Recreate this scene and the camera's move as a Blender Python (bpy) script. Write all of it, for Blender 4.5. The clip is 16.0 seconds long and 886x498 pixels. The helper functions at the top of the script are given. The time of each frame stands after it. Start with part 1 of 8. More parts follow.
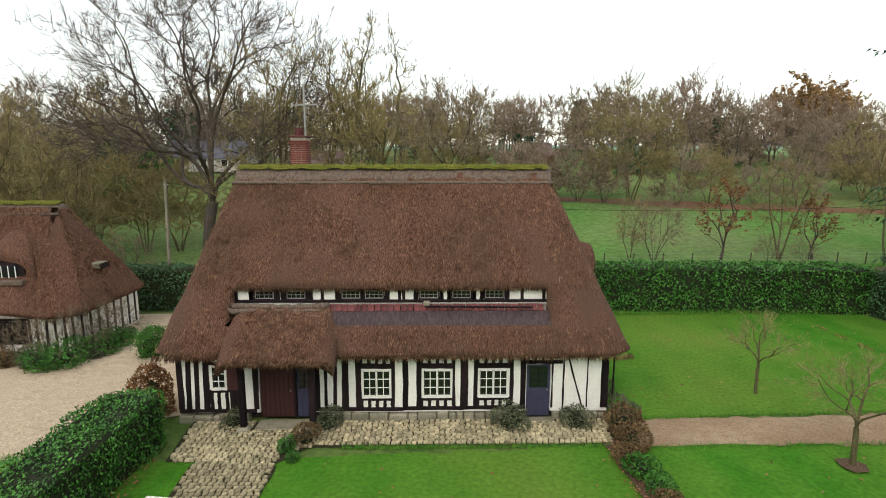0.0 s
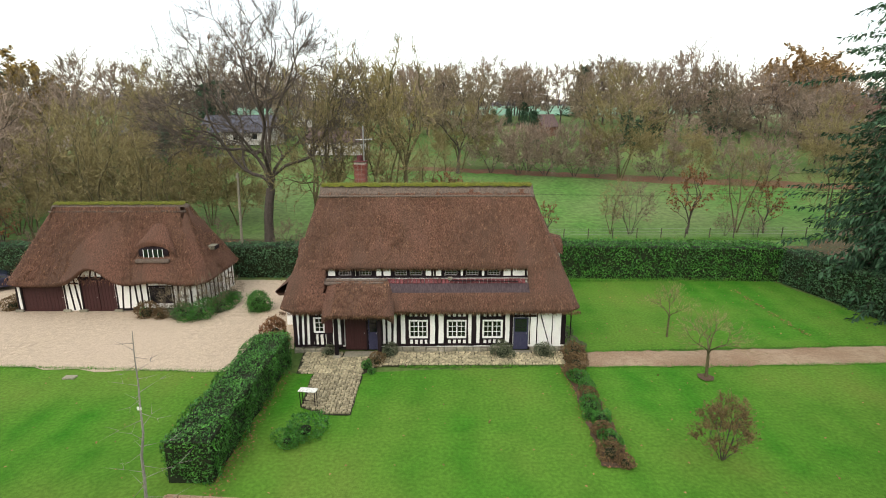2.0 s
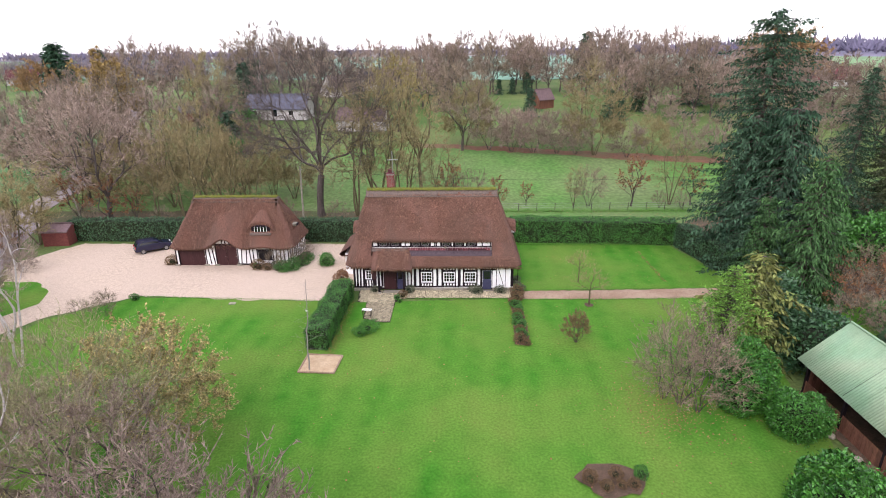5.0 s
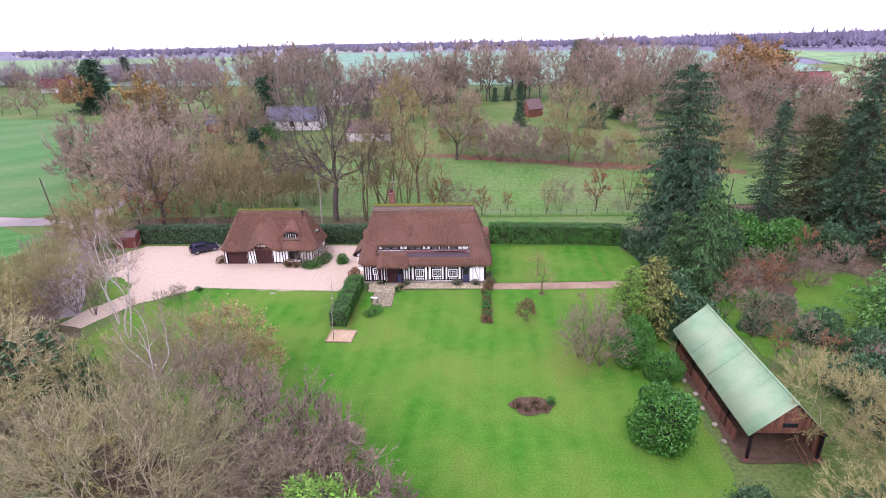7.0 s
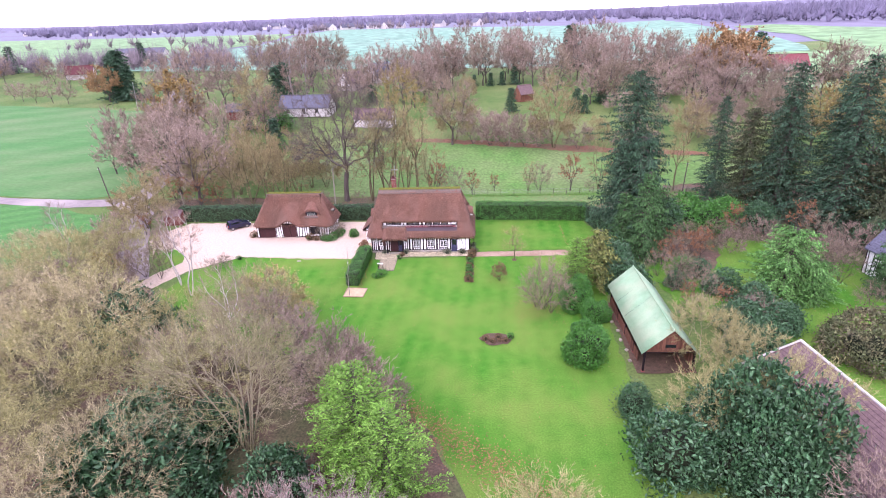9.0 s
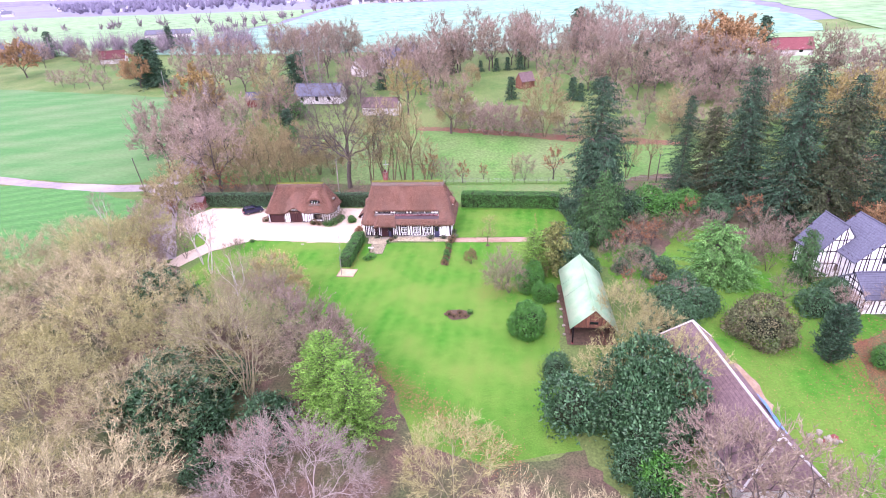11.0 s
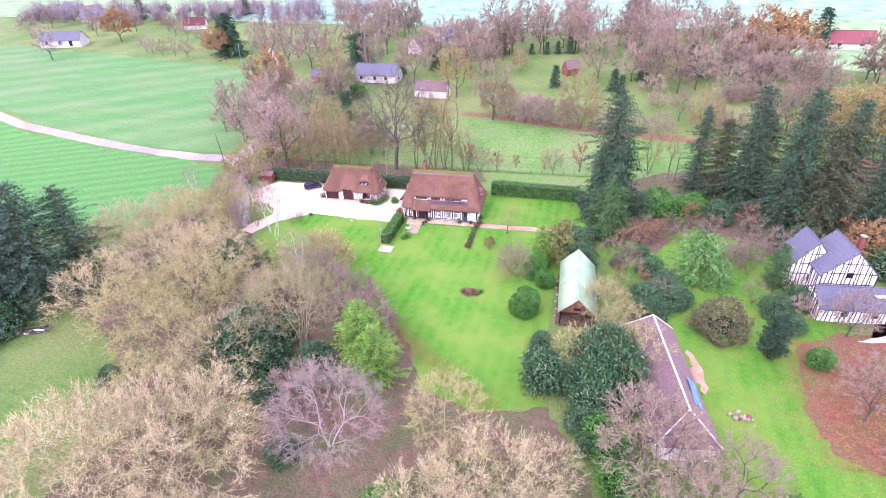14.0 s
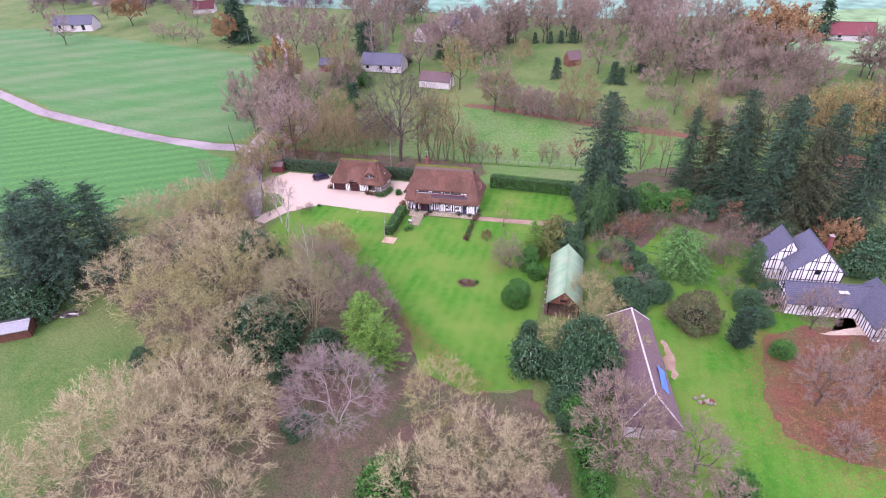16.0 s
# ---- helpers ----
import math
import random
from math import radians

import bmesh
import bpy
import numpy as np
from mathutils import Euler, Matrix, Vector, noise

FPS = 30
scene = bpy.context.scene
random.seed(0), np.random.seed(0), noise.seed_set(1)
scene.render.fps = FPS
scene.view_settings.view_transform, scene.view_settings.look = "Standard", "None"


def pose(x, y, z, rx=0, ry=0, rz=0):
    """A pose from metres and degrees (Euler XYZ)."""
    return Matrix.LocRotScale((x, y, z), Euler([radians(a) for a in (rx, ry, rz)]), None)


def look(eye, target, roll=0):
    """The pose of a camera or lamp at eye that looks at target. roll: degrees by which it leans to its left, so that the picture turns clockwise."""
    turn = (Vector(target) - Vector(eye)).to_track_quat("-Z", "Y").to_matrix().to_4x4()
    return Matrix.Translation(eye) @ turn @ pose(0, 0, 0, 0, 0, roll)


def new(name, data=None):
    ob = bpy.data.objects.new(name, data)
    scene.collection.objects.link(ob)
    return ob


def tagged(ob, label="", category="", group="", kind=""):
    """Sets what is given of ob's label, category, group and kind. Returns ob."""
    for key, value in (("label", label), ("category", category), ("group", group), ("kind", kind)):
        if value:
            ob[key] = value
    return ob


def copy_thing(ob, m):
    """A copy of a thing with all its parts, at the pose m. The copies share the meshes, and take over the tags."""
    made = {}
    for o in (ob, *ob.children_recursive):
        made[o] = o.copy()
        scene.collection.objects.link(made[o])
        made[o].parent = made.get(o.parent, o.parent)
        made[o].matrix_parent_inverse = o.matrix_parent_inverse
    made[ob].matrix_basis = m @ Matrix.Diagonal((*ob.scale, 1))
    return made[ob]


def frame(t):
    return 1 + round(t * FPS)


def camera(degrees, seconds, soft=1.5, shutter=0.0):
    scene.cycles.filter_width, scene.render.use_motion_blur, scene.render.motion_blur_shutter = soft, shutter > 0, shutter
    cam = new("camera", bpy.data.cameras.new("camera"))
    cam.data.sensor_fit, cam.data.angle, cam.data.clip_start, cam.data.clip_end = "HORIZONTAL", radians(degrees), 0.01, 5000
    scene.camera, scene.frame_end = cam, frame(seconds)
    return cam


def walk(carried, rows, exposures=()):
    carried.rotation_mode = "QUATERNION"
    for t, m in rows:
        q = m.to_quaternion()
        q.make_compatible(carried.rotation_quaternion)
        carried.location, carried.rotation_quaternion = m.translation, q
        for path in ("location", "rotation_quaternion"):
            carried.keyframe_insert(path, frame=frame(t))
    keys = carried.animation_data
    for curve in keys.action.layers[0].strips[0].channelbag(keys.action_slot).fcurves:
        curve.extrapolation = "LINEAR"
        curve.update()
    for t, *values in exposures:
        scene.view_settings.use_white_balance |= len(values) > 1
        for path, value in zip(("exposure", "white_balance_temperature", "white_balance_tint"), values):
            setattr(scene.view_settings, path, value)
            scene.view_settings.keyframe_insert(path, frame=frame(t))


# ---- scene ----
cam = camera(79.5, 16.0, soft=1.0)
PATH = [
    (0, (-1.878, -2.144, 9.124), (-1.85, -0.172, 8.796), 0.0),
    (0.5, (-1.963, -4.15, 9.89), (-1.944, -2.187, 9.509), -0.1),
    (1, (-2.081, -6.514, 10.786), (-2.073, -4.559, 10.368), -0.2),
    (1.5, (-2.256, -9.223, 11.773), (-2.256, -7.273, 11.326), -0.2),
    (2, (-2.51, -12.063, 12.977), (-2.515, -10.124, 12.486), -0.2),
    (2.5, (-2.653, -15.124, 14.164), (-2.665, -13.197, 13.628), -0.4),
    (3, (-2.65, -18.245, 15.362), (-2.673, -16.329, 14.789), -0.5),
    (3.5, (-2.511, -21.352, 16.564), (-2.544, -19.446, 15.958), -0.7),
    (4, (-2.09, -24.473, 17.899), (-2.134, -22.58, 17.256), -0.7),
    (6.5, (1.37, -41.121, 26.152), (1.284, -39.249, 25.453), -1.1),
    (7, (2.006, -44.737, 27.711), (1.913, -42.872, 26.995), -1.3),
    (7.5, (2.593, -48.34, 29.286), (2.494, -46.487, 28.539), -1.5),
    (8, (3.227, -52.069, 30.611), (3.12, -50.226, 29.844), -1.7),
    (8.5, (3.85, -55.69, 32.035), (3.74, -53.855, 31.246), -1.8),
    (9, (4.8, -59.0, 33.323), (4.683, -57.173, 32.519), -2.0),
    (11.5, (14.465, -70.071, 41.766), (14.212, -68.311, 40.85), -2.7),
    (12, (15.778, -72.165, 43.574), (15.484, -70.421, 42.641), -2.5),
    (12.5, (16.897, -74.023, 45.302), (16.58, -72.293, 44.349), -2.3),
    (13, (17.927, -75.766, 47.187), (17.573, -74.057, 46.211), -2.2),
    (13.5, (18.815, -77.344, 49.003), (18.427, -75.655, 48.006), -2.2),
    (14, (19.549, -78.845, 50.626), (19.148, -77.171, 49.608), -2.0),
    (14.5, (20.352, -80.229, 52.433), (19.942, -78.57, 51.393), -1.9),
    (15, (21.045, -81.288, 54.12), (20.63, -79.646, 53.058), -1.9),
    (15.5, (21.55, -82.2, 55.45), (21.135, -80.567, 54.375), -1.9),
    (16, (21.9, -82.95, 56.5), (21.485, -81.325, 55.413), -1.9),
]
EXPOSURES = [(0, -0.02, 7250, 7), (1, 0.08, 7200, 7), (2, 0.22, 7050, 8), (3.5, 0.53, 6700, 14), (6.5, 0.63, 6120, 37), (8, 0.92, 6030, 42), (9, 1.1, 5980, 44), (11.5, 1.44, 5920, 48), (14.5, 1.52, 5900, 50), (15, 1.47, 5900, 50), (15.5, 1.26, 5900, 50), (16, 0.82, 5900, 50)]
walk(cam, [(t, look(eye, target, roll)) for t, eye, target, roll in PATH], EXPOSURES)

# ---- overcast daylight ----
world = bpy.data.worlds.new("overcast_sky")
scene.world = world
world.use_nodes = True
wn, wl = world.node_tree.nodes, world.node_tree.links
wn.clear()
sky = wn.new("ShaderNodeTexSky")
sky.sky_type, sky.sun_disc = "NISHITA", False
sky.sun_elevation, sky.sun_rotation = radians(32), radians(200)
sky_bg = wn.new("ShaderNodeBackground")
sky_bg.inputs["Strength"].default_value = 0.07
wl.new(sky.outputs["Color"], sky_bg.inputs["Color"])
cloud = wn.new("ShaderNodeBackground")
cloud.inputs["Color"].default_value, cloud.inputs["Strength"].default_value = (0.95, 0.97, 1.0, 1), 1.0
both = wn.new("ShaderNodeAddShader")
wl.new(sky_bg.outputs["Background"], both.inputs[0])
wl.new(cloud.outputs["Background"], both.inputs[1])
w_out = wn.new("ShaderNodeOutputWorld")
wl.new(both.outputs["Shader"], w_out.inputs["Surface"])

sun_data = bpy.data.lights.new("sun", "SUN")
sun_data.energy, sun_data.angle, sun_data.color = 1.1, radians(25), (1.0, 0.96, 0.9)
sun = new("sun", sun_data)
sun.matrix_world = look((-30, -60, 70), (0, 10, 0))


# ---- materials ----
def mat(name, c1, c2, scale=3.0, rough=0.85, bump=0.3, bscale=None, fine=0.35, stretch=(1, 1, 1), metal=0.0, island=0.0, obj=0.0, spec=0.3, detail=5, big=None, bigscale=0.15, bdist=0.02, stripes=None):
    """Two colours mixed by noise, a finer noise on value, an optional large patch colour, bump, and per-piece variation."""
    m = bpy.data.materials.new(name)
    m.use_nodes = True
    n, l = m.node_tree.nodes, m.node_tree.links
    p = n["Principled BSDF"]
    p.inputs["Roughness"].default_value, p.inputs["Metallic"].default_value = rough, metal
    p.inputs["Specular IOR Level"].default_value = spec
    tc = n.new("ShaderNodeTexCoord")
    mp = n.new("ShaderNodeMapping")
    mp.inputs["Scale"].default_value = stretch
    l.new(tc.outputs["Object"], mp.inputs["Vector"])

    def noisy(s, d=5):
        t = n.new("ShaderNodeTexNoise")
        t.inputs["Scale"].default_value, t.inputs["Detail"].default_value = s, d
        l.new(mp.outputs["Vector"], t.inputs["Vector"])
        return t

    def ramp(sock, a, b):
        r = n.new("ShaderNodeMapRange")
        r.inputs["From Min"].default_value, r.inputs["From Max"].default_value = 0.32, 0.68
        r.inputs["To Min"].default_value, r.inputs["To Max"].default_value = a, b
        l.new(sock, r.inputs["Value"])
        return r.outputs["Result"]

    def mix(fac, a, b, mode="MIX"):
        x = n.new("ShaderNodeMix")
        x.data_type, x.blend_type = "RGBA", mode
        for sock, v in ((x.inputs["Factor"], fac), (x.inputs["A"], a), (x.inputs["B"], b)):
            if isinstance(v, (int, float)):
                sock.default_value = v
            elif isinstance(v, tuple):
                sock.default_value = (*v, 1)
            else:
                l.new(v, sock)
        return x.outputs["Result"]

    col = mix(ramp(noisy(scale, detail).outputs["Fac"], 0, 1), c1, c2)
    if big:
        col = mix(ramp(noisy(bigscale, 3).outputs["Fac"], -0.2, 1), col, big)
    if stripes:
        period, turn, amount, tone = stripes
        rot = n.new("ShaderNodeMapping")
        rot.inputs["Rotation"].default_value = (0, 0, radians(turn))
        l.new(tc.outputs["Object"], rot.inputs["Vector"])
        wv = n.new("ShaderNodeTexWave")
        wv.inputs["Scale"].default_value, wv.inputs["Distortion"].default_value = 0.314 / period, 1.5
        wv.inputs["Detail"].default_value, wv.inputs["Detail Scale"].default_value = 3, 2
        l.new(rot.outputs["Vector"], wv.inputs["Vector"])
        k = n.new("ShaderNodeMath")
        k.operation = "MULTIPLY"
        k.inputs[1].default_value = amount
        l.new(wv.outputs["Fac"], k.inputs[0])
        col = mix(k.outputs["Value"], col, tone)
    hsv = n.new("ShaderNodeHueSaturation")
    l.new(col, hsv.inputs["Color"])
    val = ramp(noisy(scale * 7.3, 4).outputs["Fac"], 1 - fine, 1 + fine)
    for amount, node, sock in ((island, "ShaderNodeNewGeometry", "Random Per Island"), (obj, "ShaderNodeObjectInfo", "Random")):
        if amount:
            g = n.new(node)
            r = n.new("ShaderNodeMapRange")
            r.inputs["To Min"].default_value, r.inputs["To Max"].default_value = 1 - amount, 1 + amount
            l.new(g.outputs[sock], r.inputs["Value"])
            mul = n.new("ShaderNodeMath")
            mul.operation = "MULTIPLY"
            l.new(val, mul.inputs[0]), l.new(r.outputs["Result"], mul.inputs[1])
            val = mul.outputs["Value"]
    l.new(val, hsv.inputs["Value"])
    l.new(hsv.outputs["Color"], p.inputs["Base Color"])
    if bump:
        b = n.new("ShaderNodeBump")
        b.inputs["Strength"].default_value, b.inputs["Distance"].default_value = bump, bdist
        l.new(noisy(bscale or scale * 6).outputs["Fac"], b.inputs["Height"])
        l.new(b.outputs["Normal"], p.inputs["Normal"])
    return m


def glass_mat():
    m = bpy.data.materials.new("window_glass")
    m.use_nodes = True
    p = m.node_tree.nodes["Principled BSDF"]
    p.inputs["Base Color"].default_value = (0.1, 0.1, 0.105, 1)
    p.inputs["Roughness"].default_value = 0.03
    p.inputs["Transmission Weight"].default_value = 0.9
    return m


GLASS = glass_mat()
PLASTER = mat("white_limewash", (0.88, 0.88, 0.85), (0.8, 0.79, 0.76), 1.5, 0.9, 0.25, 14, 0.05)
TIMBER = mat("dark_oak", (0.009, 0.006, 0.008), (0.022, 0.014, 0.016), 3, 0.8, 0.5, 20, 0.3, (1, 1, 0.15), obj=0.25, spec=0.15)
DOOR_RED = mat("oxblood_boards", (0.045, 0.016, 0.016), (0.06, 0.022, 0.022), 4, 0.6, 0.3, 25, 0.15, (1, 1, 0.1))
DOOR_BLUE = mat("blue_grey_paint", (0.04, 0.042, 0.085), (0.055, 0.055, 0.105), 4, 0.5, 0.15, 30, 0.1)
WHITE = mat("white_gloss_paint", (0.88, 0.88, 0.86), (0.82, 0.82, 0.8), 4, 0.45, 0.1, 30, 0.04)
SASH_GREY = mat("weathered_grey_paint", (0.34, 0.32, 0.32), (0.26, 0.24, 0.24), 4, 0.5, 0.1, 30, 0.08)
# indoor dimness is put into this near-black floor colour
INNER = mat("dim_interior", (0.02, 0.018, 0.016), (0.035, 0.03, 0.026), 1, 0.9, 0)
THATCH = mat("weathered_thatch", (0.048, 0.021, 0.014), (0.3, 0.15, 0.102), 15, 0.95, 1.0, 60, 0.8, (2.0, 0.6, 0.6), big=(0.14, 0.078, 0.055), bigscale=0.35, bdist=0.06)
STRAW = mat("reed_ends", (0.1, 0.046, 0.028), (0.42, 0.24, 0.155), 4, 0.9, 0, island=0.6)
RIDGE_THATCH = mat("grey_ridge_thatch", (0.09, 0.066, 0.052), (0.19, 0.145, 0.12), 8, 0.95, 0.8, 40, 0.4, (1.5, 1, 1))
MOSS = mat("moss", (0.09, 0.11, 0.012), (0.16, 0.16, 0.025), 4, 0.95, 0.8, 30, 0.4)
MOSS_BLADE = mat("ridge_grass", (0.11, 0.13, 0.015), (0.2, 0.19, 0.035), 2, 0.9, 0, island=0.5)
BRICK = mat("red_brick", (0.15, 0.04, 0.034), (0.22, 0.07, 0.055), 6, 0.9, 0.5, 30, 0.25, obj=0.3)
MORTAR = mat("lime_mortar", (0.35, 0.31, 0.27), (0.28, 0.25, 0.22), 8, 0.95, 0.5, 40)
TILE_RED = mat("old_red_tile", (0.1, 0.028, 0.032), (0.17, 0.055, 0.055), 5, 0.85, 0.4, 25, 0.3, obj=0.35)
STONE = mat("limestone", (0.32, 0.29, 0.23), (0.22, 0.21, 0.15), 3, 0.9, 0.6, 14, 0.3, obj=0.25)
COBBLE = mat("sandstone_sett", (0.45, 0.385, 0.255), (0.23, 0.205, 0.13), 5, 0.9, 0.6, 25, 0.25, obj=0.3, island=0.3)
JOINT = mat("mossy_joint", (0.022, 0.024, 0.012), (0.04, 0.035, 0.02), 4, 0.95, 0.6, 30)
GRAVEL = mat("pale_gravel", (0.57, 0.46, 0.34), (0.42, 0.335, 0.255), 3, 0.95, 0.8, 50, 0.3, big=(0.5, 0.4, 0.305), bigscale=0.2)
PATH_DIRT = mat("stony_path", (0.3, 0.21, 0.14), (0.38, 0.29, 0.2), 3, 0.95, 0.7, 40, 0.3, big=(0.26, 0.17, 0.11), bigscale=0.4)
SAND = mat("pale_sand", (0.5, 0.38, 0.24), (0.4, 0.29, 0.17), 2, 0.95, 0.8, 10, 0.15, bdist=0.06)
LEAD = mat("zinc_flashing", (0.2, 0.18, 0.19), (0.14, 0.12, 0.13), 4, 0.55, 0.2, 20, metal=0.3)
LEAD_DARK = mat("weathered_lead", (0.04, 0.026, 0.03), (0.085, 0.06, 0.064), 5, 0.75, 0.4, 20, stretch=(3, 1, 0.3))
METAL = mat("galvanised_steel", (0.4, 0.4, 0.4), (0.3, 0.3, 0.3), 6, 0.4, 0.1, 20, metal=0.9)
SLATE = mat("grey_slate", (0.07, 0.073, 0.1), (0.11, 0.113, 0.145), 4, 0.6, 0.4, 20, 0.25, obj=0.2)
ROOF_BROWN = mat("brown_plain_tile", (0.13, 0.085, 0.085), (0.19, 0.13, 0.125), 3, 0.85, 0.5, 20, 0.35, obj=0.2)
ROOF_GREEN = mat("green_sheet", (0.2, 0.34, 0.195), (0.24, 0.38, 0.235), 1.2, 0.9, 0.1, 10, 0.06, big=(0.29, 0.38, 0.24), bigscale=0.5, obj=0.05, spec=0.15)
BOARD = mat("red_brown_board", (0.11, 0.045, 0.028), (0.17, 0.075, 0.045), 3, 0.85, 0.4, 20, 0.3, (1, 1, 0.15), obj=0.3)
EARTH = mat("trodden_earth", (0.07, 0.05, 0.03), (0.12, 0.075, 0.05), 2, 0.95, 0.5, 12)
BLUE_SHEET = mat("blue_sheeting", (0.08, 0.2, 0.55), (0.12, 0.26, 0.6), 3, 0.4, 0.3, 6)
RENDER_WALL = mat("pale_render", (0.56, 0.53, 0.5), (0.46, 0.44, 0.41), 0.8, 0.9, 0.15, 12, 0.06)
ASPHALT = mat("worn_lane", (0.2, 0.17, 0.17), (0.26, 0.22, 0.21), 0.8, 0.9, 0.3, 20, 0.12, big=(0.32, 0.28, 0.26), bigscale=0.1)
CAR_PAINT = mat("dark_blue_car_paint", (0.009, 0.009, 0.034), (0.012, 0.012, 0.04), 1, 0.2, 0, spec=0.6, fine=0.02)
RUBBER = mat("black_rubber", (0.015, 0.015, 0.015), (0.025, 0.025, 0.025), 6, 0.8, 0.1)
CAR_GLASS = mat("car_glass", (0.01, 0.012, 0.015), (0.012, 0.014, 0.018), 1, 0.05, 0, spec=0.7)
LAMP_RED = mat("red_lamp_lens", (0.35, 0.02, 0.02), (0.4, 0.03, 0.03), 2, 0.2, 0)
PLATE = mat("pale_plate", (0.7, 0.7, 0.66), (0.66, 0.66, 0.62), 2, 0.4, 0)
# vegetation
LAWN = mat("mown_lawn", (0.032, 0.16, 0.011), (0.06, 0.21, 0.019), 0.9, 0.95, 0.8, 26, 0.2, big=(0.13, 0.213, 0.036), bigscale=0.13, detail=10, bdist=0.05, spec=0.1, stripes=(2.1, 3, 0.38, (0.105, 0.235, 0.03)))
MEADOW = mat("rough_grass", (0.05, 0.125, 0.02), (0.09, 0.145, 0.032), 0.5, 0.95, 0.8, 12, 0.3, big=(0.13, 0.17, 0.05), bigscale=0.08, detail=8)
PADDOCK = mat("paddock_grass", (0.065, 0.18, 0.03), (0.105, 0.205, 0.048), 0.25, 0.95, 0.6, 8, 0.25, big=(0.135, 0.19, 0.068), bigscale=0.06, detail=8)
FIELD = mat("young_cereal", (0.05, 0.17, 0.04), (0.08, 0.19, 0.058), 0.12, 0.95, 0.4, 4, 0.12, (1, 4, 1), big=(0.115, 0.185, 0.072), bigscale=0.03, stripes=(12, 62, 0.45, (0.035, 0.145, 0.03)))
CROP = mat("green_manure_crop", (0.042, 0.19, 0.035), (0.09, 0.25, 0.06), 0.8, 0.95, 0.9, 4, 0.35, (1, 3, 1), bdist=0.2, stripes=(4.5, 62, 0.4, (0.03, 0.12, 0.025)))
# far greens are lightened and blued for haze within the colour itself
FAR_FIELD = mat("hazed_cereal", (0.13, 0.27, 0.18), (0.16, 0.29, 0.2), 0.02, 0.95, 0)
FAR_FIELD2 = mat("hazed_pasture", (0.17, 0.29, 0.12), (0.14, 0.26, 0.11), 0.02, 0.95, 0)
# the plain's blue-violet is distance haze put into the colour
FAR_GROUND = mat("hazed_wooded_plain", (0.14, 0.13, 0.18), (0.175, 0.16, 0.215), 0.012, 0.95, 0, 1, 0.15, big=(0.16, 0.175, 0.21), bigscale=0.004)
LITTER = mat("leaf_litter", (0.16, 0.07, 0.045), (0.22, 0.1, 0.06), 1.5, 0.95, 0.8, 16, 0.4, big=(0.13, 0.1, 0.05), bigscale=0.3)
WOOD_FLOOR = mat("woodland_floor", (0.085, 0.058, 0.04), (0.15, 0.095, 0.066), 0.7, 0.95, 0.8, 8, 0.35, big=(0.075, 0.095, 0.035), bigscale=0.2)
LEAF_CARPET = mat("red_leaf_carpet", (0.15, 0.05, 0.04), (0.2, 0.08, 0.055), 1.5, 0.95, 0.8, 16, 0.4, big=(0.075, 0.12, 0.035), bigscale=0.22)
FALLEN = mat("fallen_leaf", (0.2, 0.09, 0.04), (0.32, 0.17, 0.08), 3, 0.8, 0, island=0.5)
GRASS_BLADE = mat("grass_blade", (0.05, 0.19, 0.015), (0.1, 0.24, 0.03), 1, 0.8, 0, island=0.4)
BARK = mat("grey_brown_bark", (0.06, 0.05, 0.042), (0.11, 0.09, 0.075), 4, 0.95, 0.8, 14, 0.3, (1, 1, 0.3))
BARK_OLIVE = mat("algae_bark", (0.09, 0.08, 0.04), (0.15, 0.13, 0.07), 4, 0.95, 0.8, 14, 0.3, (1, 1, 0.3))
BARK_PALE = mat("lichened_bark", (0.2, 0.175, 0.105), (0.32, 0.285, 0.18), 3, 0.95, 0.6, 14, 0.25, (1, 1, 0.3))
BARK_SILVER = mat("silver_bark", (0.27, 0.225, 0.2), (0.4, 0.34, 0.31), 3, 0.95, 0.6, 14, 0.25, (1, 1, 0.3))
BIRCH = mat("white_birch_bark", (0.56, 0.52, 0.48), (0.36, 0.31, 0.28), 3, 0.8, 0.3, 12, 0.2, (1, 1, 3))
TWIG = mat("brown_twig", (0.165, 0.13, 0.088), (0.26, 0.21, 0.145), 1, 0.95, 0, island=0.35, obj=0.15)
TWIG_DARK = mat("dark_twig", (0.08, 0.066, 0.055), (0.12, 0.098, 0.082), 1, 0.95, 0, island=0.3)
TWIG_PINK = mat("purple_brown_twig", (0.205, 0.155, 0.12), (0.31, 0.24, 0.185), 1, 0.95, 0, island=0.35, obj=0.2)
TWIG_PALE = mat("pale_lichened_twig", (0.29, 0.25, 0.13), (0.44, 0.39, 0.22), 1, 0.95, 0, island=0.4, obj=0.12)
TWIG_OLIVE = mat("olive_twig", (0.22, 0.185, 0.085), (0.31, 0.26, 0.13), 1, 0.95, 0, island=0.35, obj=0.15)
TWIG_LICHEN = mat("lichen_green_twig", (0.25, 0.235, 0.095), (0.39, 0.365, 0.165), 1, 0.95, 0, island=0.4, obj=0.12)
TWIG_COPPICE = mat("lichened_shoot", (0.21, 0.18, 0.11), (0.34, 0.3, 0.18), 1, 0.95, 0, island=0.35, big=(0.2, 0.21, 0.08), bigscale=0.25)
TWIG_GREY = mat("silver_twig", (0.21, 0.165, 0.14), (0.31, 0.255, 0.22), 1, 0.95, 0, island=0.3)
LEAF_LAUREL = mat("laurel_leaf", (0.024, 0.125, 0.014), (0.068, 0.23, 0.032), 1.5, 0.45, 0, island=0.5, spec=0.4)
LEAF_DARK = mat("dark_evergreen_leaf", (0.022, 0.085, 0.03), (0.07, 0.155, 0.065), 1.5, 0.5, 0, island=0.5, spec=0.4)
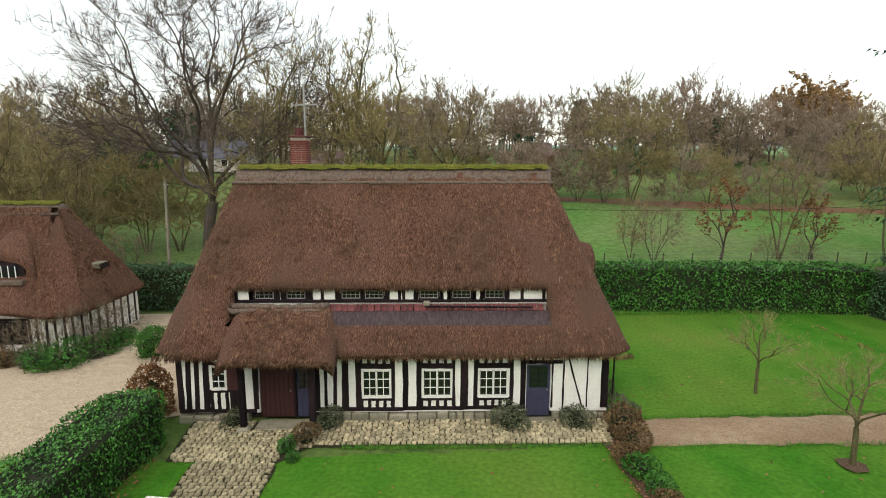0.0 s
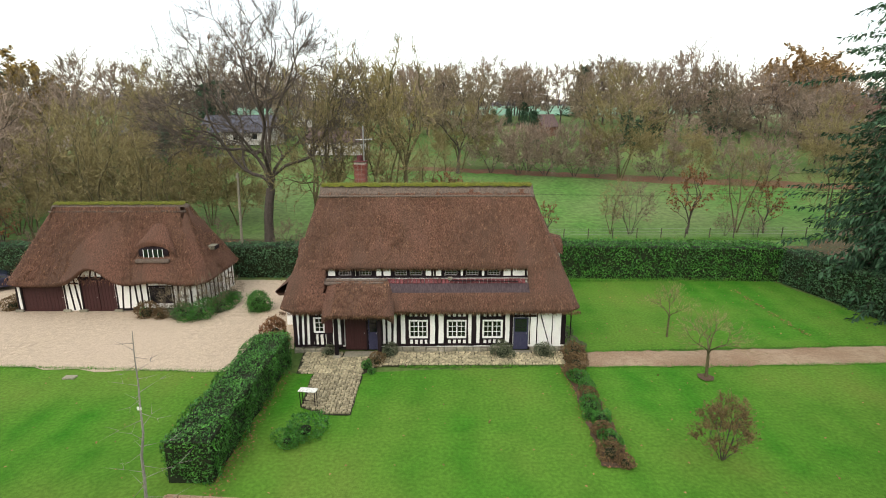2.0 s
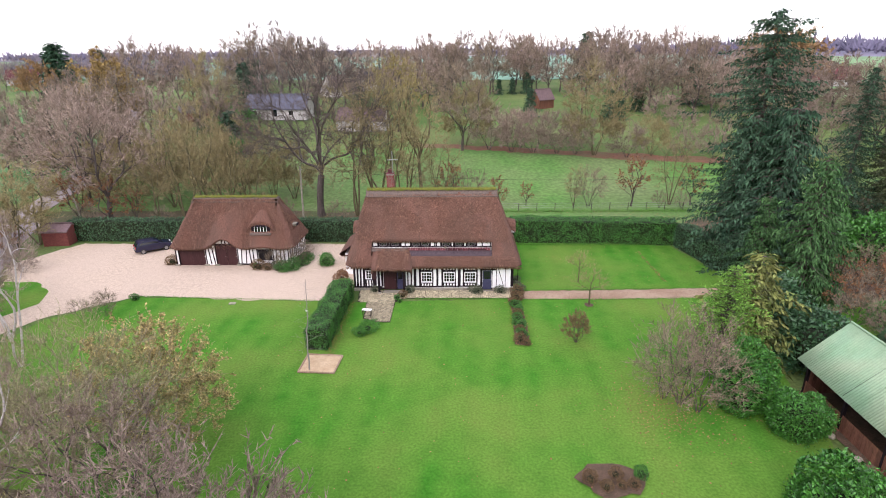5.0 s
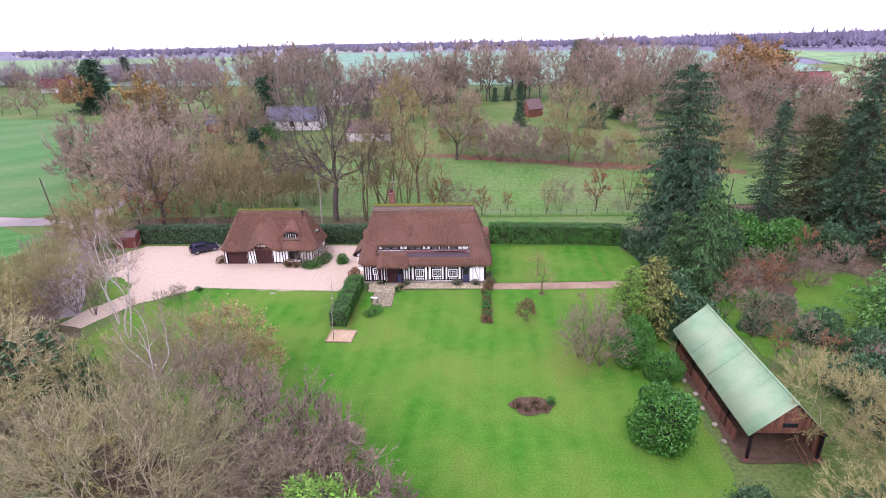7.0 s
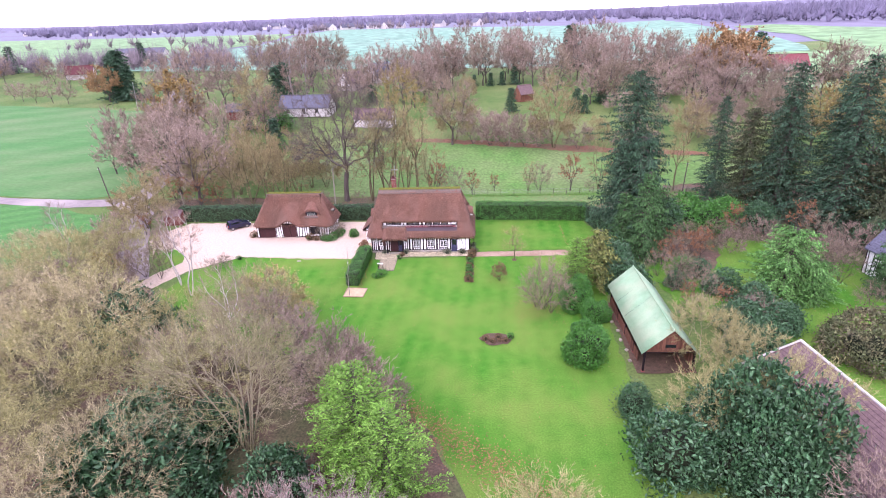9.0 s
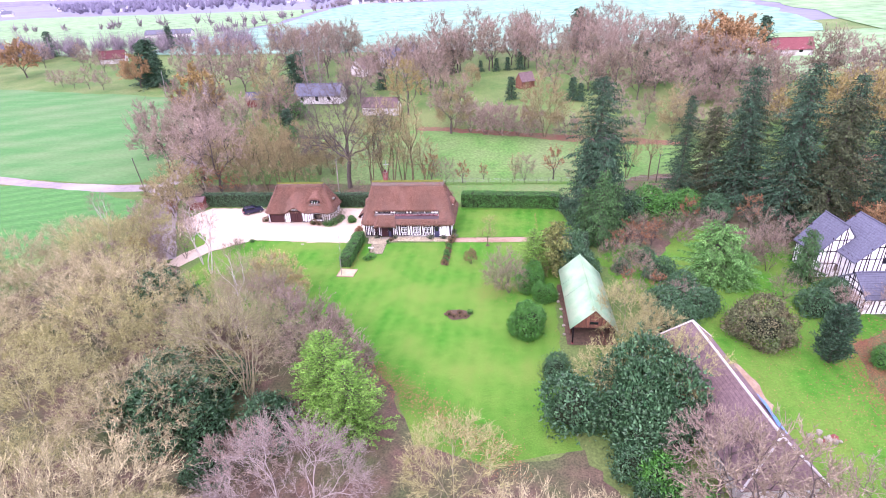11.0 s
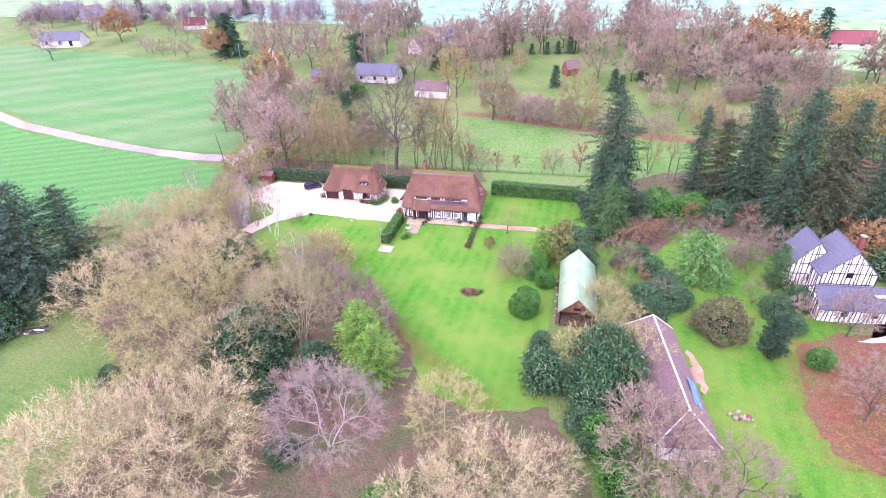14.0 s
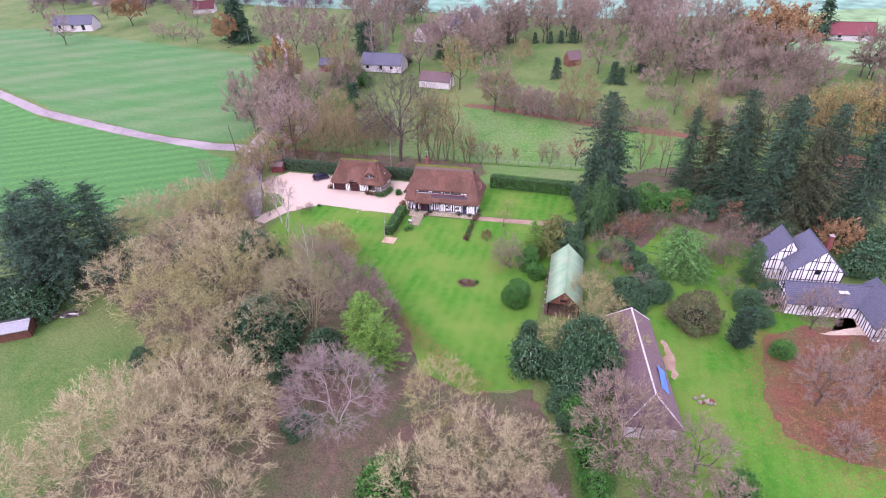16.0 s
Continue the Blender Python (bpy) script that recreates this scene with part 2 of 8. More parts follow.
LEAF_BRIGHT = mat("bright_conifer_spray", (0.1, 0.25, 0.025), (0.19, 0.37, 0.06), 1.5, 0.7, 0, island=0.4)
LEAF_YEW = mat("yew_sprays", (0.03, 0.09, 0.025), (0.065, 0.15, 0.045), 1, 0.8, 0, island=0.5)
LEAF_MIXED = mat("brown_green_leaf", (0.1, 0.085, 0.05), (0.17, 0.15, 0.07), 0.9, 0.8, 0, island=0.55, big=(0.09, 0.13, 0.05), bigscale=0.5)
LEAF_PLUME = mat("feathery_plume", (0.06, 0.19, 0.035), (0.13, 0.29, 0.075), 1, 0.8, 0, island=0.5)
LEAF_FIR = mat("fir_needles", (0.017, 0.055, 0.026), (0.055, 0.115, 0.06), 1, 0.8, 0, island=0.55)
LEAF_PINE = mat("pine_sprays", (0.026, 0.07, 0.04), (0.065, 0.13, 0.075), 1, 0.8, 0, island=0.5)
LEAF_OLD_FIR = mat("olive_fir_needles", (0.04, 0.06, 0.025), (0.07, 0.085, 0.035), 1, 0.8, 0, island=0.5)
LEAF_ORANGE = mat("orange_autumn_leaf", (0.25, 0.15, 0.065), (0.36, 0.23, 0.1), 1, 0.8, 0, island=0.4)
LEAF_RUST = mat("rust_autumn_leaf", (0.17, 0.075, 0.035), (0.26, 0.13, 0.055), 1, 0.8, 0, island=0.4)
LEAF_BROWN = mat("dry_brown_leaf", (0.12, 0.078, 0.038), (0.2, 0.13, 0.062), 1, 0.8, 0, island=0.5)
LEAF_YELLOW = mat("yellow_olive_leaf", (0.22, 0.18, 0.05), (0.31, 0.25, 0.08), 1, 0.8, 0, island=0.4)
LEAF_OCHRE = mat("ochre_green_leaf", (0.3, 0.25, 0.1), (0.41, 0.31, 0.13), 1, 0.8, 0, island=0.5)
LEAF_GINGER = mat("ginger_leaf", (0.24, 0.16, 0.06), (0.32, 0.23, 0.07), 0.5, 0.8, 0, island=0.4)
LEAF_GOLD = mat("yellow_green_spray", (0.1, 0.14, 0.035), (0.19, 0.2, 0.055), 1, 0.8, 0, island=0.5)
TWIG_RUSSET = mat("russet_twig", (0.16, 0.115, 0.052), (0.25, 0.185, 0.09), 1, 0.95, 0, island=0.35)
BARK_GREY = mat("pale_grey_bark", (0.22, 0.2, 0.18), (0.3, 0.27, 0.24), 4, 0.9, 0.4, 14, 0.2, (1, 1, 0.3))
LEAF_GREY = mat("grey_green_leaf", (0.09, 0.11, 0.06), (0.15, 0.16, 0.1), 1, 0.8, 0, island=0.4)
# near-black colour that imitates shade inside bushes, hedges and rooms
SHADE = mat("shade_fill", (0.012, 0.02, 0.008), (0.022, 0.03, 0.012), 3, 0.95, 0)
# distance haze is mixed into both: greyer and bluer than near twigs
FAR_WOOD = mat("hazed_bare_wood", (0.14, 0.12, 0.125), (0.19, 0.16, 0.165), 0.05, 0.95, 0, island=0.3)
FAR_HILL = mat("hazed_wooded_ridge", (0.13, 0.12, 0.175), (0.16, 0.148, 0.205), 0.004, 0.95, 0)


# ---- building helpers ----
def mesh_of(name, V, F, material, smooth=False):
    me = bpy.data.meshes.new(name)
    V = np.asarray(V, dtype=np.float32)
    if isinstance(F, np.ndarray):
        n, k = F.shape
        me.vertices.add(len(V))
        me.vertices.foreach_set("co", V.ravel())
        me.loops.add(n * k)
        me.loops.foreach_set("vertex_index", F.astype(np.int32).ravel())
        me.polygons.add(n)
        me.polygons.foreach_set("loop_start", np.arange(0, n * k, k, dtype=np.int32))
        me.polygons.foreach_set("loop_total", np.full(n, k, dtype=np.int32))
        me.update(calc_edges=True)
    else:
        me.from_pydata(V.tolist(), [], F)
    me.materials.append(material)
    if smooth:
        me.polygons.foreach_set("use_smooth", np.ones(len(me.polygons), dtype=bool))
    return me


def raw(name, V, F, material, parent=None, label="", smooth=False):
    ob = new(name, mesh_of(name, V, F, material, smooth))
    ob.parent = parent
    return tagged(ob, label)


def part(name, bm, material, parent=None, label="", smooth=False):
    """Links a bmesh as one mesh object under a thing or a part."""
    me = bpy.data.meshes.new(name)
    bmesh.ops.recalc_face_normals(bm, faces=bm.faces)
    bm.to_mesh(me)
    bm.free()
    me.materials.append(material)
    if smooth:
        for f in me.polygons:
            f.use_smooth = True
    ob = new(name, me)
    ob.parent = parent
    return tagged(ob, label)


def thing(name, label, category, at=(0, 0, 0), turn=0.0, group="", kind=""):
    ob = new(name)
    ob.empty_display_size = 0.3
    ob.matrix_basis = pose(*at, 0, 0, turn)
    return tagged(ob, label, category, group, kind)


def box(x0, x1, y0, y1, z0, z1, bevel=0.012, bm=None):
    """A box with eased edges."""
    b = bmesh.new()
    vs = [b.verts.new((x, y, z)) for x in (x0, x1) for y in (y0, y1) for z in (z0, z1)]
    for q in ((0, 1, 3, 2), (4, 6, 7, 5), (0, 4, 5, 1), (2, 3, 7, 6), (0, 2, 6, 4), (1, 5, 7, 3)):
        b.faces.new([vs[i] for i in q])
    if bevel:
        bmesh.ops.bevel(b, geom=list(b.edges), offset=bevel, segments=1, affect="EDGES")
    if bm is None:
        return b
    me = bpy.data.meshes.new("join")
    b.to_mesh(me)
    b.free()
    bm.from_mesh(me)
    bpy.data.meshes.remove(me)
    return bm


def rod(p, q, r0, r1=None, n=8, bm=None):
    """A round bar from p to q."""
    bm = bm or bmesh.new()
    p, q = Vector(p), Vector(q)
    r1 = r0 if r1 is None else r1
    rot = (q - p).to_track_quat("Z", "Y").to_matrix()
    rings = []
    for c, r in ((p, r0), (q, r1)):
        rings.append([bm.verts.new(c + rot @ Vector((r * math.cos(a), r * math.sin(a), 0))) for a in [2 * math.pi * i / n for i in range(n)]])
    for i in range(n):
        bm.faces.new((rings[0][i], rings[0][(i + 1) % n], rings[1][(i + 1) % n], rings[1][i]))
    bm.faces.new(rings[0][::-1])
    bm.faces.new(rings[1])
    return bm


def tubes(P0, P1, R0, R1, n):
    """Open n-sided tubes between point pairs; returns vertices and quads."""
    P0, P1, R0, R1 = (np.asarray(a, dtype=float) for a in (P0, P1, R0, R1))
    d = P1 - P0
    d /= np.maximum(np.linalg.norm(d, axis=1, keepdims=True), 1e-9)
    h = np.where(np.abs(d[:, 2:3]) > 0.9, [[1.0, 0, 0]], [[0, 0, 1.0]])
    u = np.cross(d, h)
    u /= np.linalg.norm(u, axis=1, keepdims=True)
    v = np.cross(d, u)
    V = np.empty((len(P0), 2 * n, 3))
    for i in range(n):
        a = 2 * math.pi * i / n
        o = u * math.cos(a) + v * math.sin(a)
        V[:, i], V[:, n + i] = P0 + o * R0[:, None], P1 + o * R1[:, None]
    F = np.array([(i, (i + 1) % n, n + (i + 1) % n, n + i) for i in range(n)])
    F = (F[None] + (np.arange(len(P0)) * 2 * n)[:, None, None]).reshape(-1, 4)
    return V.reshape(-1, 3), F


def spikes(P0, P1, R):
    """Three-sided pointed twigs or blades."""
    P0, P1, R = np.asarray(P0, float), np.asarray(P1, float), np.asarray(R, float)
    d = P1 - P0
    d /= np.maximum(np.linalg.norm(d, axis=1, keepdims=True), 1e-9)
    h = np.where(np.abs(d[:, 2:3]) > 0.9, [[1.0, 0, 0]], [[0, 0, 1.0]])
    u = np.cross(d, h)
    u /= np.linalg.norm(u, axis=1, keepdims=True)
    v = np.cross(d, u)
    V = np.empty((len(P0), 4, 3))
    for i in range(3):
        a = 2 * math.pi * i / 3
        V[:, i] = P0 + (u * math.cos(a) + v * math.sin(a)) * R[:, None]
    V[:, 3] = P1
    F = np.array([(0, 1, 3), (1, 2, 3), (2, 0, 3)])
    F = (F[None] + (np.arange(len(P0)) * 4)[:, None, None]).reshape(-1, 3)
    return V.reshape(-1, 3), F


def blades(P0, P1, R, rng):
    """Fine twigs, one sliver each, too thin to show a second side."""
    P0, P1, R = np.asarray(P0, float), np.asarray(P1, float), np.asarray(R, float)
    s = np.cross(P1 - P0, rng.normal(size=P0.shape))
    s /= np.maximum(np.linalg.norm(s, axis=1, keepdims=True), 1e-9)
    V = np.stack([P0 - s * R[:, None], P0 + s * R[:, None], P1], axis=1)
    return V.reshape(-1, 3), np.arange(3 * len(P0)).reshape(-1, 3)


def leaves(C, A, N, length, width, rng):
    """Folded diamond leaves at C, pointing along A, facing N."""
    A = A / np.maximum(np.linalg.norm(A, axis=1, keepdims=True), 1e-9)
    S = np.cross(A, N)
    S /= np.maximum(np.linalg.norm(S, axis=1, keepdims=True), 1e-9)
    U = np.cross(S, A)
    k = rng.uniform(0.7, 1.3, (len(C), 1))
    L, Wd = length * k, width * k
    V = np.empty((len(C), 4, 3))
    V[:, 0] = C - A * L * 0.5
    V[:, 1] = C + S * Wd * 0.5 + U * Wd * 0.22
    V[:, 2] = C + A * L * 0.5 - U * L * 0.12
    V[:, 3] = C - S * Wd * 0.5 + U * Wd * 0.22
    F = np.array([(0, 1, 2), (0, 2, 3)])
    F = (F[None] + (np.arange(len(C)) * 4)[:, None, None]).reshape(-1, 3)
    return V.reshape(-1, 3), F


def unit(rng, n):
    d = rng.normal(size=(n, 3))
    return d / np.linalg.norm(d, axis=1, keepdims=True)


SLOPE_Y, SLOPE_Z = (46, 68, 90, 115, 180, 260, 500, 1000, 5000), (0, 3.6, 6.0, 8.2, 12.5, 16, 20, 22, 22)


def lie(y):
    """The height of the land: level round the cottage, climbing gently beyond the hedge."""
    return float(np.interp(y, SLOPE_Y, SLOPE_Z))


SHEETS = []


def sheet(name, pts, z, material, label, rough=0.25, step=0.8, category="ground", seed=1):
    """A patch of ground with an uneven outline, laid on the slope."""
    rng = np.random.RandomState(seed)
    SHEETS.append(name)
    z += 0.0025 * len(SHEETS)
    out = []
    for i, p in enumerate(pts):
        q = pts[(i + 1) % len(pts)]
        n = max(1, int(math.dist(p, q) / step))
        for k in range(n):
            f = k / n
            out.append((p[0] + (q[0] - p[0]) * f + rng.uniform(-rough, rough), p[1] + (q[1] - p[1]) * f + rng.uniform(-rough, rough), z))
    bm = bmesh.new()
    f = bm.faces.new([bm.verts.new(v) for v in out])
    bmesh.ops.triangulate(bm, faces=[f])
    for y in SLOPE_Y[:-1]:
        bmesh.ops.bisect_plane(bm, geom=bm.verts[:] + bm.edges[:] + bm.faces[:], plane_co=(0, y, 0), plane_no=(0, 1, 0))
    for v in bm.verts:
        v.co.z += lie(v.co.y)
    for fc in bm.faces:
        if fc.normal.z < 0:
            fc.normal_flip()
    me = bpy.data.meshes.new(name)
    bm.to_mesh(me)
    bm.free()
    me.materials.append(material)
    return tagged(new(name, me), label, category, kind="structure")


# ---- ground ----
def ground():
    xs = np.concatenate([np.linspace(-4900, -400, 10), np.linspace(-300, 300, 61), np.linspace(400, 4900, 10)])
    n = len(xs)
    ys = np.unique(np.concatenate([xs, SLOPE_Y[:-1]]))
    V = np.array([(x, y, lie(y) - 0.02) for y in ys for x in xs])
    F = np.array([(j * n + i, j * n + i + 1, (j + 1) * n + i + 1, (j + 1) * n + i) for j in range(len(ys) - 1) for i in range(n - 1)])
    return tagged(raw("ground", V, F, MEADOW), "rough grassland reaching out to the horizon", "ground", kind="structure")


ground()
sheet("ground_distance", [(-3600, 300), (-900, 240), (0, 230), (900, 240), (3600, 300), (3600, 4700), (-3600, 4700)], 0.05, FAR_GROUND, "distant plain of woods and fields, coloured with haze", 12, 60)
sheet("lawn", [(-31, 14), (-13, 13.2), (-10, 13), (4, 13.8), (24, 14.2), (22, 2), (20.5, -2), (20, -14), (19.3, -24), (20.5, -31), (12, -33), (4.5, -31), (1.5, -24), (-4, -17), (-12, -13), (-26, -10), (-38, -5), (-37, 9)], 0.0, LAWN, "mown garden lawn with faint mowing stripes", 0.2)
sheet("lawn_back", [(5.2, 15.6), (24.8, 16.4), (26.0, 18.2), (23.4, 28.6), (5.0, 29.4)], 0.0, LAWN, "enclosed lawn beside the cottage", 0.1)
sheet("hedge_bank", [(1, 31.6), (27, 30.8), (40, 38), (36, 42.6), (1, 42.6)], -0.004, PADDOCK, "rough grass bank behind the laurel hedge", 0.4, 1.2)
sheet("lawn_side", [(4.2, 16), (5.4, 15.6), (5.4, 29.4), (-12, 29.6), (-12, 24)], -0.006, LAWN, "grass strip round the cottage", 0.1)
sheet("gravel_drive", [(-12.4, 29.0), (-46.5, 29.2), (-48, 27), (-50.5, 22), (-41.5, 9.5), (-42.8, 4.2), (-40.2, 2.8), (-37.2, 9.6), (-31.2, 14.2), (-27, 13.9), (-20, 13.3), (-13.5, 13.2), (-12.6, 15.5), (-11.2, 16.0), (-11.2, 25)], 0.008, GRAVEL, "pale gravel forecourt and drive", 0.15)
sheet("grass_island", [(-41.2, 9.2), (-39.6, 12.4), (-40.6, 15.2), (-43.6, 17.4), (-47, 17.5), (-44.5, 12.8)], 0.016, LAWN, "small grass island beside the drive", 0.15)
sheet("garden_path", [(4.6, 13.75), (12, 13.65), (24.5, 14.2), (25.4, 16.3), (14, 15.75), (5.0, 15.45)], 0.006, PATH_DIRT, "stony garden path across the lawn", 0.12, 0.5)
sheet("paddock", [(-60, 44), (-10, 43.2), (35, 42.8), (69.8, 47.4), (66, 59.7), (29.4, 65.2), (-8.4, 74.3), (-26.2, 71.5), (-40.9, 66.2)], 0.0, PADDOCK, "grazed paddock behind the hedge", 0.5, 2)
sheet("far_meadow", [(-16.5, 77), (75.8, 68.7), (98, 101.8), (60.7, 139.4), (3.9, 142.4), (-44.3, 145.4), (-22.7, 108.1)], 0.0, MEADOW, "meadow among the trees", 1, 4)
sheet("wood_edge_litter", [(-62, 33.5), (-10, 31.6), (1, 32.2), (3, 37), (1, 42.4), (-10, 43), (-60, 43.6)], 0.004, WOOD_FLOOR, "leaf-strewn rough strip behind the hedge", 0.6, 1.5)
sheet("thicket_litter", [(-10.3, 74.6), (8.9, 70.1), (28.5, 65.5), (58.1, 61), (57.8, 63.6), (29.3, 69.1), (9, 73.6), (-9.2, 77)], 0.008, LITTER, "fallen leaves under the thicket", 0.6, 1.5)
sheet("cereal_field", [(-69.1, 47.4), (-76, 45.2), (-99.7, 46.7), (-122.6, 51.3), (-148.6, 57.7), (-257, 101.8), (-345.7, 139.4), (-233.1, 142.4), (-117.3, 115.5), (-92.8, 108.1), (-77.3, 82.3), (-68, 59.7)], 0.006, FIELD, "young cereal field with tramlines", 1, 4)
sheet("crop_field", [(-67, 34), (-78, 39), (-98, 42.6), (-120.5, 47.1), (-144.1, 51.6), (-261.2, 94), (-406.6, 55.7), (-250, -30), (-100, -14), (-72, 6), (-60, 22)], 0.008, CROP, "bright green leafy crop field", 0.8, 3)
road_pts = [(-340.3, 134.5), (-259.8, 96.6), (-150.6, 55.7), (-120.6, 49.2), (-99, 44.8), (-78, 41.5), (-67, 42), (-60, 36), (-56.5, 28), (-52, 20), (-44, 6)]
left_side, right_side = [], []
for i, p in enumerate(road_pts):
    a, b = road_pts[max(i - 1, 0)], road_pts[min(i + 1, len(road_pts) - 1)]
    k = math.hypot(b[0] - a[0], b[1] - a[1])
    nx, ny = -(b[1] - a[1]) / k, (b[0] - a[0]) / k
    w = 1.7 if i < 5 else 2.4
    left_side.append((p[0] + nx * w, p[1] + ny * w)), right_side.append((p[0] - nx * w, p[1] - ny * w))
sheet("road", left_side + right_side[::-1], 0.02, ASPHALT, "narrow worn country lane", 0.15, 1.5, "road")
sheet("road_branch", [(-67.5, 44.5), (-63, 41), (-63, 57.1), (-82.6, 108.1), (-108.8, 145.4), (-111.4, 144.2), (-86.3, 106.9), (-67.3, 55.7)], 0.024, ASPHALT, "lane running off between the fields", 0.15, 2, "road")
sheet("woodland_floor", [(-38, -4.5), (-26, -9.5), (-12, -12.5), (-4, -16.5), (1.2, -24), (4.2, -31), (12, -33.5), (20.6, -31.2), (26, -42), (30, -75), (-20, -95), (-34, -60), (-28, -44), (-44, -30), (-60, -22), (-62, 10), (-46, 6), (-39, 4)], 0.004, WOOD_FLOOR, "leaf-littered woodland floor", 0.4, 1.2)
sheet("side_meadow", [(-60, -22), (-44, -30), (-28, -44), (-34, -60), (-20, -95), (-120, -95), (-120, -40)], 0.008, MEADOW, "rough green meadow beside the wood", 0.8, 2)
sheet("manor_lawn", [(36, -14), (30, -2), (28, 8), (40, 22), (52, 28), (58, 8), (54, -4), (70, -12), (90, -60), (42, -60), (38, -34)], 0.0, LAWN, "garden lawn of the neighbouring manor", 0.5, 1.5)
sheet("red_leaf_carpet", [(53.8, -13.5), (52.4, -19.4), (50.8, -27), (52, -32), (58, -34.5), (68, -35), (76, -30), (76, -10), (66, -9), (60, -9.5)], 0.01, LEAF_CARPET, "carpet of red fallen beech leaves", 0.35, 0.8)
sheet("barn_sand", [(38.9, -17), (39.9, -17.4), (40.4, -21), (40.5, -24), (39.6, -25.6), (38.7, -21)], 0.014, PATH_DIRT, "bare stony ground beside the long barn", 0.4, 0.8)
sheet("yellow_grove_floor", [(76, 44), (84, 40), (104, 44), (108.8, 57.1), (89.2, 58.4), (76.7, 53)], 0.012, LITTER, "reddish fallen leaves under the yellow trees", 0.6, 1.5)
sheet("grove_floor", [(27, 17), (38, 9), (44, 20), (58, 14), (78, 24), (83.4, 48.8), (43.9, 47.4), (27, 36)], 0.008, WOOD_FLOOR, "dark needle-strewn floor under the firs", 0.6, 1.5)
sheet("island_bed", [(5.2, -8.4), (6.2, -7.3), (8.0, -7.4), (9.2, -8.1), (8.4, -9.4), (6.4, -9.8)], 0.01, EARTH, "bare earth of an island flower bed", 0.12, 0.4)
sheet("tree_circle", [(10.3, 12.3), (10.6, 12.1), (11.0, 12.2), (11.2, 12.5), (10.9, 12.8), (10.4, 12.75)], 0.012, EARTH, "ring of dug earth under the fruit tree", 0.15, 0.3)
sheet("border_bed", [(3.6, 14.0), (4.5, 14.2), (4.7, 10), (4.6, 5.4), (3.5, 5.4), (3.7, 10)], 0.01, EARTH, "narrow earth border beside the lawn", 0.1, 0.4)
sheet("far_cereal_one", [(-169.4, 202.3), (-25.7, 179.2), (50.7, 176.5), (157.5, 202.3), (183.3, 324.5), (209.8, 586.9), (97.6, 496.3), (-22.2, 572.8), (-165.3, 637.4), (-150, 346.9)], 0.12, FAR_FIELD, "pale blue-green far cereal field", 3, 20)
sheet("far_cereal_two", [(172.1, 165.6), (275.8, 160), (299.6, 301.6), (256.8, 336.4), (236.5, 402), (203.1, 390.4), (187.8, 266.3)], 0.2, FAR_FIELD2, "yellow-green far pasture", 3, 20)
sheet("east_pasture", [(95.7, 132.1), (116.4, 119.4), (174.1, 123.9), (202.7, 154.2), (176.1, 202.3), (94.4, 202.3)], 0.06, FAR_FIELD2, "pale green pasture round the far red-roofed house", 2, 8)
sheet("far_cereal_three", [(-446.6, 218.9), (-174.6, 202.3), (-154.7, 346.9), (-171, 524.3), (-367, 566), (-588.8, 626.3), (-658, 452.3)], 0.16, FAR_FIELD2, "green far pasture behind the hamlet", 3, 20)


def ridge_line():
    rng = np.random.RandomState(4)
    V, F = [], []
    n = 240
    for i in range(n):
        a = math.radians(-62 + 124 * i / (n - 1))
        f = i / (n - 1)
        top = 30 - 16 * f + 10 * math.sin(f * 19) * (1 - f) + rng.uniform(-1.5, 1.5) + (12 if f > 0.62 else 0) * min(1, (f - 0.62) * 8)
        for r, z in ((3300, 20), (3700, 20 + top * 0.6), (4300, 20 + top), (4700, 20)):
            V.append((math.sin(a) * r, math.cos(a) * r, z))
    for i in range(n - 1):
        for k in range(3):
            F.append((i * 4 + k, (i + 1) * 4 + k, (i + 1) * 4 + k + 1, i * 4 + k + 1))
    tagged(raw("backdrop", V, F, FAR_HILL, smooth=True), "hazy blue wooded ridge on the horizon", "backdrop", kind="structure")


ridge_line()


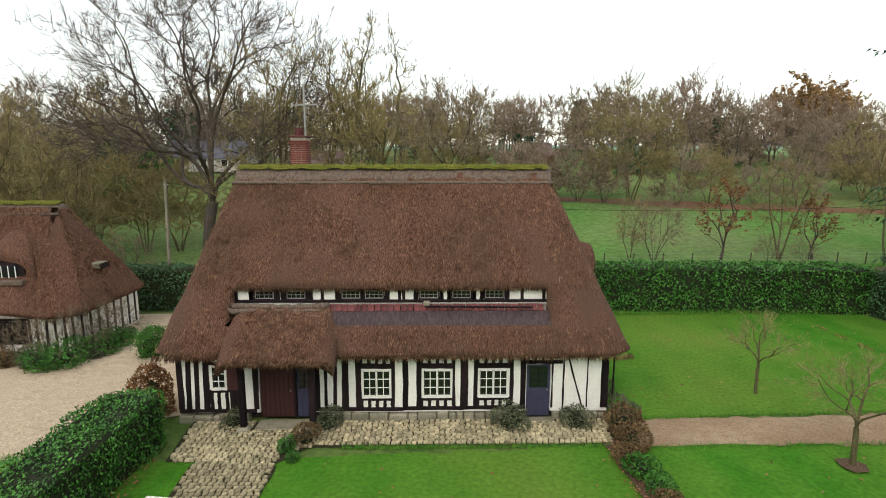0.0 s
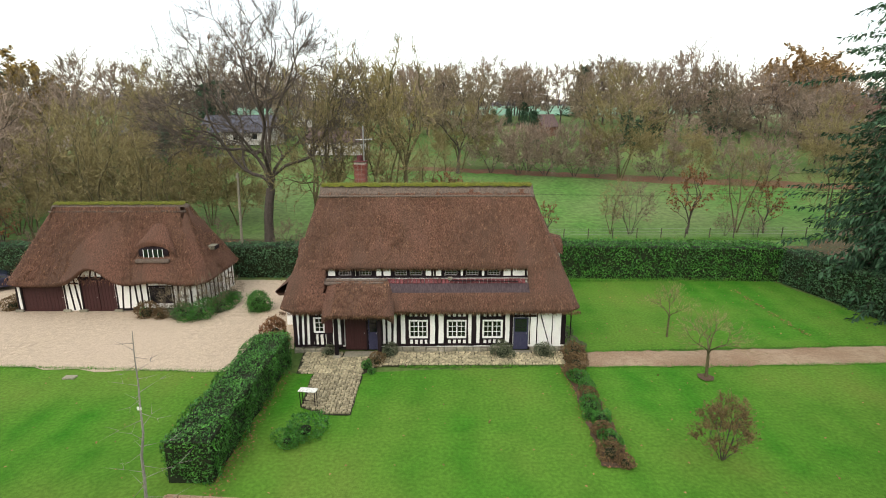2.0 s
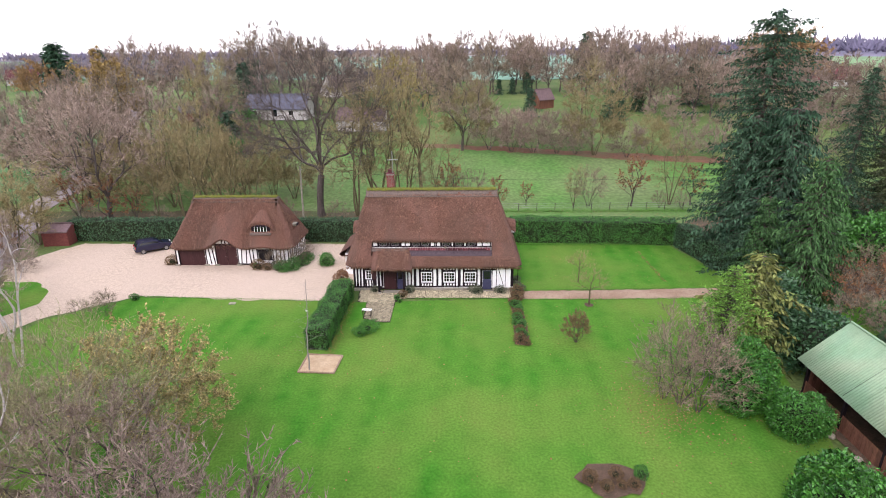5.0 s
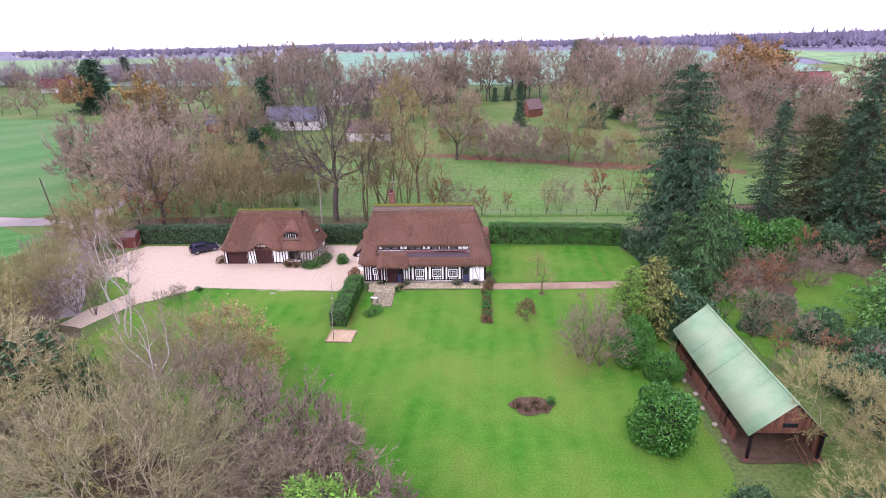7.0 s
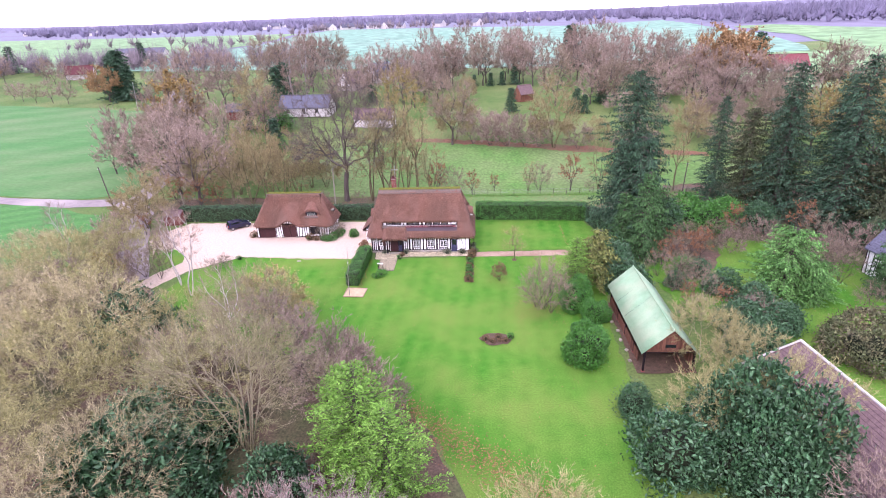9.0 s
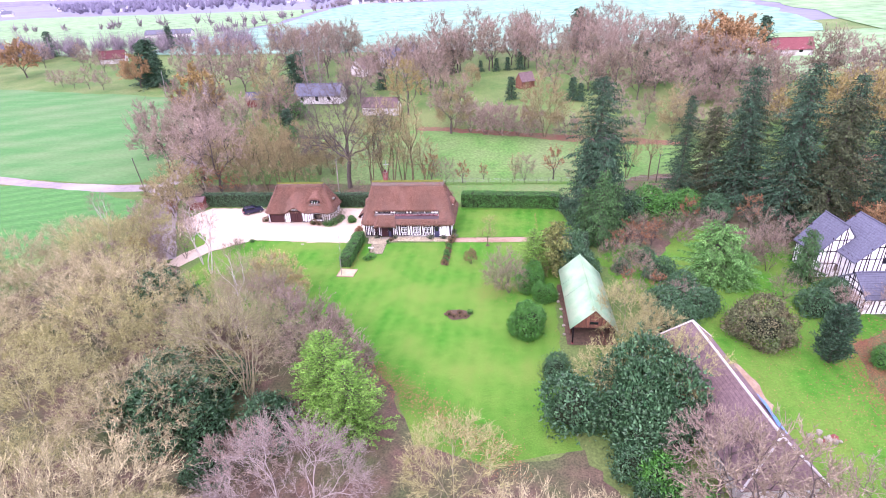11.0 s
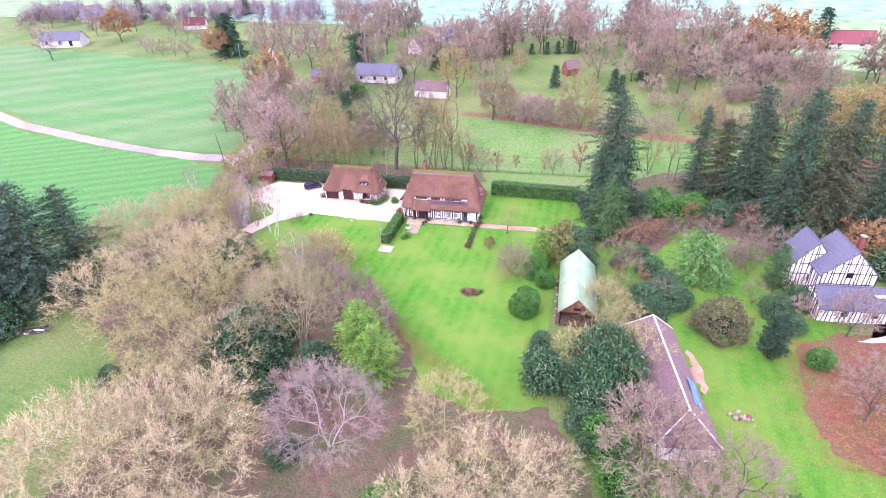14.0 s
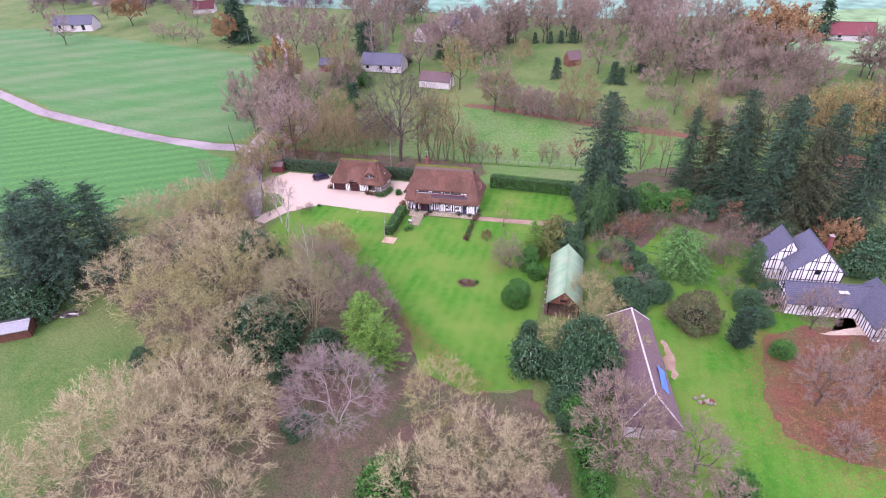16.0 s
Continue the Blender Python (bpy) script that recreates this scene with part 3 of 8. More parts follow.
# ---- thatched buildings ----
def wall_slab(name, x0, x1, z0, z1, y0, y1, holes, material, parent, label=""):
    """A wall along x between y0 and y1 with openings (xa, xb, za, zb) right through it."""
    xs = sorted({x0, x1, *[h[0] for h in holes], *[h[1] for h in holes]})
    zs = sorted({z0, z1, *[h[2] for h in holes], *[h[3] for h in holes]})

    def solid(i, k):
        if not (0 <= i < len(xs) - 1 and 0 <= k < len(zs) - 1):
            return False
        cx, cz = (xs[i] + xs[i + 1]) / 2, (zs[k] + zs[k + 1]) / 2
        return not any(h[0] < cx < h[1] and h[2] < cz < h[3] for h in holes)

    bm = bmesh.new()
    grid = {}

    def v(i, k, y):
        key = (i, k, y)
        if key not in grid:
            grid[key] = bm.verts.new((xs[i], y, zs[k]))
        return grid[key]

    for i in range(len(xs) - 1):
        for k in range(len(zs) - 1):
            if not solid(i, k):
                continue
            bm.faces.new([v(i, k, y0), v(i + 1, k, y0), v(i + 1, k + 1, y0), v(i, k + 1, y0)])
            bm.faces.new([v(i, k, y1), v(i, k + 1, y1), v(i + 1, k + 1, y1), v(i + 1, k, y1)])
            if not solid(i - 1, k):
                bm.faces.new([v(i, k, y0), v(i, k + 1, y0), v(i, k + 1, y1), v(i, k, y1)])
            if not solid(i + 1, k):
                bm.faces.new([v(i + 1, k, y0), v(i + 1, k, y1), v(i + 1, k + 1, y1), v(i + 1, k + 1, y0)])
            if not solid(i, k - 1):
                bm.faces.new([v(i, k, y0), v(i, k, y1), v(i + 1, k, y1), v(i + 1, k, y0)])
            if not solid(i, k + 1):
                bm.faces.new([v(i, k + 1, y0), v(i + 1, k + 1, y0), v(i + 1, k + 1, y1), v(i, k + 1, y1)])
    return part(name, bm, material, parent, label)


def timber(parent, x0, x1, z0, z1, y, depth=0.09, lean=0.0, bow=0.0, name="timber", material=None):
    """A hand-hewn upright or rail on the face y of a wall, slightly crooked."""
    rng = random.Random(int((x0 * 37 + z0 * 91) * 100))
    bm = bmesh.new()
    n = 5
    rows = []
    tall = (z1 - z0) > (x1 - x0)
    for k in range(n + 1):
        f = k / n
        j = [rng.uniform(-0.012, 0.012) for _ in range(2)]
        b = bow * math.sin(math.pi * f)
        if tall:
            z = z0 + (z1 - z0) * f
            off = lean * (f - 0.5) + b
            prof = [(x0 + off + j[0], y + depth, z), (x0 + off + j[0], y - 0.012, z), (x0 + off + j[0] + 0.015, y - 0.028, z), (x1 + off + j[1] - 0.015, y - 0.028, z), (x1 + off + j[1], y - 0.012, z), (x1 + off + j[1], y + depth, z)]
        else:
            x = x0 + (x1 - x0) * f
            off = lean * (f - 0.5) + b
            prof = [(x, y + depth, z0 + off + j[0]), (x, y - 0.012, z0 + off + j[0]), (x, y - 0.03, z0 + off + j[0] + 0.015), (x, y - 0.03, z1 + off + j[1] - 0.015), (x, y - 0.012, z1 + off + j[1]), (x, y + depth, z1 + off + j[1])]
        rows.append([bm.verts.new(p) for p in prof])
    for a, b in zip(rows[:-1], rows[1:]):
        for i in range(6):
            bm.faces.new((a[i], a[(i + 1) % 6], b[(i + 1) % 6], b[i]))
    bm.faces.new(rows[0])
    bm.faces.new(rows[-1][::-1])
    return part(name, bm, material or TIMBER, parent)


def casement(parent, x0, x1, z0, z1, y, sashes=2, cols=2, rows=3, material=None, bar=0.03, frame=None):
    """A window in its opening: frame, sashes with glazing bars, panes, sill."""
    material = material or WHITE
    frame = frame or material
    win = part("window", box(x0, x1, y - 0.03, y + 0.03, z0 - 0.05, z0 - 0.005, 0.008), frame, parent)
    w = 0.035
    bm = box(x0, x0 + w, y - 0.02, y + 0.05, z0, z1, 0.006)
    box(x1 - w, x1, y - 0.02, y + 0.05, z0, z1, 0.006, bm)
    box(x0 + w, x1 - w, y - 0.02, y + 0.05, z1 - w, z1, 0.006, bm)
    box(x0 + w, x1 - w, y - 0.02, y + 0.05, z0, z0 + w, 0.006, bm)
    part("window_frame", bm, frame, win)
    sw = (x1 - x0 - 2 * w) / sashes
    for s in range(sashes):
        a, b = x0 + w + s * sw + 0.004, x0 + w + (s + 1) * sw - 0.004
        lo, hi = z0 + w + 0.004, z1 - w - 0.004
        bm = box(a, a + 0.03, y - 0.035, y + 0.01, lo, hi, 0.005)
        box(b - 0.03, b, y - 0.035, y + 0.01, lo, hi, 0.005, bm)
        box(a + 0.045, b - 0.045, y - 0.035, y + 0.01, hi - 0.03, hi, 0.005, bm)
        box(a + 0.045, b - 0.045, y - 0.035, y + 0.01, lo, lo + 0.035, 0.005, bm)
        for c in range(1, cols):
            x = a + (b - a) * c / cols
            box(x - bar / 2, x + bar / 2, y - 0.03, y + 0.005, lo + 0.045, hi - 0.04, 0.004, bm)
        for r in range(1, rows):
            z = lo + (hi - lo) * r / rows
            box(a + 0.045, b - 0.045, y - 0.028, y + 0.003, z - bar / 2, z + bar / 2, 0.004, bm)
        part("sash", bm, material, win)
        for c in range(cols):
            for r in range(rows):
                xa, xb = a + (b - a) * c / cols + 0.01, a + (b - a) * (c + 1) / cols - 0.01
                za, zb = lo + (hi - lo) * r / rows + 0.01, lo + (hi - lo) * (r + 1) / rows - 0.01
                p = part("pane", box(xa, xb, y - 0.014, y - 0.008, za, zb, 0), GLASS, win)
                p.visible_shadow = False
    return win


def ring_roof(name, parent, low, high, z0, z1, rc0, rc1, xs, levels, cut=None, lift=None, seed=1, label="", material=None):
    """A hipped thatch: rounded rectangles from the eave (x0, x1, y0, y1) to the ridge. xs: fixed stations along the front.
    cut: (xa, xb, za, zb) opening in the front slope. lift: f(x) raising the front eave."""
    bm = bmesh.new()
    rings = []

    def ring(z, s, inset=0.0, dz=0.0):
        x0, x1, y0, y1 = [low[i] + (high[i] - low[i]) * s for i in range(4)]
        x0, x1, y0, y1 = x0 + inset, x1 - inset, y0 + inset, y1 - inset
        rc = rc0 + (rc1 - rc0) * s
        pts = [(x, y0, "f") for x in xs]
        arc = lambda cx, cy, a: [(cx + rc * math.cos(math.radians(t)), cy + rc * math.sin(math.radians(t)), "") for t in np.linspace(a, a + 90, 7)]
        pts += arc(x1 - rc, y0 + rc, -90)
        pts += [(x1, y, "") for y in np.linspace(y0 + rc, y1 - rc, 12)[1:-1]]
        pts += arc(x1 - rc, y1 - rc, 0)
        pts += [(x, y1, "") for x in np.linspace(x1 - rc, x0 + rc, 24)[1:-1]]
        pts += arc(x0 + rc, y1 - rc, 90)
        pts += [(x0, y, "") for y in np.linspace(y1 - rc, y0 + rc, 12)[1:-1]]
        pts += arc(x0 + rc, y0 + rc, 180)
        out = []
        for x, y, side in pts:
            q = Vector((x * 0.8, y * 0.8, z * 0.8 + seed * 7))
            w = noise.noise(q) * 0.07 + noise.noise(q * 4) * 0.03
            cx, cy = (x0 + x1) / 2, (y0 + y1) / 2
            g = Vector((0, -1, 0)) if side else Vector((x - cx, (y - cy), 0)).normalized()
            zz = z + dz
            if lift and y < cy:
                zz += lift(x) * (1 - s) ** 2.2
            out.append(bm.verts.new((x + g.x * w, y + g.y * w, zz + w * 0.4)))
        return out

    rings.append((None, ring(z0, 0, 0.75, 0.05)))
    rings.append((None, ring(z0, 0, 0.22, -0.2)))
    for z in levels:
        rings.append((z, ring(z, (z - z0) / (z1 - z0))))
    n = len(rings[0][1])
    nf = len(xs)
    for (za, a), (zb, b) in zip(rings[:-1], rings[1:]):
        for i in range(n):
            if cut and za is not None and za >= cut[2] - 0.01 and zb <= cut[3] + 0.01 and i < nf - 1 and xs[i] >= cut[0] - 0.01 and xs[i + 1] <= cut[1] + 0.01:
                continue
            j = (i + 1) % n
            bm.faces.new((a[i], a[j], b[j], b[i]))
    bm.faces.new(rings[-1][1])
    if cut:
        lo = [r for z, r in rings if z is not None and abs(z - cut[2]) < 0.01][0]
        hi = [r for z, r in rings if z is not None and abs(z - cut[3]) < 0.01][0]
        ids = [i for i in range(nf) if cut[0] - 0.01 <= xs[i] <= cut[1] + 0.01]
        deep = [bm.verts.new(hi[i].co + Vector((0, 0.34, -0.06))) for i in ids]
        for k in range(len(ids) - 1):
            bm.faces.new((hi[ids[k]], hi[ids[k + 1]], deep[k + 1], deep[k]))
        col = [r for z, r in rings if z is not None and cut[2] - 0.01 <= z <= cut[3] + 0.01]
        for i in (ids[0], ids[-1]):
            inner = [bm.verts.new(r[i].co + Vector((0, 0.9, 0))) for r in col]
            for k in range(len(col) - 1):
                bm.faces.new((col[k][i], col[k + 1][i], inner[k + 1], inner[k]))
    return part(name, bm, material or THATCH, parent, label, smooth=True)


def hose(pts, r, n=7):
    """A round roll along points running in x, closed at the ends."""
    bm = bmesh.new()
    rows = [[bm.verts.new((x, y + r * math.cos(2 * math.pi * i / n), z + r * math.sin(2 * math.pi * i / n))) for i in range(n)] for x, y, z in pts]
    for a, b in zip(rows[:-1], rows[1:]):
        for i in range(n):
            bm.faces.new((a[i], a[(i + 1) % n], b[(i + 1) % n], b[i]))
    bm.faces.new(rows[0]), bm.faces.new(rows[-1][::-1])
    return bm


def reed_scatter(parent, n, fn, seed, length=(0.1, 0.28), r=0.012, name="loose_reeds", material=None, lift=0.03):
    """Loose reed ends lying on a slope; fn(rng) gives a point and the way down the slope."""
    rng = random.Random(seed)
    P0, P1 = [], []
    for _ in range(n):
        p, d = fn(rng)
        L = rng.uniform(*length)
        w = Vector((rng.uniform(-0.25, 0.25), rng.uniform(-0.25, 0.25), rng.uniform(-0.1, 0.2)))
        P0.append(p), P1.append(Vector(p) + (Vector(d) + w).normalized() * L + Vector((0, 0, lift * rng.random())))
    V, F = spikes(P0, P1, np.full(n, r))
    return tagged(raw(name, V, F, material or STRAW, parent, "short pale loose reed ends"), kind="stuff")


house = thing("cottage", "long half-timbered white cottage with a steep brown thatched roof", "house", (0, 0, 0))
YF, YB = 15.6, 24.9
wins = [(-9.75, -9.2, 1.2, 2.08), (-4.48, -3.45, 0.88, 1.9), (-2.36, -1.3, 0.88, 1.9), (-0.38, 0.68, 0.88, 1.9)]
doors = [(-8.08, -6.85, 0.12, 2.05), (-6.8, -6.2, 0.12, 2.05), (1.32, 2.18, 0.1, 2.06)]
wall_slab("wall", -10.9, 4.2, 0.32, 2.9, YF, YF + 0.3, [(a, b, max(c, 0.32), d) for a, b, c, d in wins + doors], PLASTER, house, "white limewashed plaster between dark timbers")
wall_slab("wall", -10.9, 4.2, 0.0, 2.9, YB, YB + 0.3, [(-6, -5, 0.9, 1.9), (0, 1, 0.9, 1.9)], PLASTER, house)
for x in (-10.9, 3.9):
    part("wall", box(x, x + 0.3, YF + 0.3, YB, 0.0, 2.9, 0), PLASTER, house)
# dark sheet added behind the front wall so the windows look unlit
part("room_lining", box(-10.6, 3.9, YF + 0.75, YF + 0.8, 0.12, 2.75, 0), SHADE, house)
part("floor_slab", box(-10.6, 3.9, YF + 0.3, YB, 0.0, 0.12, 0), INNER, house)
part("attic_floor", box(-10.6, 3.9, YF + 0.35, YB, 2.75, 2.9, 0), INNER, house)
# stone footing, in blocks, left out at the doors
rs = random.Random(5)
x = -10.95
while x < 4.2:
    w = rs.uniform(0.25, 0.7)
    e = min(x + w, 4.22)
    if not any(x < d[1] and e > d[0] for d in doors):
        part("footing_stone", box(x + 0.01, e - 0.01, YF - 0.07 - rs.uniform(0, 0.05), YF + 0.25, -0.1, 0.34 - rs.uniform(0.01, 0.12), 0.045), STONE, house)
    x = e
# timber frame
for x0, x1, lean, bow in ((-10.93, -10.72, 0, 0), (-10.62, -10.44, 0.06, 0.0), (-10.32, -10.16, 0.08, 0), (-10.02, -9.8, 0.06, 0), (-9.12, -8.75, 0, 0), (-8.3, -8.1, 0, 0), (-6.18, -5.95, 0, 0), (-5.8, -5.68, 0.03, 0), (-5.5, -5.36, 0.02, 0.02), (-5.18, -4.94, 0.05, 0), (-4.7, -4.5, 0, 0), (-3.43, -3.32, 0.02, 0), (-3.06, -2.86, 0, 0.02), (-2.56, -2.38, 0.02, 0), (-1.28, -1.18, 0, -0.02), (-1.02, -0.74, 0, 0), (-0.54, -0.4, 0.02, 0), (0.7, 0.84, 0, 0.03), (1.1, 1.3, 0, 0), (2.2, 2.26, 0, 0), (2.6, 2.66, 0, 0), (3.45, 3.5, 0, 0), (3.96, 4.22, 0, 0)):
    timber(house, x0, x1, 0.45, 2.72, YF, lean=lean, bow=bow)
timber(house, 2.98, 3.04, 0.45, 2.6, YF, lean=-0.62)
for x0, x1, z0, z1 in ((-10.9, -8.2, 0.33, 0.46), (-6.2, -3.0, 0.35, 0.5), (-3.0, -0.9, 0.37, 0.52), (-0.9, 1.3, 0.39, 0.53), (-9.8, -8.75, 1.08, 1.18), (-9.8, -8.75, 2.1, 2.2), (-4.55, -3.4, 0.74, 0.84), (-4.55, -3.4, 1.93, 2.12), (-2.42, -1.24, 0.74, 0.84), (-2.42, -1.24, 1.93, 2.12), (-0.44, 0.75, 0.74, 0.84), (-0.44, 0.75, 1.93, 2.12), (1.2, 2.58, 2.08, 2.22), (-10.9, 4.2, 2.6, 2.74), (-8.3, -6.0, 2.08, 2.25)):
    timber(house, x0, x1, z0, z1, YF - 0.006)
for base, top, xs in ((0.5, 0.75, (-4.5, -4.22, -3.95, -3.68, -3.42, -2.38, -2.1, -1.82, -1.54, -1.26, -0.4, -0.12, 0.14, 0.4, 0.68)), (2.1, 2.62, (-4.5, -4.22, -3.95, -3.68, -3.42, -2.38, -2.1, -1.82, -1.54, -1.26, -0.4, -0.12, 0.14, 0.4, 0.68, 1.34, 1.62, 1.9, 2.2, -9.72, -9.42, -9.1)), (0.46, 1.1, (-9.75, -9.5, -9.22, -8.95))):
    for x in xs:
        timber(house, x - 0.06, x + 0.06, base, top, YF - 0.003)
timber(house, -9.18, -8.72, 1.18, 2.1, YF - 0.008, name="shutter", material=DOOR_RED)
timber(house, -6.87, -6.79, 0.12, 2.1, YF)
for a, b, c, d in wins[1:]:
    casement(house, a, b, c, d, YF + 0.0)
casement(house, *wins[0], YF + 0.0, sashes=1, cols=2, rows=3)


def plank_door(parent, x0, x1, z0, z1, y, material, boards, glazed=False, label=""):
    d = part("door", box(x0 + 0.02, x1 - 0.02, y + 0.05, y + 0.1, z0, z1, 0.006), material, parent, label)
    w = (x1 - x0 - 0.04) / boards
    top = z0 + (z1 - z0) * (0.52 if glazed else 1.0)
    for i in range(boards):
        part("board", box(x0 + 0.02 + i * w + 0.004, x0 + 0.02 + (i + 1) * w - 0.004, y + 0.025, y + 0.05, z0 + 0.02, top - 0.02, 0.006), material, d)
    part("door_handle", rod((x1 - 0.12, y - 0.02, z0 + 1.0), (x1 - 0.12, y + 0.03, z0 + 1.0), 0.03), METAL, d, "small metal handle")
    if glazed:
        part("door_glass", box(x0 + 0.1, x1 - 0.1, y + 0.03, y + 0.045, top + 0.06, z1 - 0.1, 0.003), CAR_GLASS, d, "dark glazed upper panel")
        for k in (1, 2):
            zz = top + 0.06 + (z1 - 0.1 - top - 0.06) * k / 3
            part("glazing_bar", box(x0 + 0.1, x1 - 0.1, y + 0.015, y + 0.03, zz - 0.012, zz + 0.012, 0.003), TIMBER, d)
        xm = (x0 + x1) / 2
        part("glazing_bar", box(xm - 0.012, xm + 0.012, y + 0.012, y + 0.03, top + 0.06, z1 - 0.1, 0.003), TIMBER, d)
    return d


plank_door(house, -8.08, -6.87, 0.12, 2.05, YF + 0.02, DOOR_RED, 7, label="wide dark oxblood plank door")
plank_door(house, -6.8, -6.2, 0.12, 2.05, YF + 0.02, DOOR_BLUE, 3, True, "narrow dark blue glazed door")
plank_door(house, 1.32, 2.18, 0.1, 2.06, YF + 0.02, DOOR_BLUE, 4, True, "blue-grey half-glazed stable door")
part("doorstep", box(1.2, 2.3, YF - 0.3, YF + 0.02, -0.05, 0.09, 0.02), STONE, house, "worn stone doorstep")
part("doorstep", box(-8.1, -6.1, YF - 0.75, YF - 0.02, -0.05, 0.08, 0.03), STONE, house, "broad worn stone step")
# roof
front_xs = [-9.2 + 11.4 * i / 76 for i in range(77)]
levels = [2.6, 2.75, 2.95, 3.2, 3.45, 3.8, 4.15, 4.55] + [4.55 + 0.3 * k for k in range(1, 13)] + [8.35, 8.6]
ring_roof("roof", house, (-11.7, 5.02, 15.08, 25.5), (-9.95, 2.75, 19.85, 20.6), 2.6, 8.6, 1.0, 0.3, front_xs, levels, (-9.2, 2.2, 3.45, 4.55), seed=2, label="thick weathered brown thatch")


def front_slope(rng):
    z = 2.65 + 5.9 * rng.random()
    while 3.4 < z < 4.6:
        z = 2.65 + 5.9 * rng.random()
    s = (z - 2.6) / 6.0
    x0, x1 = -11.5 + 1.6 * s, 4.8 - 2.2 * s
    return (x0 + (x1 - x0) * rng.random(), 15.06 + 4.77 * s, z), (0, -0.62, -0.78)


def right_slope(rng):
    s = rng.random()
    y0, y1 = 16.0 + 3.9 * s, 24.8 - 4.2 * s
    return (5.0 - 2.27 * s, y0 + (y1 - y0) * rng.random(), 2.6 + 6 * s), (0.35, 0, -0.93)


def left_slope(rng):
    s = rng.random()
    y0, y1 = 16.0 + 3.9 * s, 24.8 - 4.2 * s
    return (-11.68 + 1.74 * s, y0 + (y1 - y0) * rng.random(), 2.6 + 6 * s), (-0.28, 0, -0.95)


reed_scatter(house, 15000, front_slope, 3, r=0.009)
reed_scatter(house, 4000, right_slope, 4, r=0.009)
reed_scatter(house, 3000, left_slope, 6, r=0.009)
reed_scatter(house, 2600, lambda r: ((-11.5 + 16.4 * r.random(), 15.1 + 0.12 * r.random(), 2.45 + 0.18 * r.random()), (0, -0.45, -0.9)), 8, (0.1, 0.22), name="eave_fringe")
reed_scatter(house, 1500, lambda r: ((-9.2 + 11.4 * r.random(), 16.66 + 0.1 * r.random(), 4.5 + 0.08 * r.random()), (0, -0.4, -0.9)), 9, (0.08, 0.18), name="eave_fringe")
# ridge: thatch cap with a stitched roll, moss on top


def ridge_cap(parent, x0, x1, yc, half, zb, zt, seed, step=0.16, tufts=2200):
    rng = random.Random(seed)
    prof = [(-half, 0.0), (-half * 0.8, 0.42), (-half * 0.45, 0.82), (0, 1.0), (half * 0.45, 0.82), (half * 0.8, 0.42), (half, 0.0)]
    bm = bmesh.new()
    n = int((x1 - x0) / step)
    rows = []
    for i in range(n + 1):
        x = x0 + (x1 - x0) * i / n
        e = 0.1 if i in (0, n) else 0.0
        rows.append([bm.verts.new((x, yc + py * (1 - e) + rng.uniform(-0.02, 0.02), zb + (zt - zb) * pz * (1 - e) + rng.uniform(-0.02, 0.02))) for py, pz in prof])
    for a, b in zip(rows[:-1], rows[1:]):
        for k in range(6):
            bm.faces.new((a[k], b[k], b[k + 1], a[k + 1]))
    bm.faces.new(rows[0][::-1]), bm.faces.new(rows[-1])
    part("ridge_cap", bm, RIDGE_THATCH, parent, "greyer thatch cap along the ridge", smooth=True)
    for sy in (-1, 1):
        bm = hose([(x0 - 0.05 + (x1 - x0 + 0.1) * i / n, yc + sy * (half + 0.03), zb + 0.03 + rng.uniform(-0.02, 0.02)) for i in range(n + 1)], 0.075)
        part("ridge_roll", bm, RIDGE_THATCH, parent, "pale stitched roll under the ridge cap", smooth=True)
    bm = bmesh.new()
    rows = []
    for i in range(n + 1):
        x = x0 + 0.12 + (x1 - x0 - 0.24) * i / n
        rows.append([bm.verts.new((x, yc + py * 0.62 + rng.uniform(-0.03, 0.03), zb + (zt - zb) * (0.74 + 0.4 * math.cos(py / half * 1.2)) + rng.uniform(-0.03, 0.05))) for py, pz in prof])
    for a, b in zip(rows[:-1], rows[1:]):
        for k in range(6):
            bm.faces.new((a[k], b[k], b[k + 1], a[k + 1]))
    part("moss_bank", bm, MOSS, parent, "yellow-green moss growing along the ridge", smooth=True)

    def tuft(r):
        return (x0 + 0.1 + (x1 - x0 - 0.2) * r.random(), yc + (r.random() * 2 - 1) * half * 0.66, zb + (zt - zb) * 0.98), (r.uniform(-0.4, 0.4), r.uniform(-0.9, 0.4), 1)

    reed_scatter(parent, tufts, tuft, seed + 1, (0.08, 0.22), 0.012, "ridge_grass", MOSS_BLADE)


ridge_cap(house, -10.0, 2.85, 20.2, 0.62, 8.2, 8.85, 21)
# dormer band: low wall with small casements and studs under the upper thatch
dw = [(-8.5, -7.75), (-7.35, -6.6), (-5.35, -4.6), (-4.5, -3.75), (-2.5, -1.75), (-1.3, -0.55), (-0.1, 0.65)]
wall_slab("dormer_wall", -9.2, 2.2, 3.6, 4.62, 16.84, 16.98, [(a, b, 4.1, 4.48) for a, b in dw], PLASTER, house, "low plastered wall under the upper eave")
for a, b in dw:
    casement(house, a, b, 4.1, 4.48, 16.84, sashes=1, cols=4, rows=2, bar=0.014, material=SASH_GREY, frame=TIMBER)
for x in (-9.15, -8.6, -8.56, -7.69, -7.41, -6.55, -5.41, -4.55, -3.69, -2.56, -1.69, -1.36, -0.49, -0.16, 0.71, -8.63, -7.62, -7.48, -6.5, -6.42, -6.02, -5.5, -3.62, -3.2, -3.05, -2.62, -1.64, -1.4, -0.45, -0.2, 0.78, 1.3, 2.1):
    timber(house, x - 0.06, x + 0.06, 4.0, 4.6, 16.84)
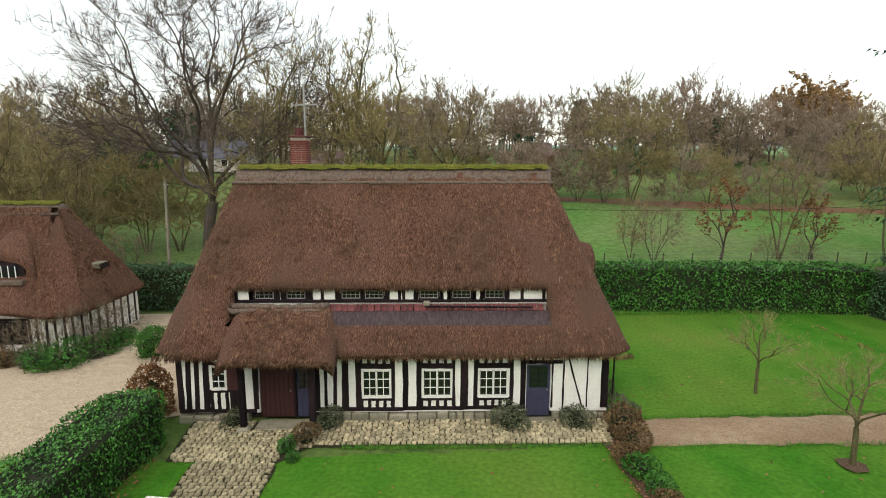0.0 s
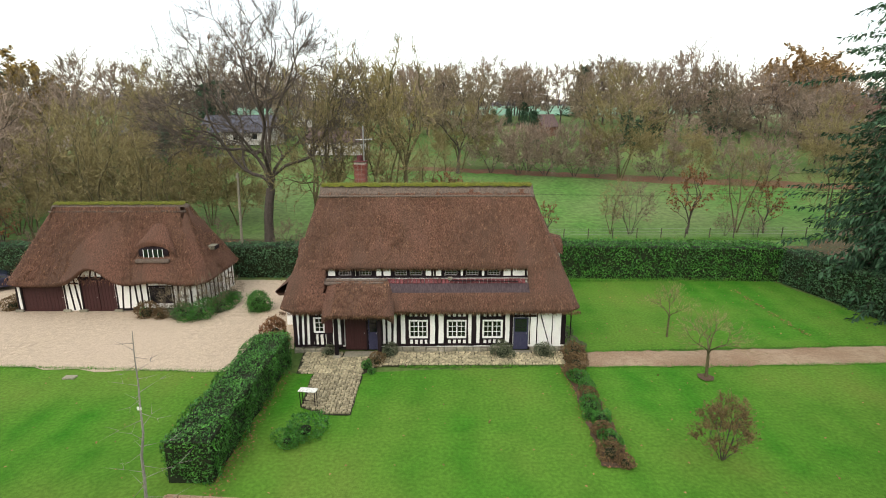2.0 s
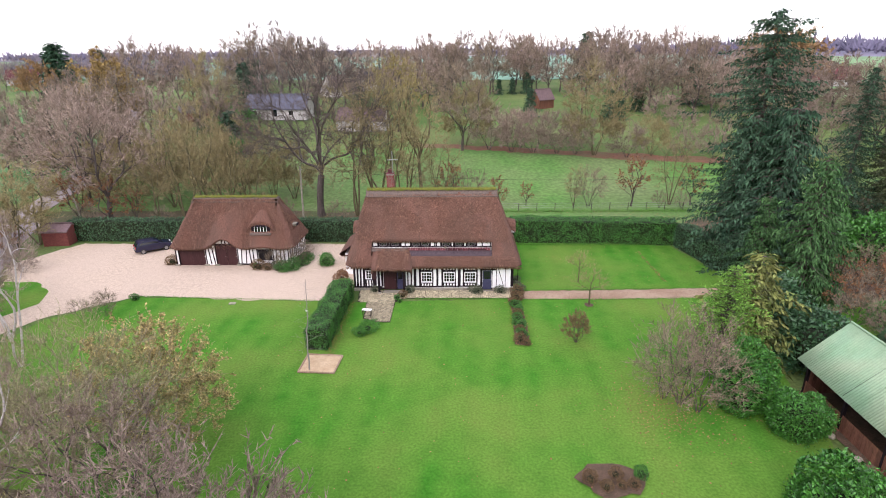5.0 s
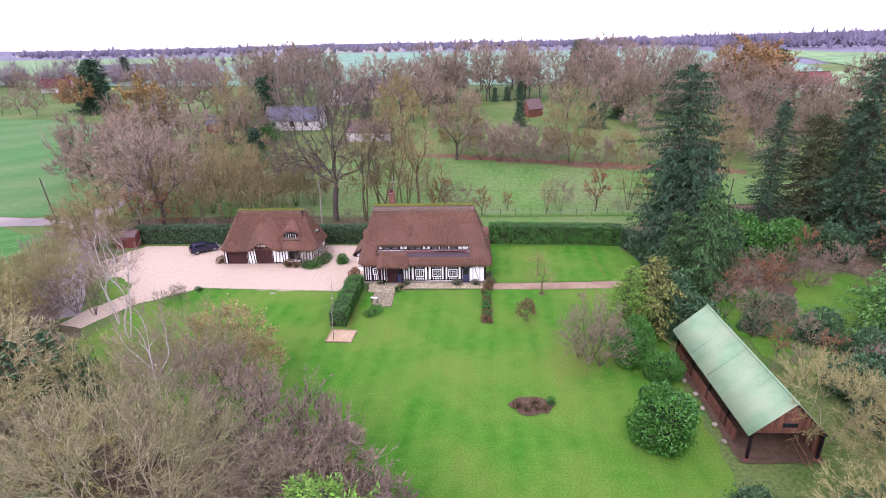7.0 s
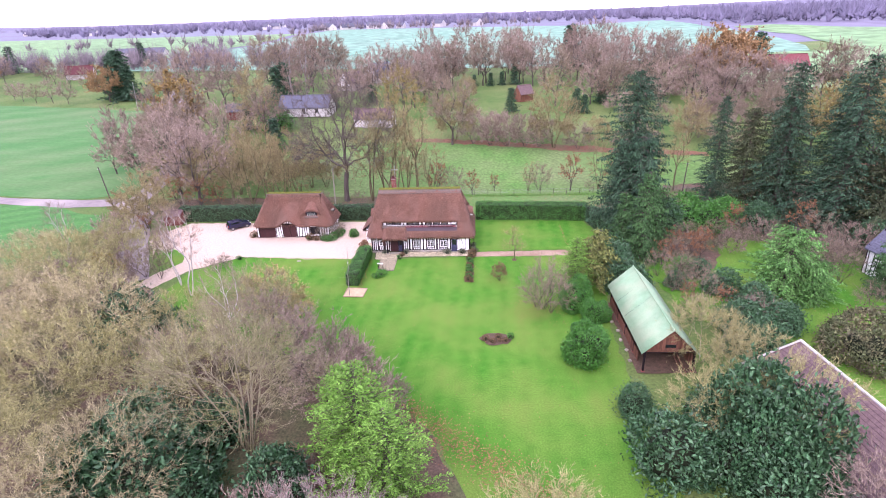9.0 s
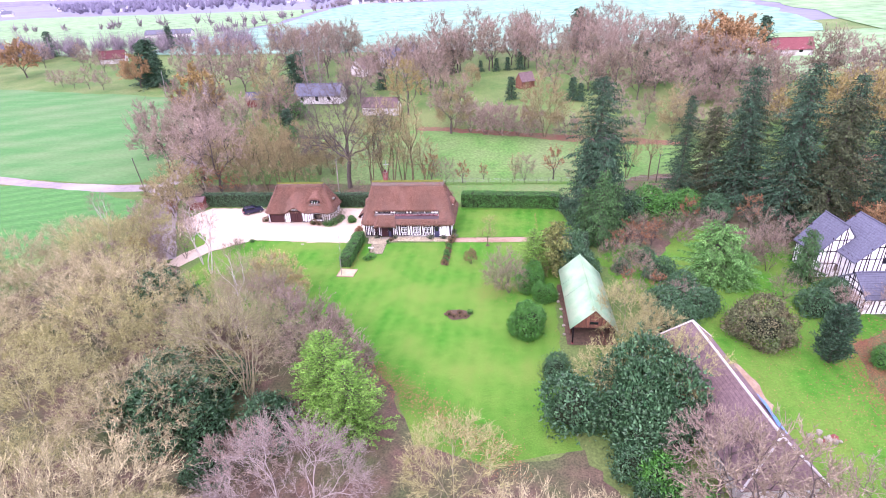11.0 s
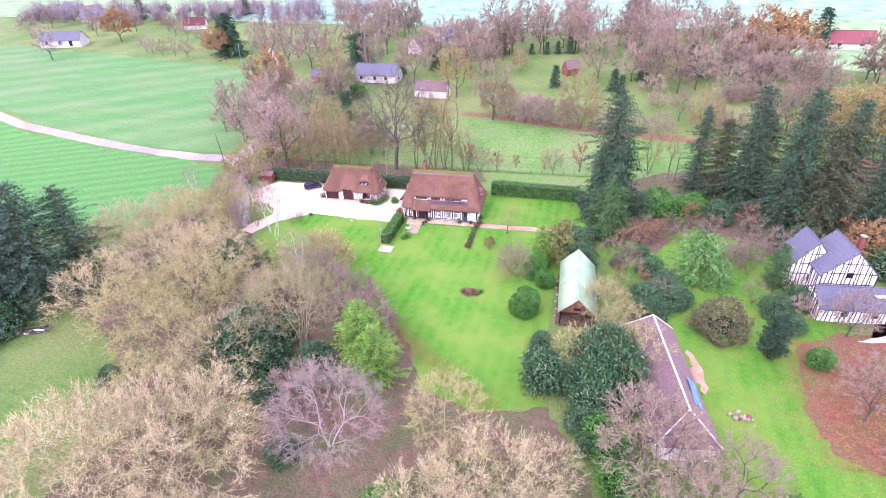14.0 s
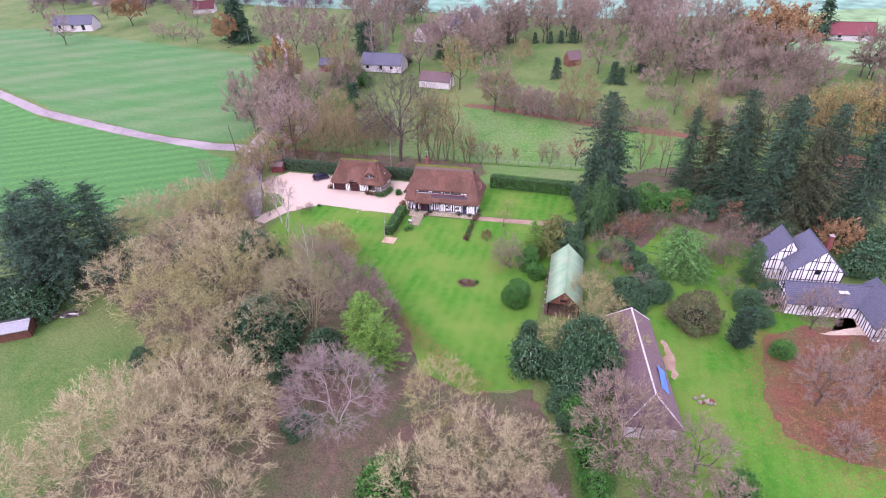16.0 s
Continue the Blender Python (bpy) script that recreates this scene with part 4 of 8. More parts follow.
# added dark sheet that gives the dormer panes a shaded attic
part("attic_backing", box(-9.2, 2.2, 17.25, 17.3, 3.4, 4.8, 0), SHADE, house)
timber(house, -9.2, 2.2, 4.0, 4.1, 16.81)
for a, b in dw:
    timber(house, a - 0.04, b + 0.04, 4.48, 4.6, 16.845)
# tile apron under the dormer band
rs = random.Random(8)
tile_mesh = bpy.data.meshes.new("tile")
bm = box(-0.105, 0.105, -0.17, 0.17, -0.014, 0.014, 0.006)
bm.to_mesh(tile_mesh), bm.free()
tile_mesh.materials.append(TILE_RED)
part("tile_backing", box(-5.75, 2.2, 16.28, 16.84, 3.5, 3.7, 0), MORTAR, house)
for i in range(34):
    x = -5.63 + i * 0.236
    if x < 2.15:
        t = new("tile", tile_mesh)
        t.parent = house
        t.matrix_basis = Matrix.Translation((x, 16.55 + rs.uniform(-0.012, 0.012), 3.87 + rs.uniform(-0.008, 0.008))) @ Euler((0.55 + rs.uniform(-0.04, 0.04), rs.uniform(-0.04, 0.04), rs.uniform(-0.06, 0.06))).to_matrix().to_4x4()
part("tile_bedding", rod((-5.7, 16.72, 3.93), (2.2, 16.72, 3.93), 0.05, n=6), MORTAR, house, "pale mortar fillet behind the tiles")
part("gutter", rod((-2.1, 16.3, 3.97), (1.6, 16.3, 3.93), 0.035, n=8), TIMBER, house, "thin dark gutter along the tile edge")
bm = bmesh.new()
rows = []
for i in range(41):
    x = -5.78 + 8.05 * i / 40
    w = 0.03 * noise.noise(Vector((x * 1.5, 0, 0)))
    rows.append([bm.verts.new((x, y, z + w)) for y, z in ((16.42, 3.78), (16.3, 3.74), (16.02, 3.55), (15.8, 3.36), (15.74, 3.24), (15.9, 3.2))])
for a, b in zip(rows[:-1], rows[1:]):
    for k in range(5):
        bm.faces.new((a[k], a[k + 1], b[k + 1], b[k]))
part("flashing", bm, LEAD_DARK, house, "dull purplish grey weathered band below the tiles", smooth=True)
for x0, x1, y, z, r in ((-5.8, 2.3, 15.76, 3.27, 0.085), (-9.2, -5.7, 16.42, 3.98, 0.12), (-9.2, -5.9, 16.2, 3.86, 0.1)):
    n = 26
    bm = hose([(x0 + (x1 - x0) * i / n, y + rs.uniform(-0.02, 0.02), z + rs.uniform(-0.025, 0.025) - 0.05 * math.sin(i / n * math.pi)) for i in range(n + 1)], r)
    part("flashing_roll", bm, RIDGE_THATCH if x0 < -9 else LEAD, house, "greyed roll along the top of the lower thatch", smooth=True)
part("sill_box", box(-2.32, -2.08, 16.35, 16.6, 3.98, 4.12, 0.02), STONE, house)


def porch_roof():
    bm = bmesh.new()
    nx, ny = 34, 22
    rows = []
    for j in range(ny + 1):
        f = j / ny
        y = 16.45 + (14.12 - 16.45) * f
        row = []
        for i in range(nx + 1):
            u = i / nx
            x = -9.25 + 3.95 * u + (0.1 * (1 if u > 0.5 else -1)) * f + (0.35 * f if u < 0.5 else 0) * (1 - 2 * u)
            edge = min(1, min(u, 1 - u) / 0.16)
            z = 3.98 - 1.22 * f ** 1.25 - 0.34 * (1 - edge) ** 2 - (0.25 * (1 - f) * (1 - edge) ** 2)
            w = noise.noise(Vector((x * 2, y * 2, 3))) * 0.05 + noise.noise(Vector((x * 7, y * 7, 1))) * 0.02
            row.append(bm.verts.new((x, y, z + w)))
        rows.append(row)
    under = [bm.verts.new((v.co.x * 0.97 - 7.12 * 0.03, v.co.y + 0.2, v.co.z - 0.24)) for v in rows[-1]]
    deep = [bm.verts.new((v.co.x, v.co.y + 1.3, v.co.z + 0.2)) for v in under]
    rows += [under, deep]
    for a, b in zip(rows[:-1], rows[1:]):
        for i in range(nx):
            bm.faces.new((a[i], a[i + 1], b[i + 1], b[i]))
    for i in (0, nx):
        lower = [bm.verts.new(r[i].co + Vector((0, 0.1, -0.3))) for r in rows[:ny + 1]]
        for k in range(ny):
            bm.faces.new((rows[k][i], rows[k + 1][i], lower[k + 1], lower[k]))
    part("porch_roof", bm, THATCH, house, "lighter thatched porch hood", smooth=True)


porch_roof()


def porch_slope(r):
    f, u = r.random(), 0.08 + 0.84 * r.random()
    return (-8.95 + 3.65 * u, 16.45 - 2.33 * f, 4.0 - 1.22 * f ** 1.25 - 0.34 * (1 - min(1, min(u, 1 - u) / 0.16)) ** 2), (0, -0.85, -0.55)


reed_scatter(house, 2600, porch_slope, 12, r=0.01)
reed_scatter(house, 900, lambda r: ((-9.0 + 3.8 * r.random(), 14.14 + 0.1 * r.random(), 2.62 + 0.12 * r.random()), (0, -0.4, -0.9)), 14, (0.1, 0.22), name="eave_fringe")
for x in (-8.4, -6.05):
    post = part("porch_post", box(x - 0.1, x + 0.1, 14.72, 14.92, 0.2, 2.62, 0.02), TIMBER, house, "stout dark oak porch post")
    part("post_base", box(x - 0.2, x + 0.2, 14.6, 15.02, -0.1, 0.22, 0.05), STONE, post, "rough stone block")
timber(house, -8.6, -5.85, 2.38, 2.56, 14.76)


def gable_dormer(side, x, y, z):
    """A small thatched dormer on a hip end, its white face looking out sideways."""
    bm = bmesh.new()
    rows = []
    for k in range(9):
        f = k / 8
        px = x - side * 1.6 + side * 1.75 * f
        rows.append([bm.verts.new((px, y + 1.05 * math.cos(t) * (0.7 + 0.3 * f), z - 0.15 + (0.95 * math.sin(t)) * (0.85 + 0.15 * f) - 0.12 * f + 0.5 * (1 - f))) for t in np.linspace(0, math.pi, 11)])
    for a, b in zip(rows[:-1], rows[1:]):
        for k in range(10):
            bm.faces.new((a[k], a[k + 1], b[k + 1], b[k]))
    lip = [bm.verts.new((v.co.x - side * 0.1, y + (v.co.y - y) * 0.75, z - 0.15 + (v.co.z - z + 0.15) * 0.72)) for v in rows[-1]]
    for k in range(10):
        bm.faces.new((rows[-1][k], rows[-1][k + 1], lip[k + 1], lip[k]))
    d = part("side_dormer", bm, THATCH, house, "small thatched dormer on the hip", smooth=True)
    xa, xb = sorted((x - side * 0.3, x + side * 0.03))
    part("dormer_face", box(xa, xb, y - 0.72, y + 0.72, z - 0.45, z + 0.32, 0.01), PLASTER, d, "white plastered dormer front")
    xa, xb = sorted((x + side * 0.02, x + side * 0.06))
    part("dormer_window", box(xa, xb, y - 0.35, y + 0.35, z - 0.3, z + 0.2, 0.01), CAR_GLASS, d, "small dark dormer pane")


gable_dormer(1, 4.55, 20.3, 4.95)
gable_dormer(-1, -11.35, 20.6, 4.75)


def leanto():
    bm = bmesh.new()
    rows = []
    for k in range(8):
        f = k / 7
        rows.append([bm.verts.new((-11.0 - 2.0 * f, y + rs.uniform(-0.03, 0.03), 3.7 - 1.35 * f ** 1.2 + rs.uniform(-0.03, 0.03))) for y in np.linspace(19.2, 24.6, 14)])
    rows.append([bm.verts.new((v.co.x + 0.25, v.co.y, v.co.z - 0.25)) for v in rows[-1]])
    rows.append([bm.verts.new((v.co.x + 1.5, v.co.y, v.co.z + 0.1)) for v in rows[-1]])
    for a, b in zip(rows[:-1], rows[1:]):
        for k in range(13):
            bm.faces.new((a[k], a[k + 1], b[k + 1], b[k]))
    part("leanto_roof", bm, THATCH, house, "low thatched lean-to at the back corner", smooth=True)
    part("wall", box(-12.5, -11.0, 19.6, 24.3, 0.0, 2.3, 0.02), PLASTER, house)


leanto()


def chimney():
    x0, x1, y0, y1, z0, z1 = -8.1, -7.4, 21.2, 21.9, 7.4, 10.1
    ch = part("chimney", box(x0 + 0.015, x1 - 0.015, y0 + 0.015, y1 - 0.015, z0, z1, 0), MORTAR, house, "square brick chimney stack")
    me = bpy.data.meshes.new("brick")
    bm = box(-0.105, 0.105, -0.05, 0.05, -0.03, 0.03, 0.006)
    bm.to_mesh(me), bm.free()
    me.materials.append(BRICK)
    for c in range(33):
        z = z0 + 0.04 + c * 0.078
        if z < 8.5:
            continue
        flare = 0.05 if z > 9.85 else 0.0
        for side in range(2):
            for i in range(3):
                b = new("brick", me)
                b.parent = ch
                x = x0 + 0.12 + i * 0.23
                b.matrix_basis = pose(x, (y0 - flare + 0.04) if side == 0 else (y1 + flare - 0.04), z)
            for i in range(3):
                b = new("brick", me)
                b.parent = ch
                b.matrix_basis = pose((x0 - flare + 0.04) if side == 0 else (x1 + flare - 0.04), y0 + 0.13 + i * 0.22, z, 0, 0, 90)
    part("chimney_cap", box(x0 - 0.05, x1 + 0.05, y0 - 0.05, y1 + 0.05, z1, z1 + 0.07, 0.02), TILE_RED, ch)
    part("chimney_pot", rod((-7.78, 21.55, z1 + 0.07), (-7.78, 21.55, z1 + 0.4), 0.2, 0.18, 12), TILE_RED, ch, "short clay pot")
    an = part("aerial", rod((-7.5, 21.5, 9.2), (-7.5, 21.5, 12.3), 0.04), METAL, ch, "tall thin television aerial")
    part("aerial_boom", rod((-8.0, 21.5, 11.45), (-6.95, 21.5, 11.5), 0.03), METAL, an)
    for i in range(7):
        x = -7.95 + i * 0.16
        part("aerial_element", rod((x, 21.25, 11.47), (x, 21.75, 11.47), 0.015, n=5), METAL, an)
    part("aerial_boom", rod((-7.5, 21.2, 11.0), (-7.5, 21.8, 11.0), 0.012), METAL, an)


chimney()

# ---- garage ----
garage = thing("garage", "half-timbered thatched garage with oxblood doors", "garage")
GY = 22.0
wall_slab("wall", -31.4, -19.0, 0.1, 2.5, GY, GY + 0.25, [(-31.15, -28.2, 0.1, 1.98), (-27.0, -24.7, 0.1, 2.3), (-22.4, -20.9, 0.75, 1.75)], PLASTER, garage, "white plaster between dark timbers")
for a, b, c, d in ((-31.4, -31.15, GY + 0.25, 27.6), (-19.25, -19.0, GY + 0.25, 27.6)):
    part("wall", box(a, b, c, d, 0.0, 2.5, 0), PLASTER, garage)
part("wall", box(-31.4, -19.0, 27.6, 27.85, 0.0, 2.5, 0), PLASTER, garage)
part("gable_panel", box(-27.6, -24.1, GY + 0.02, GY + 0.2, 2.5, 3.1, 0), PLASTER, garage, "white panel over the arched door")
for x, ln in ((-31.38, 0), (-31.05, 0.0), (-28.1, 0), (-27.7, -0.15), (-27.3, -0.2), (-27.0, 0), (-24.62, 0), (-24.2, 0.25), (-23.7, 0.2), (-23.3, -0.1), (-22.95, 0), (-22.5, 0), (-20.8, 0), (-20.45, 0.1), (-20.0, 0.1), (-19.6, 0), (-19.15, 0)):
    timber(garage, x - 0.06, x + 0.06, 0.15, 2.45, GY, lean=ln)
for x, ln in ((-26.8, -0.5), (-26.2, -0.2), (-25.85, 0), (-25.5, 0.2), (-24.9, 0.5)):
    timber(garage, x - 0.055, x + 0.055, 2.36, 3.1, GY, lean=-ln)
for x0, x1, z0, z1 in ((-31.4, -27.1, 1.98, 2.1), (-27.1, -24.6, 2.28, 2.4), (-24.7, -19.0, 0.12, 0.26), (-22.5, -20.8, 1.76, 1.88), (-22.5, -20.8, 0.62, 0.74), (-31.4, -19.0, 2.4, 2.5)):
    timber(garage, x0, x1, z0, z1, GY - 0.005)
for y in np.linspace(22.3, 27.5, 9):
    part("timber", box(-19.02, -18.965, y - 0.07, y + 0.07, 0.1, 2.45, 0.01), TIMBER, garage)
plank_door(garage, -31.15, -28.2, 0.04, 1.98, GY + 0.02, DOOR_RED, 12, label="wide oxblood garage door")
plank_door(garage, -27.0, -25.85, 0.04, 2.28, GY + 0.02, DOOR_RED, 5, label="oxblood double door leaf")
plank_door(garage, -25.85, -24.7, 0.04, 2.28, GY + 0.02, DOOR_RED, 5, label="oxblood double door leaf")
casement(garage, -22.4, -20.9, 0.75, 1.75, GY, sashes=3, cols=2, rows=3, material=TIMBER)
for x in (-31.4, -28.15, -27.05, -24.65, -22.0, -19.3):
    part("footing_stone", box(x - 0.25, x + 0.3, GY - 0.12, GY + 0.15, -0.05, 0.2, 0.04), STONE, garage)
g_xs = list(np.linspace(-29.6, -20.4, 62))
g_levels = [2.15, 2.3, 2.5, 2.75] + [2.75 + 0.32 * k for k in range(1, 12)] + [6.6, 6.85]
ring_roof("roof", garage, (-32.0, -18.3, 21.2, 28.5), (-29.6, -20.4, 24.25, 25.0), 2.15, 6.85, 1.4, 0.3, g_xs, g_levels, seed=5, lift=lambda x: 1.15 * math.exp(-((x + 25.85) / 1.25) ** 2) + 0.25 * math.exp(-((x + 21.7) / 1.4) ** 2), label="thick weathered brown thatch with a raised brow over the door")
ridge_cap(garage, -29.7, -20.35, 24.62, 0.5, 6.5, 7.05, 31, tufts=1400)


def g_front(r):
    s = r.random()
    return (-31.6 + 2.2 * s + (13.0 - 4.4 * s) * r.random(), 21.2 + 3.02 * s, 2.2 + 4.68 * s + 0.03), (0, -0.55, -0.83)


def g_right(r):
    s = r.random()
    y0, y1 = 22.2 + 2 * s, 27.6 - 2.6 * s
    return (-18.3 - 2.1 * s, y0 + (y1 - y0) * r.random(), 2.15 + 4.7 * s), (0.4, 0, -0.9)


reed_scatter(garage, 8000, g_front, 33, r=0.011)
reed_scatter(garage, 2500, g_right, 34, r=0.011)


def brow_dormer(parent, x, y, z, w, h, deep):
    """An eyebrow dormer: a thatch hood over a small window."""
    bm = bmesh.new()
    rows = []
    for k in range(9):
        f = k / 8
        rows.append([bm.verts.new((x + w * math.cos(t) * (0.55 + 0.45 * f), y + deep * (1 - f), z + h * max(0.0, math.sin(t)) * (1 - 0.15 * (1 - f)) + 1.25 * deep * (1 - f) * 0.7 - 0.1 * abs(math.cos(t)))) for t in np.linspace(0, math.pi, 15)])
    for a, b in zip(rows[:-1], rows[1:]):
        for k in range(14):
            bm.faces.new((a[k], a[k + 1], b[k + 1], b[k]))
    lip = [bm.verts.new((x + (v.co.x - x) * 0.8, v.co.y + 0.12, z + (v.co.z - z) * 0.72 - 0.02)) for v in rows[-1]]
    for k in range(14):
        bm.faces.new((rows[-1][k], rows[-1][k + 1], lip[k + 1], lip[k]))
    d = part("brow_dormer", bm, THATCH, parent, "thatched eyebrow over a small attic window", smooth=True)
    part("dormer_cheek", box(x - w * 0.62, x + w * 0.62, y + 0.1, y + 0.2, z - 0.2, z + h * 0.62, 0.02), TIMBER, d, "dark timber round the attic window")
    part("dormer_window", box(x - w * 0.4, x + w * 0.4, y + 0.05, y + 0.1, z + 0.02, z + h * 0.5, 0.01), CAR_GLASS, d, "small dark attic window")
    for k in range(5):
        xx = x - w * 0.4 + w * 0.8 * k / 4
        part("glazing_bar", box(xx - 0.02, xx + 0.02, y + 0.03, y + 0.05, z + 0.02, z + h * 0.5, 0.004), WHITE, d)
    part("dormer_sill", box(x - w * 0.7, x + w * 0.7, y - 0.28, y + 0.08, z - 0.3, z - 0.05, 0.05), RIDGE_THATCH, d, "pale thatch apron under the attic window")


brow_dormer(garage, -21.9, 22.15, 3.75, 1.6, 1.15, 1.3)
vent = part("roof_vent", box(-19.2, -18.7, 24.3, 25.0, 3.75, 4.05, 0.03), STONE, garage, "small pale vent on the hip")
for k in range(4):
    part("vent_slat", box(-18.95, -18.62, 24.3, 25.0, 3.78 + 0.07 * k, 3.81 + 0.07 * k, 0.004), TIMBER, vent)


# ---- open barn with a green sheet roof ----
barn = thing("open_barn", "open-sided timber barn under a pale green corrugated roof", "barn")


def corrugated(name, p00, p10, p01, p11, material, parent, waves=6, label=""):
    """One ribbed sheet spanned by four corners, ribs running from p00 to p01."""
    bm = bmesh.new()
    p00, p10, p01, p11 = map(Vector, (p00, p10, p01, p11))
    nrm = (p10 - p00).cross(p01 - p00).normalized()
    if nrm.z < 0:
        nrm = -nrm
    n = waves * 4
    top, bot = [], []
    for i in range(n + 1):
        u = i / n
        o = nrm * (0.022 * math.sin(u * waves * 2 * math.pi))
        top.append((bm.verts.new(p00.lerp(p10, u) + o), bm.verts.new(p01.lerp(p11, u) + o)))
        bot.append((bm.verts.new(p00.lerp(p10, u) + o - nrm * 0.008), bm.verts.new(p01.lerp(p11, u) + o - nrm * 0.008)))
    for i in range(n):
        bm.faces.new((top[i][0], top[i + 1][0], top[i + 1][1], top[i][1]))
        bm.faces.new((bot[i][0], bot[i][1], bot[i + 1][1], bot[i + 1][0]))
        bm.faces.new((top[i][0], bot[i][0], bot[i + 1][0], top[i + 1][0]))
        bm.faces.new((top[i][1], top[i + 1][1], bot[i + 1][1], bot[i][1]))
    return part(name, bm, material, parent, label, smooth=True)


for i in range(14):
    ya, yb = -14.6 + i * 1.03, -14.6 + (i + 1) * 1.03 + 0.03
    k = 0.004 * (i % 2)
    corrugated("roof_sheet", (23.85, ya, 5.02 + k), (23.85, yb, 5.02 + k), (21.05, ya, 2.36 + k), (21.05, yb, 2.36 + k), ROOF_GREEN, barn)
    corrugated("roof_sheet", (23.85, ya, 5.02 + k), (23.85, yb, 5.02 + k), (26.8, ya, 2.0 + k), (26.8, yb, 2.0 + k), ROOF_GREEN, barn)
part("ridge_flashing", rod((23.85, -14.65, 5.03), (23.85, -0.15, 5.03), 0.07), ROOF_GREEN, barn)
for y in (-14.2, -10.9, -7.6, -4.3, -0.8):
    for x, top in ((21.5, 2.65), (26.3, 2.35)):
        post = part("barn_post", box(x - 0.09, x + 0.09, y - 0.09, y + 0.09, 0.1, top, 0.015), TIMBER, barn)
        part("post_base", box(x - 0.18, x + 0.18, y - 0.18, y + 0.18, -0.05, 0.14, 0.03), BRICK, post)
    part("tie_beam", box(21.4, 26.4, y - 0.08, y + 0.08, 2.3, 2.48, 0.015), TIMBER, barn)
    part("rafter", rod((21.2, y, 2.42), (23.85, y, 4.92), 0.06, n=6), TIMBER, barn)
    part("rafter", rod((26.6, y, 2.12), (23.85, y, 4.92), 0.06, n=6), TIMBER, barn)
for x, top in ((21.5, 2.6), (26.3, 2.3)):
    part("wall_plate", box(x - 0.08, x + 0.08, -14.4, -0.5, top - 0.12, top + 0.04, 0.015), TIMBER, barn)
for i in range(19):
    x0 = 21.45 + i * 0.26
    xc = x0 + 0.13
    top = 5.0 - abs(xc - 23.85) * (0.95 if xc < 23.85 else 1.02) - 0.12
    part("board", box(x0 + 0.008, x0 + 0.252, -14.36, -14.32, 2.45, max(top, 2.55), 0.006), BOARD, barn)
for i in range(19):
    x0 = 21.45 + i * 0.26
    xc = x0 + 0.13
    top = 5.0 - abs(xc - 23.85) * (0.95 if xc < 23.85 else 1.02) - 0.12
    part("board", box(x0 + 0.008, x0 + 0.252, -0.72, -0.68, 0.1, max(top, 2.3), 0.006), BOARD, barn)
for i in range(46):
    y0 = -14.3 + i * 0.295
    part("board", box(26.36, 26.4, y0 + 0.008, y0 + 0.287, 0.05, 2.2, 0.006), BOARD, barn)
for i in range(44):
    y0 = -12.6 + i * 0.27
    part("board", box(21.42, 21.46, y0 + 0.008, y0 + 0.262, 0.05, 1.15, 0.006), BOARD, barn)
part("gable_window", box(23.3, 24.3, -14.40, -14.37, 2.95, 3.3, 0.01), CAR_GLASS, barn, "dark slot in the gable boards")
sheet("barn_floor", [(20.9, -14.6), (26.8, -14.6), (26.8, -0.4), (20.9, -0.4)], 0.03, EARTH, "trodden brown earth floor of the barn", 0.1, 0.8)
ladder = thing("ladder", "wooden ladder leaning inside the barn", "ladder")
for dx in (0, 0.4):
    part("rail", rod((25.2 + dx, -14.9, 0.05), (24.4 + dx, -12.6, 1.9), 0.035, n=6), BOARD, ladder)
for k in range(7):
    f = (k + 0.5) / 7
    part("rung", rod((25.2 - 0.8 * f, -14.9 + 2.3 * f, 0.05 + 1.85 * f), (25.6 - 0.8 * f, -14.9 + 2.3 * f, 0.05 + 1.85 * f), 0.02, n=6), BOARD, ladder)
for k in range(6):
    st = thing("stone_block", "rough stone block beside the barn", "stone", (20.7 + 0.2 * (k % 2), -12.5 + 1.9 * k, 0))
    bm = bmesh.new()
    bmesh.ops.create_icosphere(bm, subdivisions=2, radius=0.26)
    for v in bm.verts:
        v.co *= 0.85 + 0.3 * noise.noise(v.co * 3 + Vector((k, 0, 0)))
        v.co.z = max(-0.05, v.co.z * 0.7 + 0.12)
    part("stone", bm, STONE, st, smooth=False)


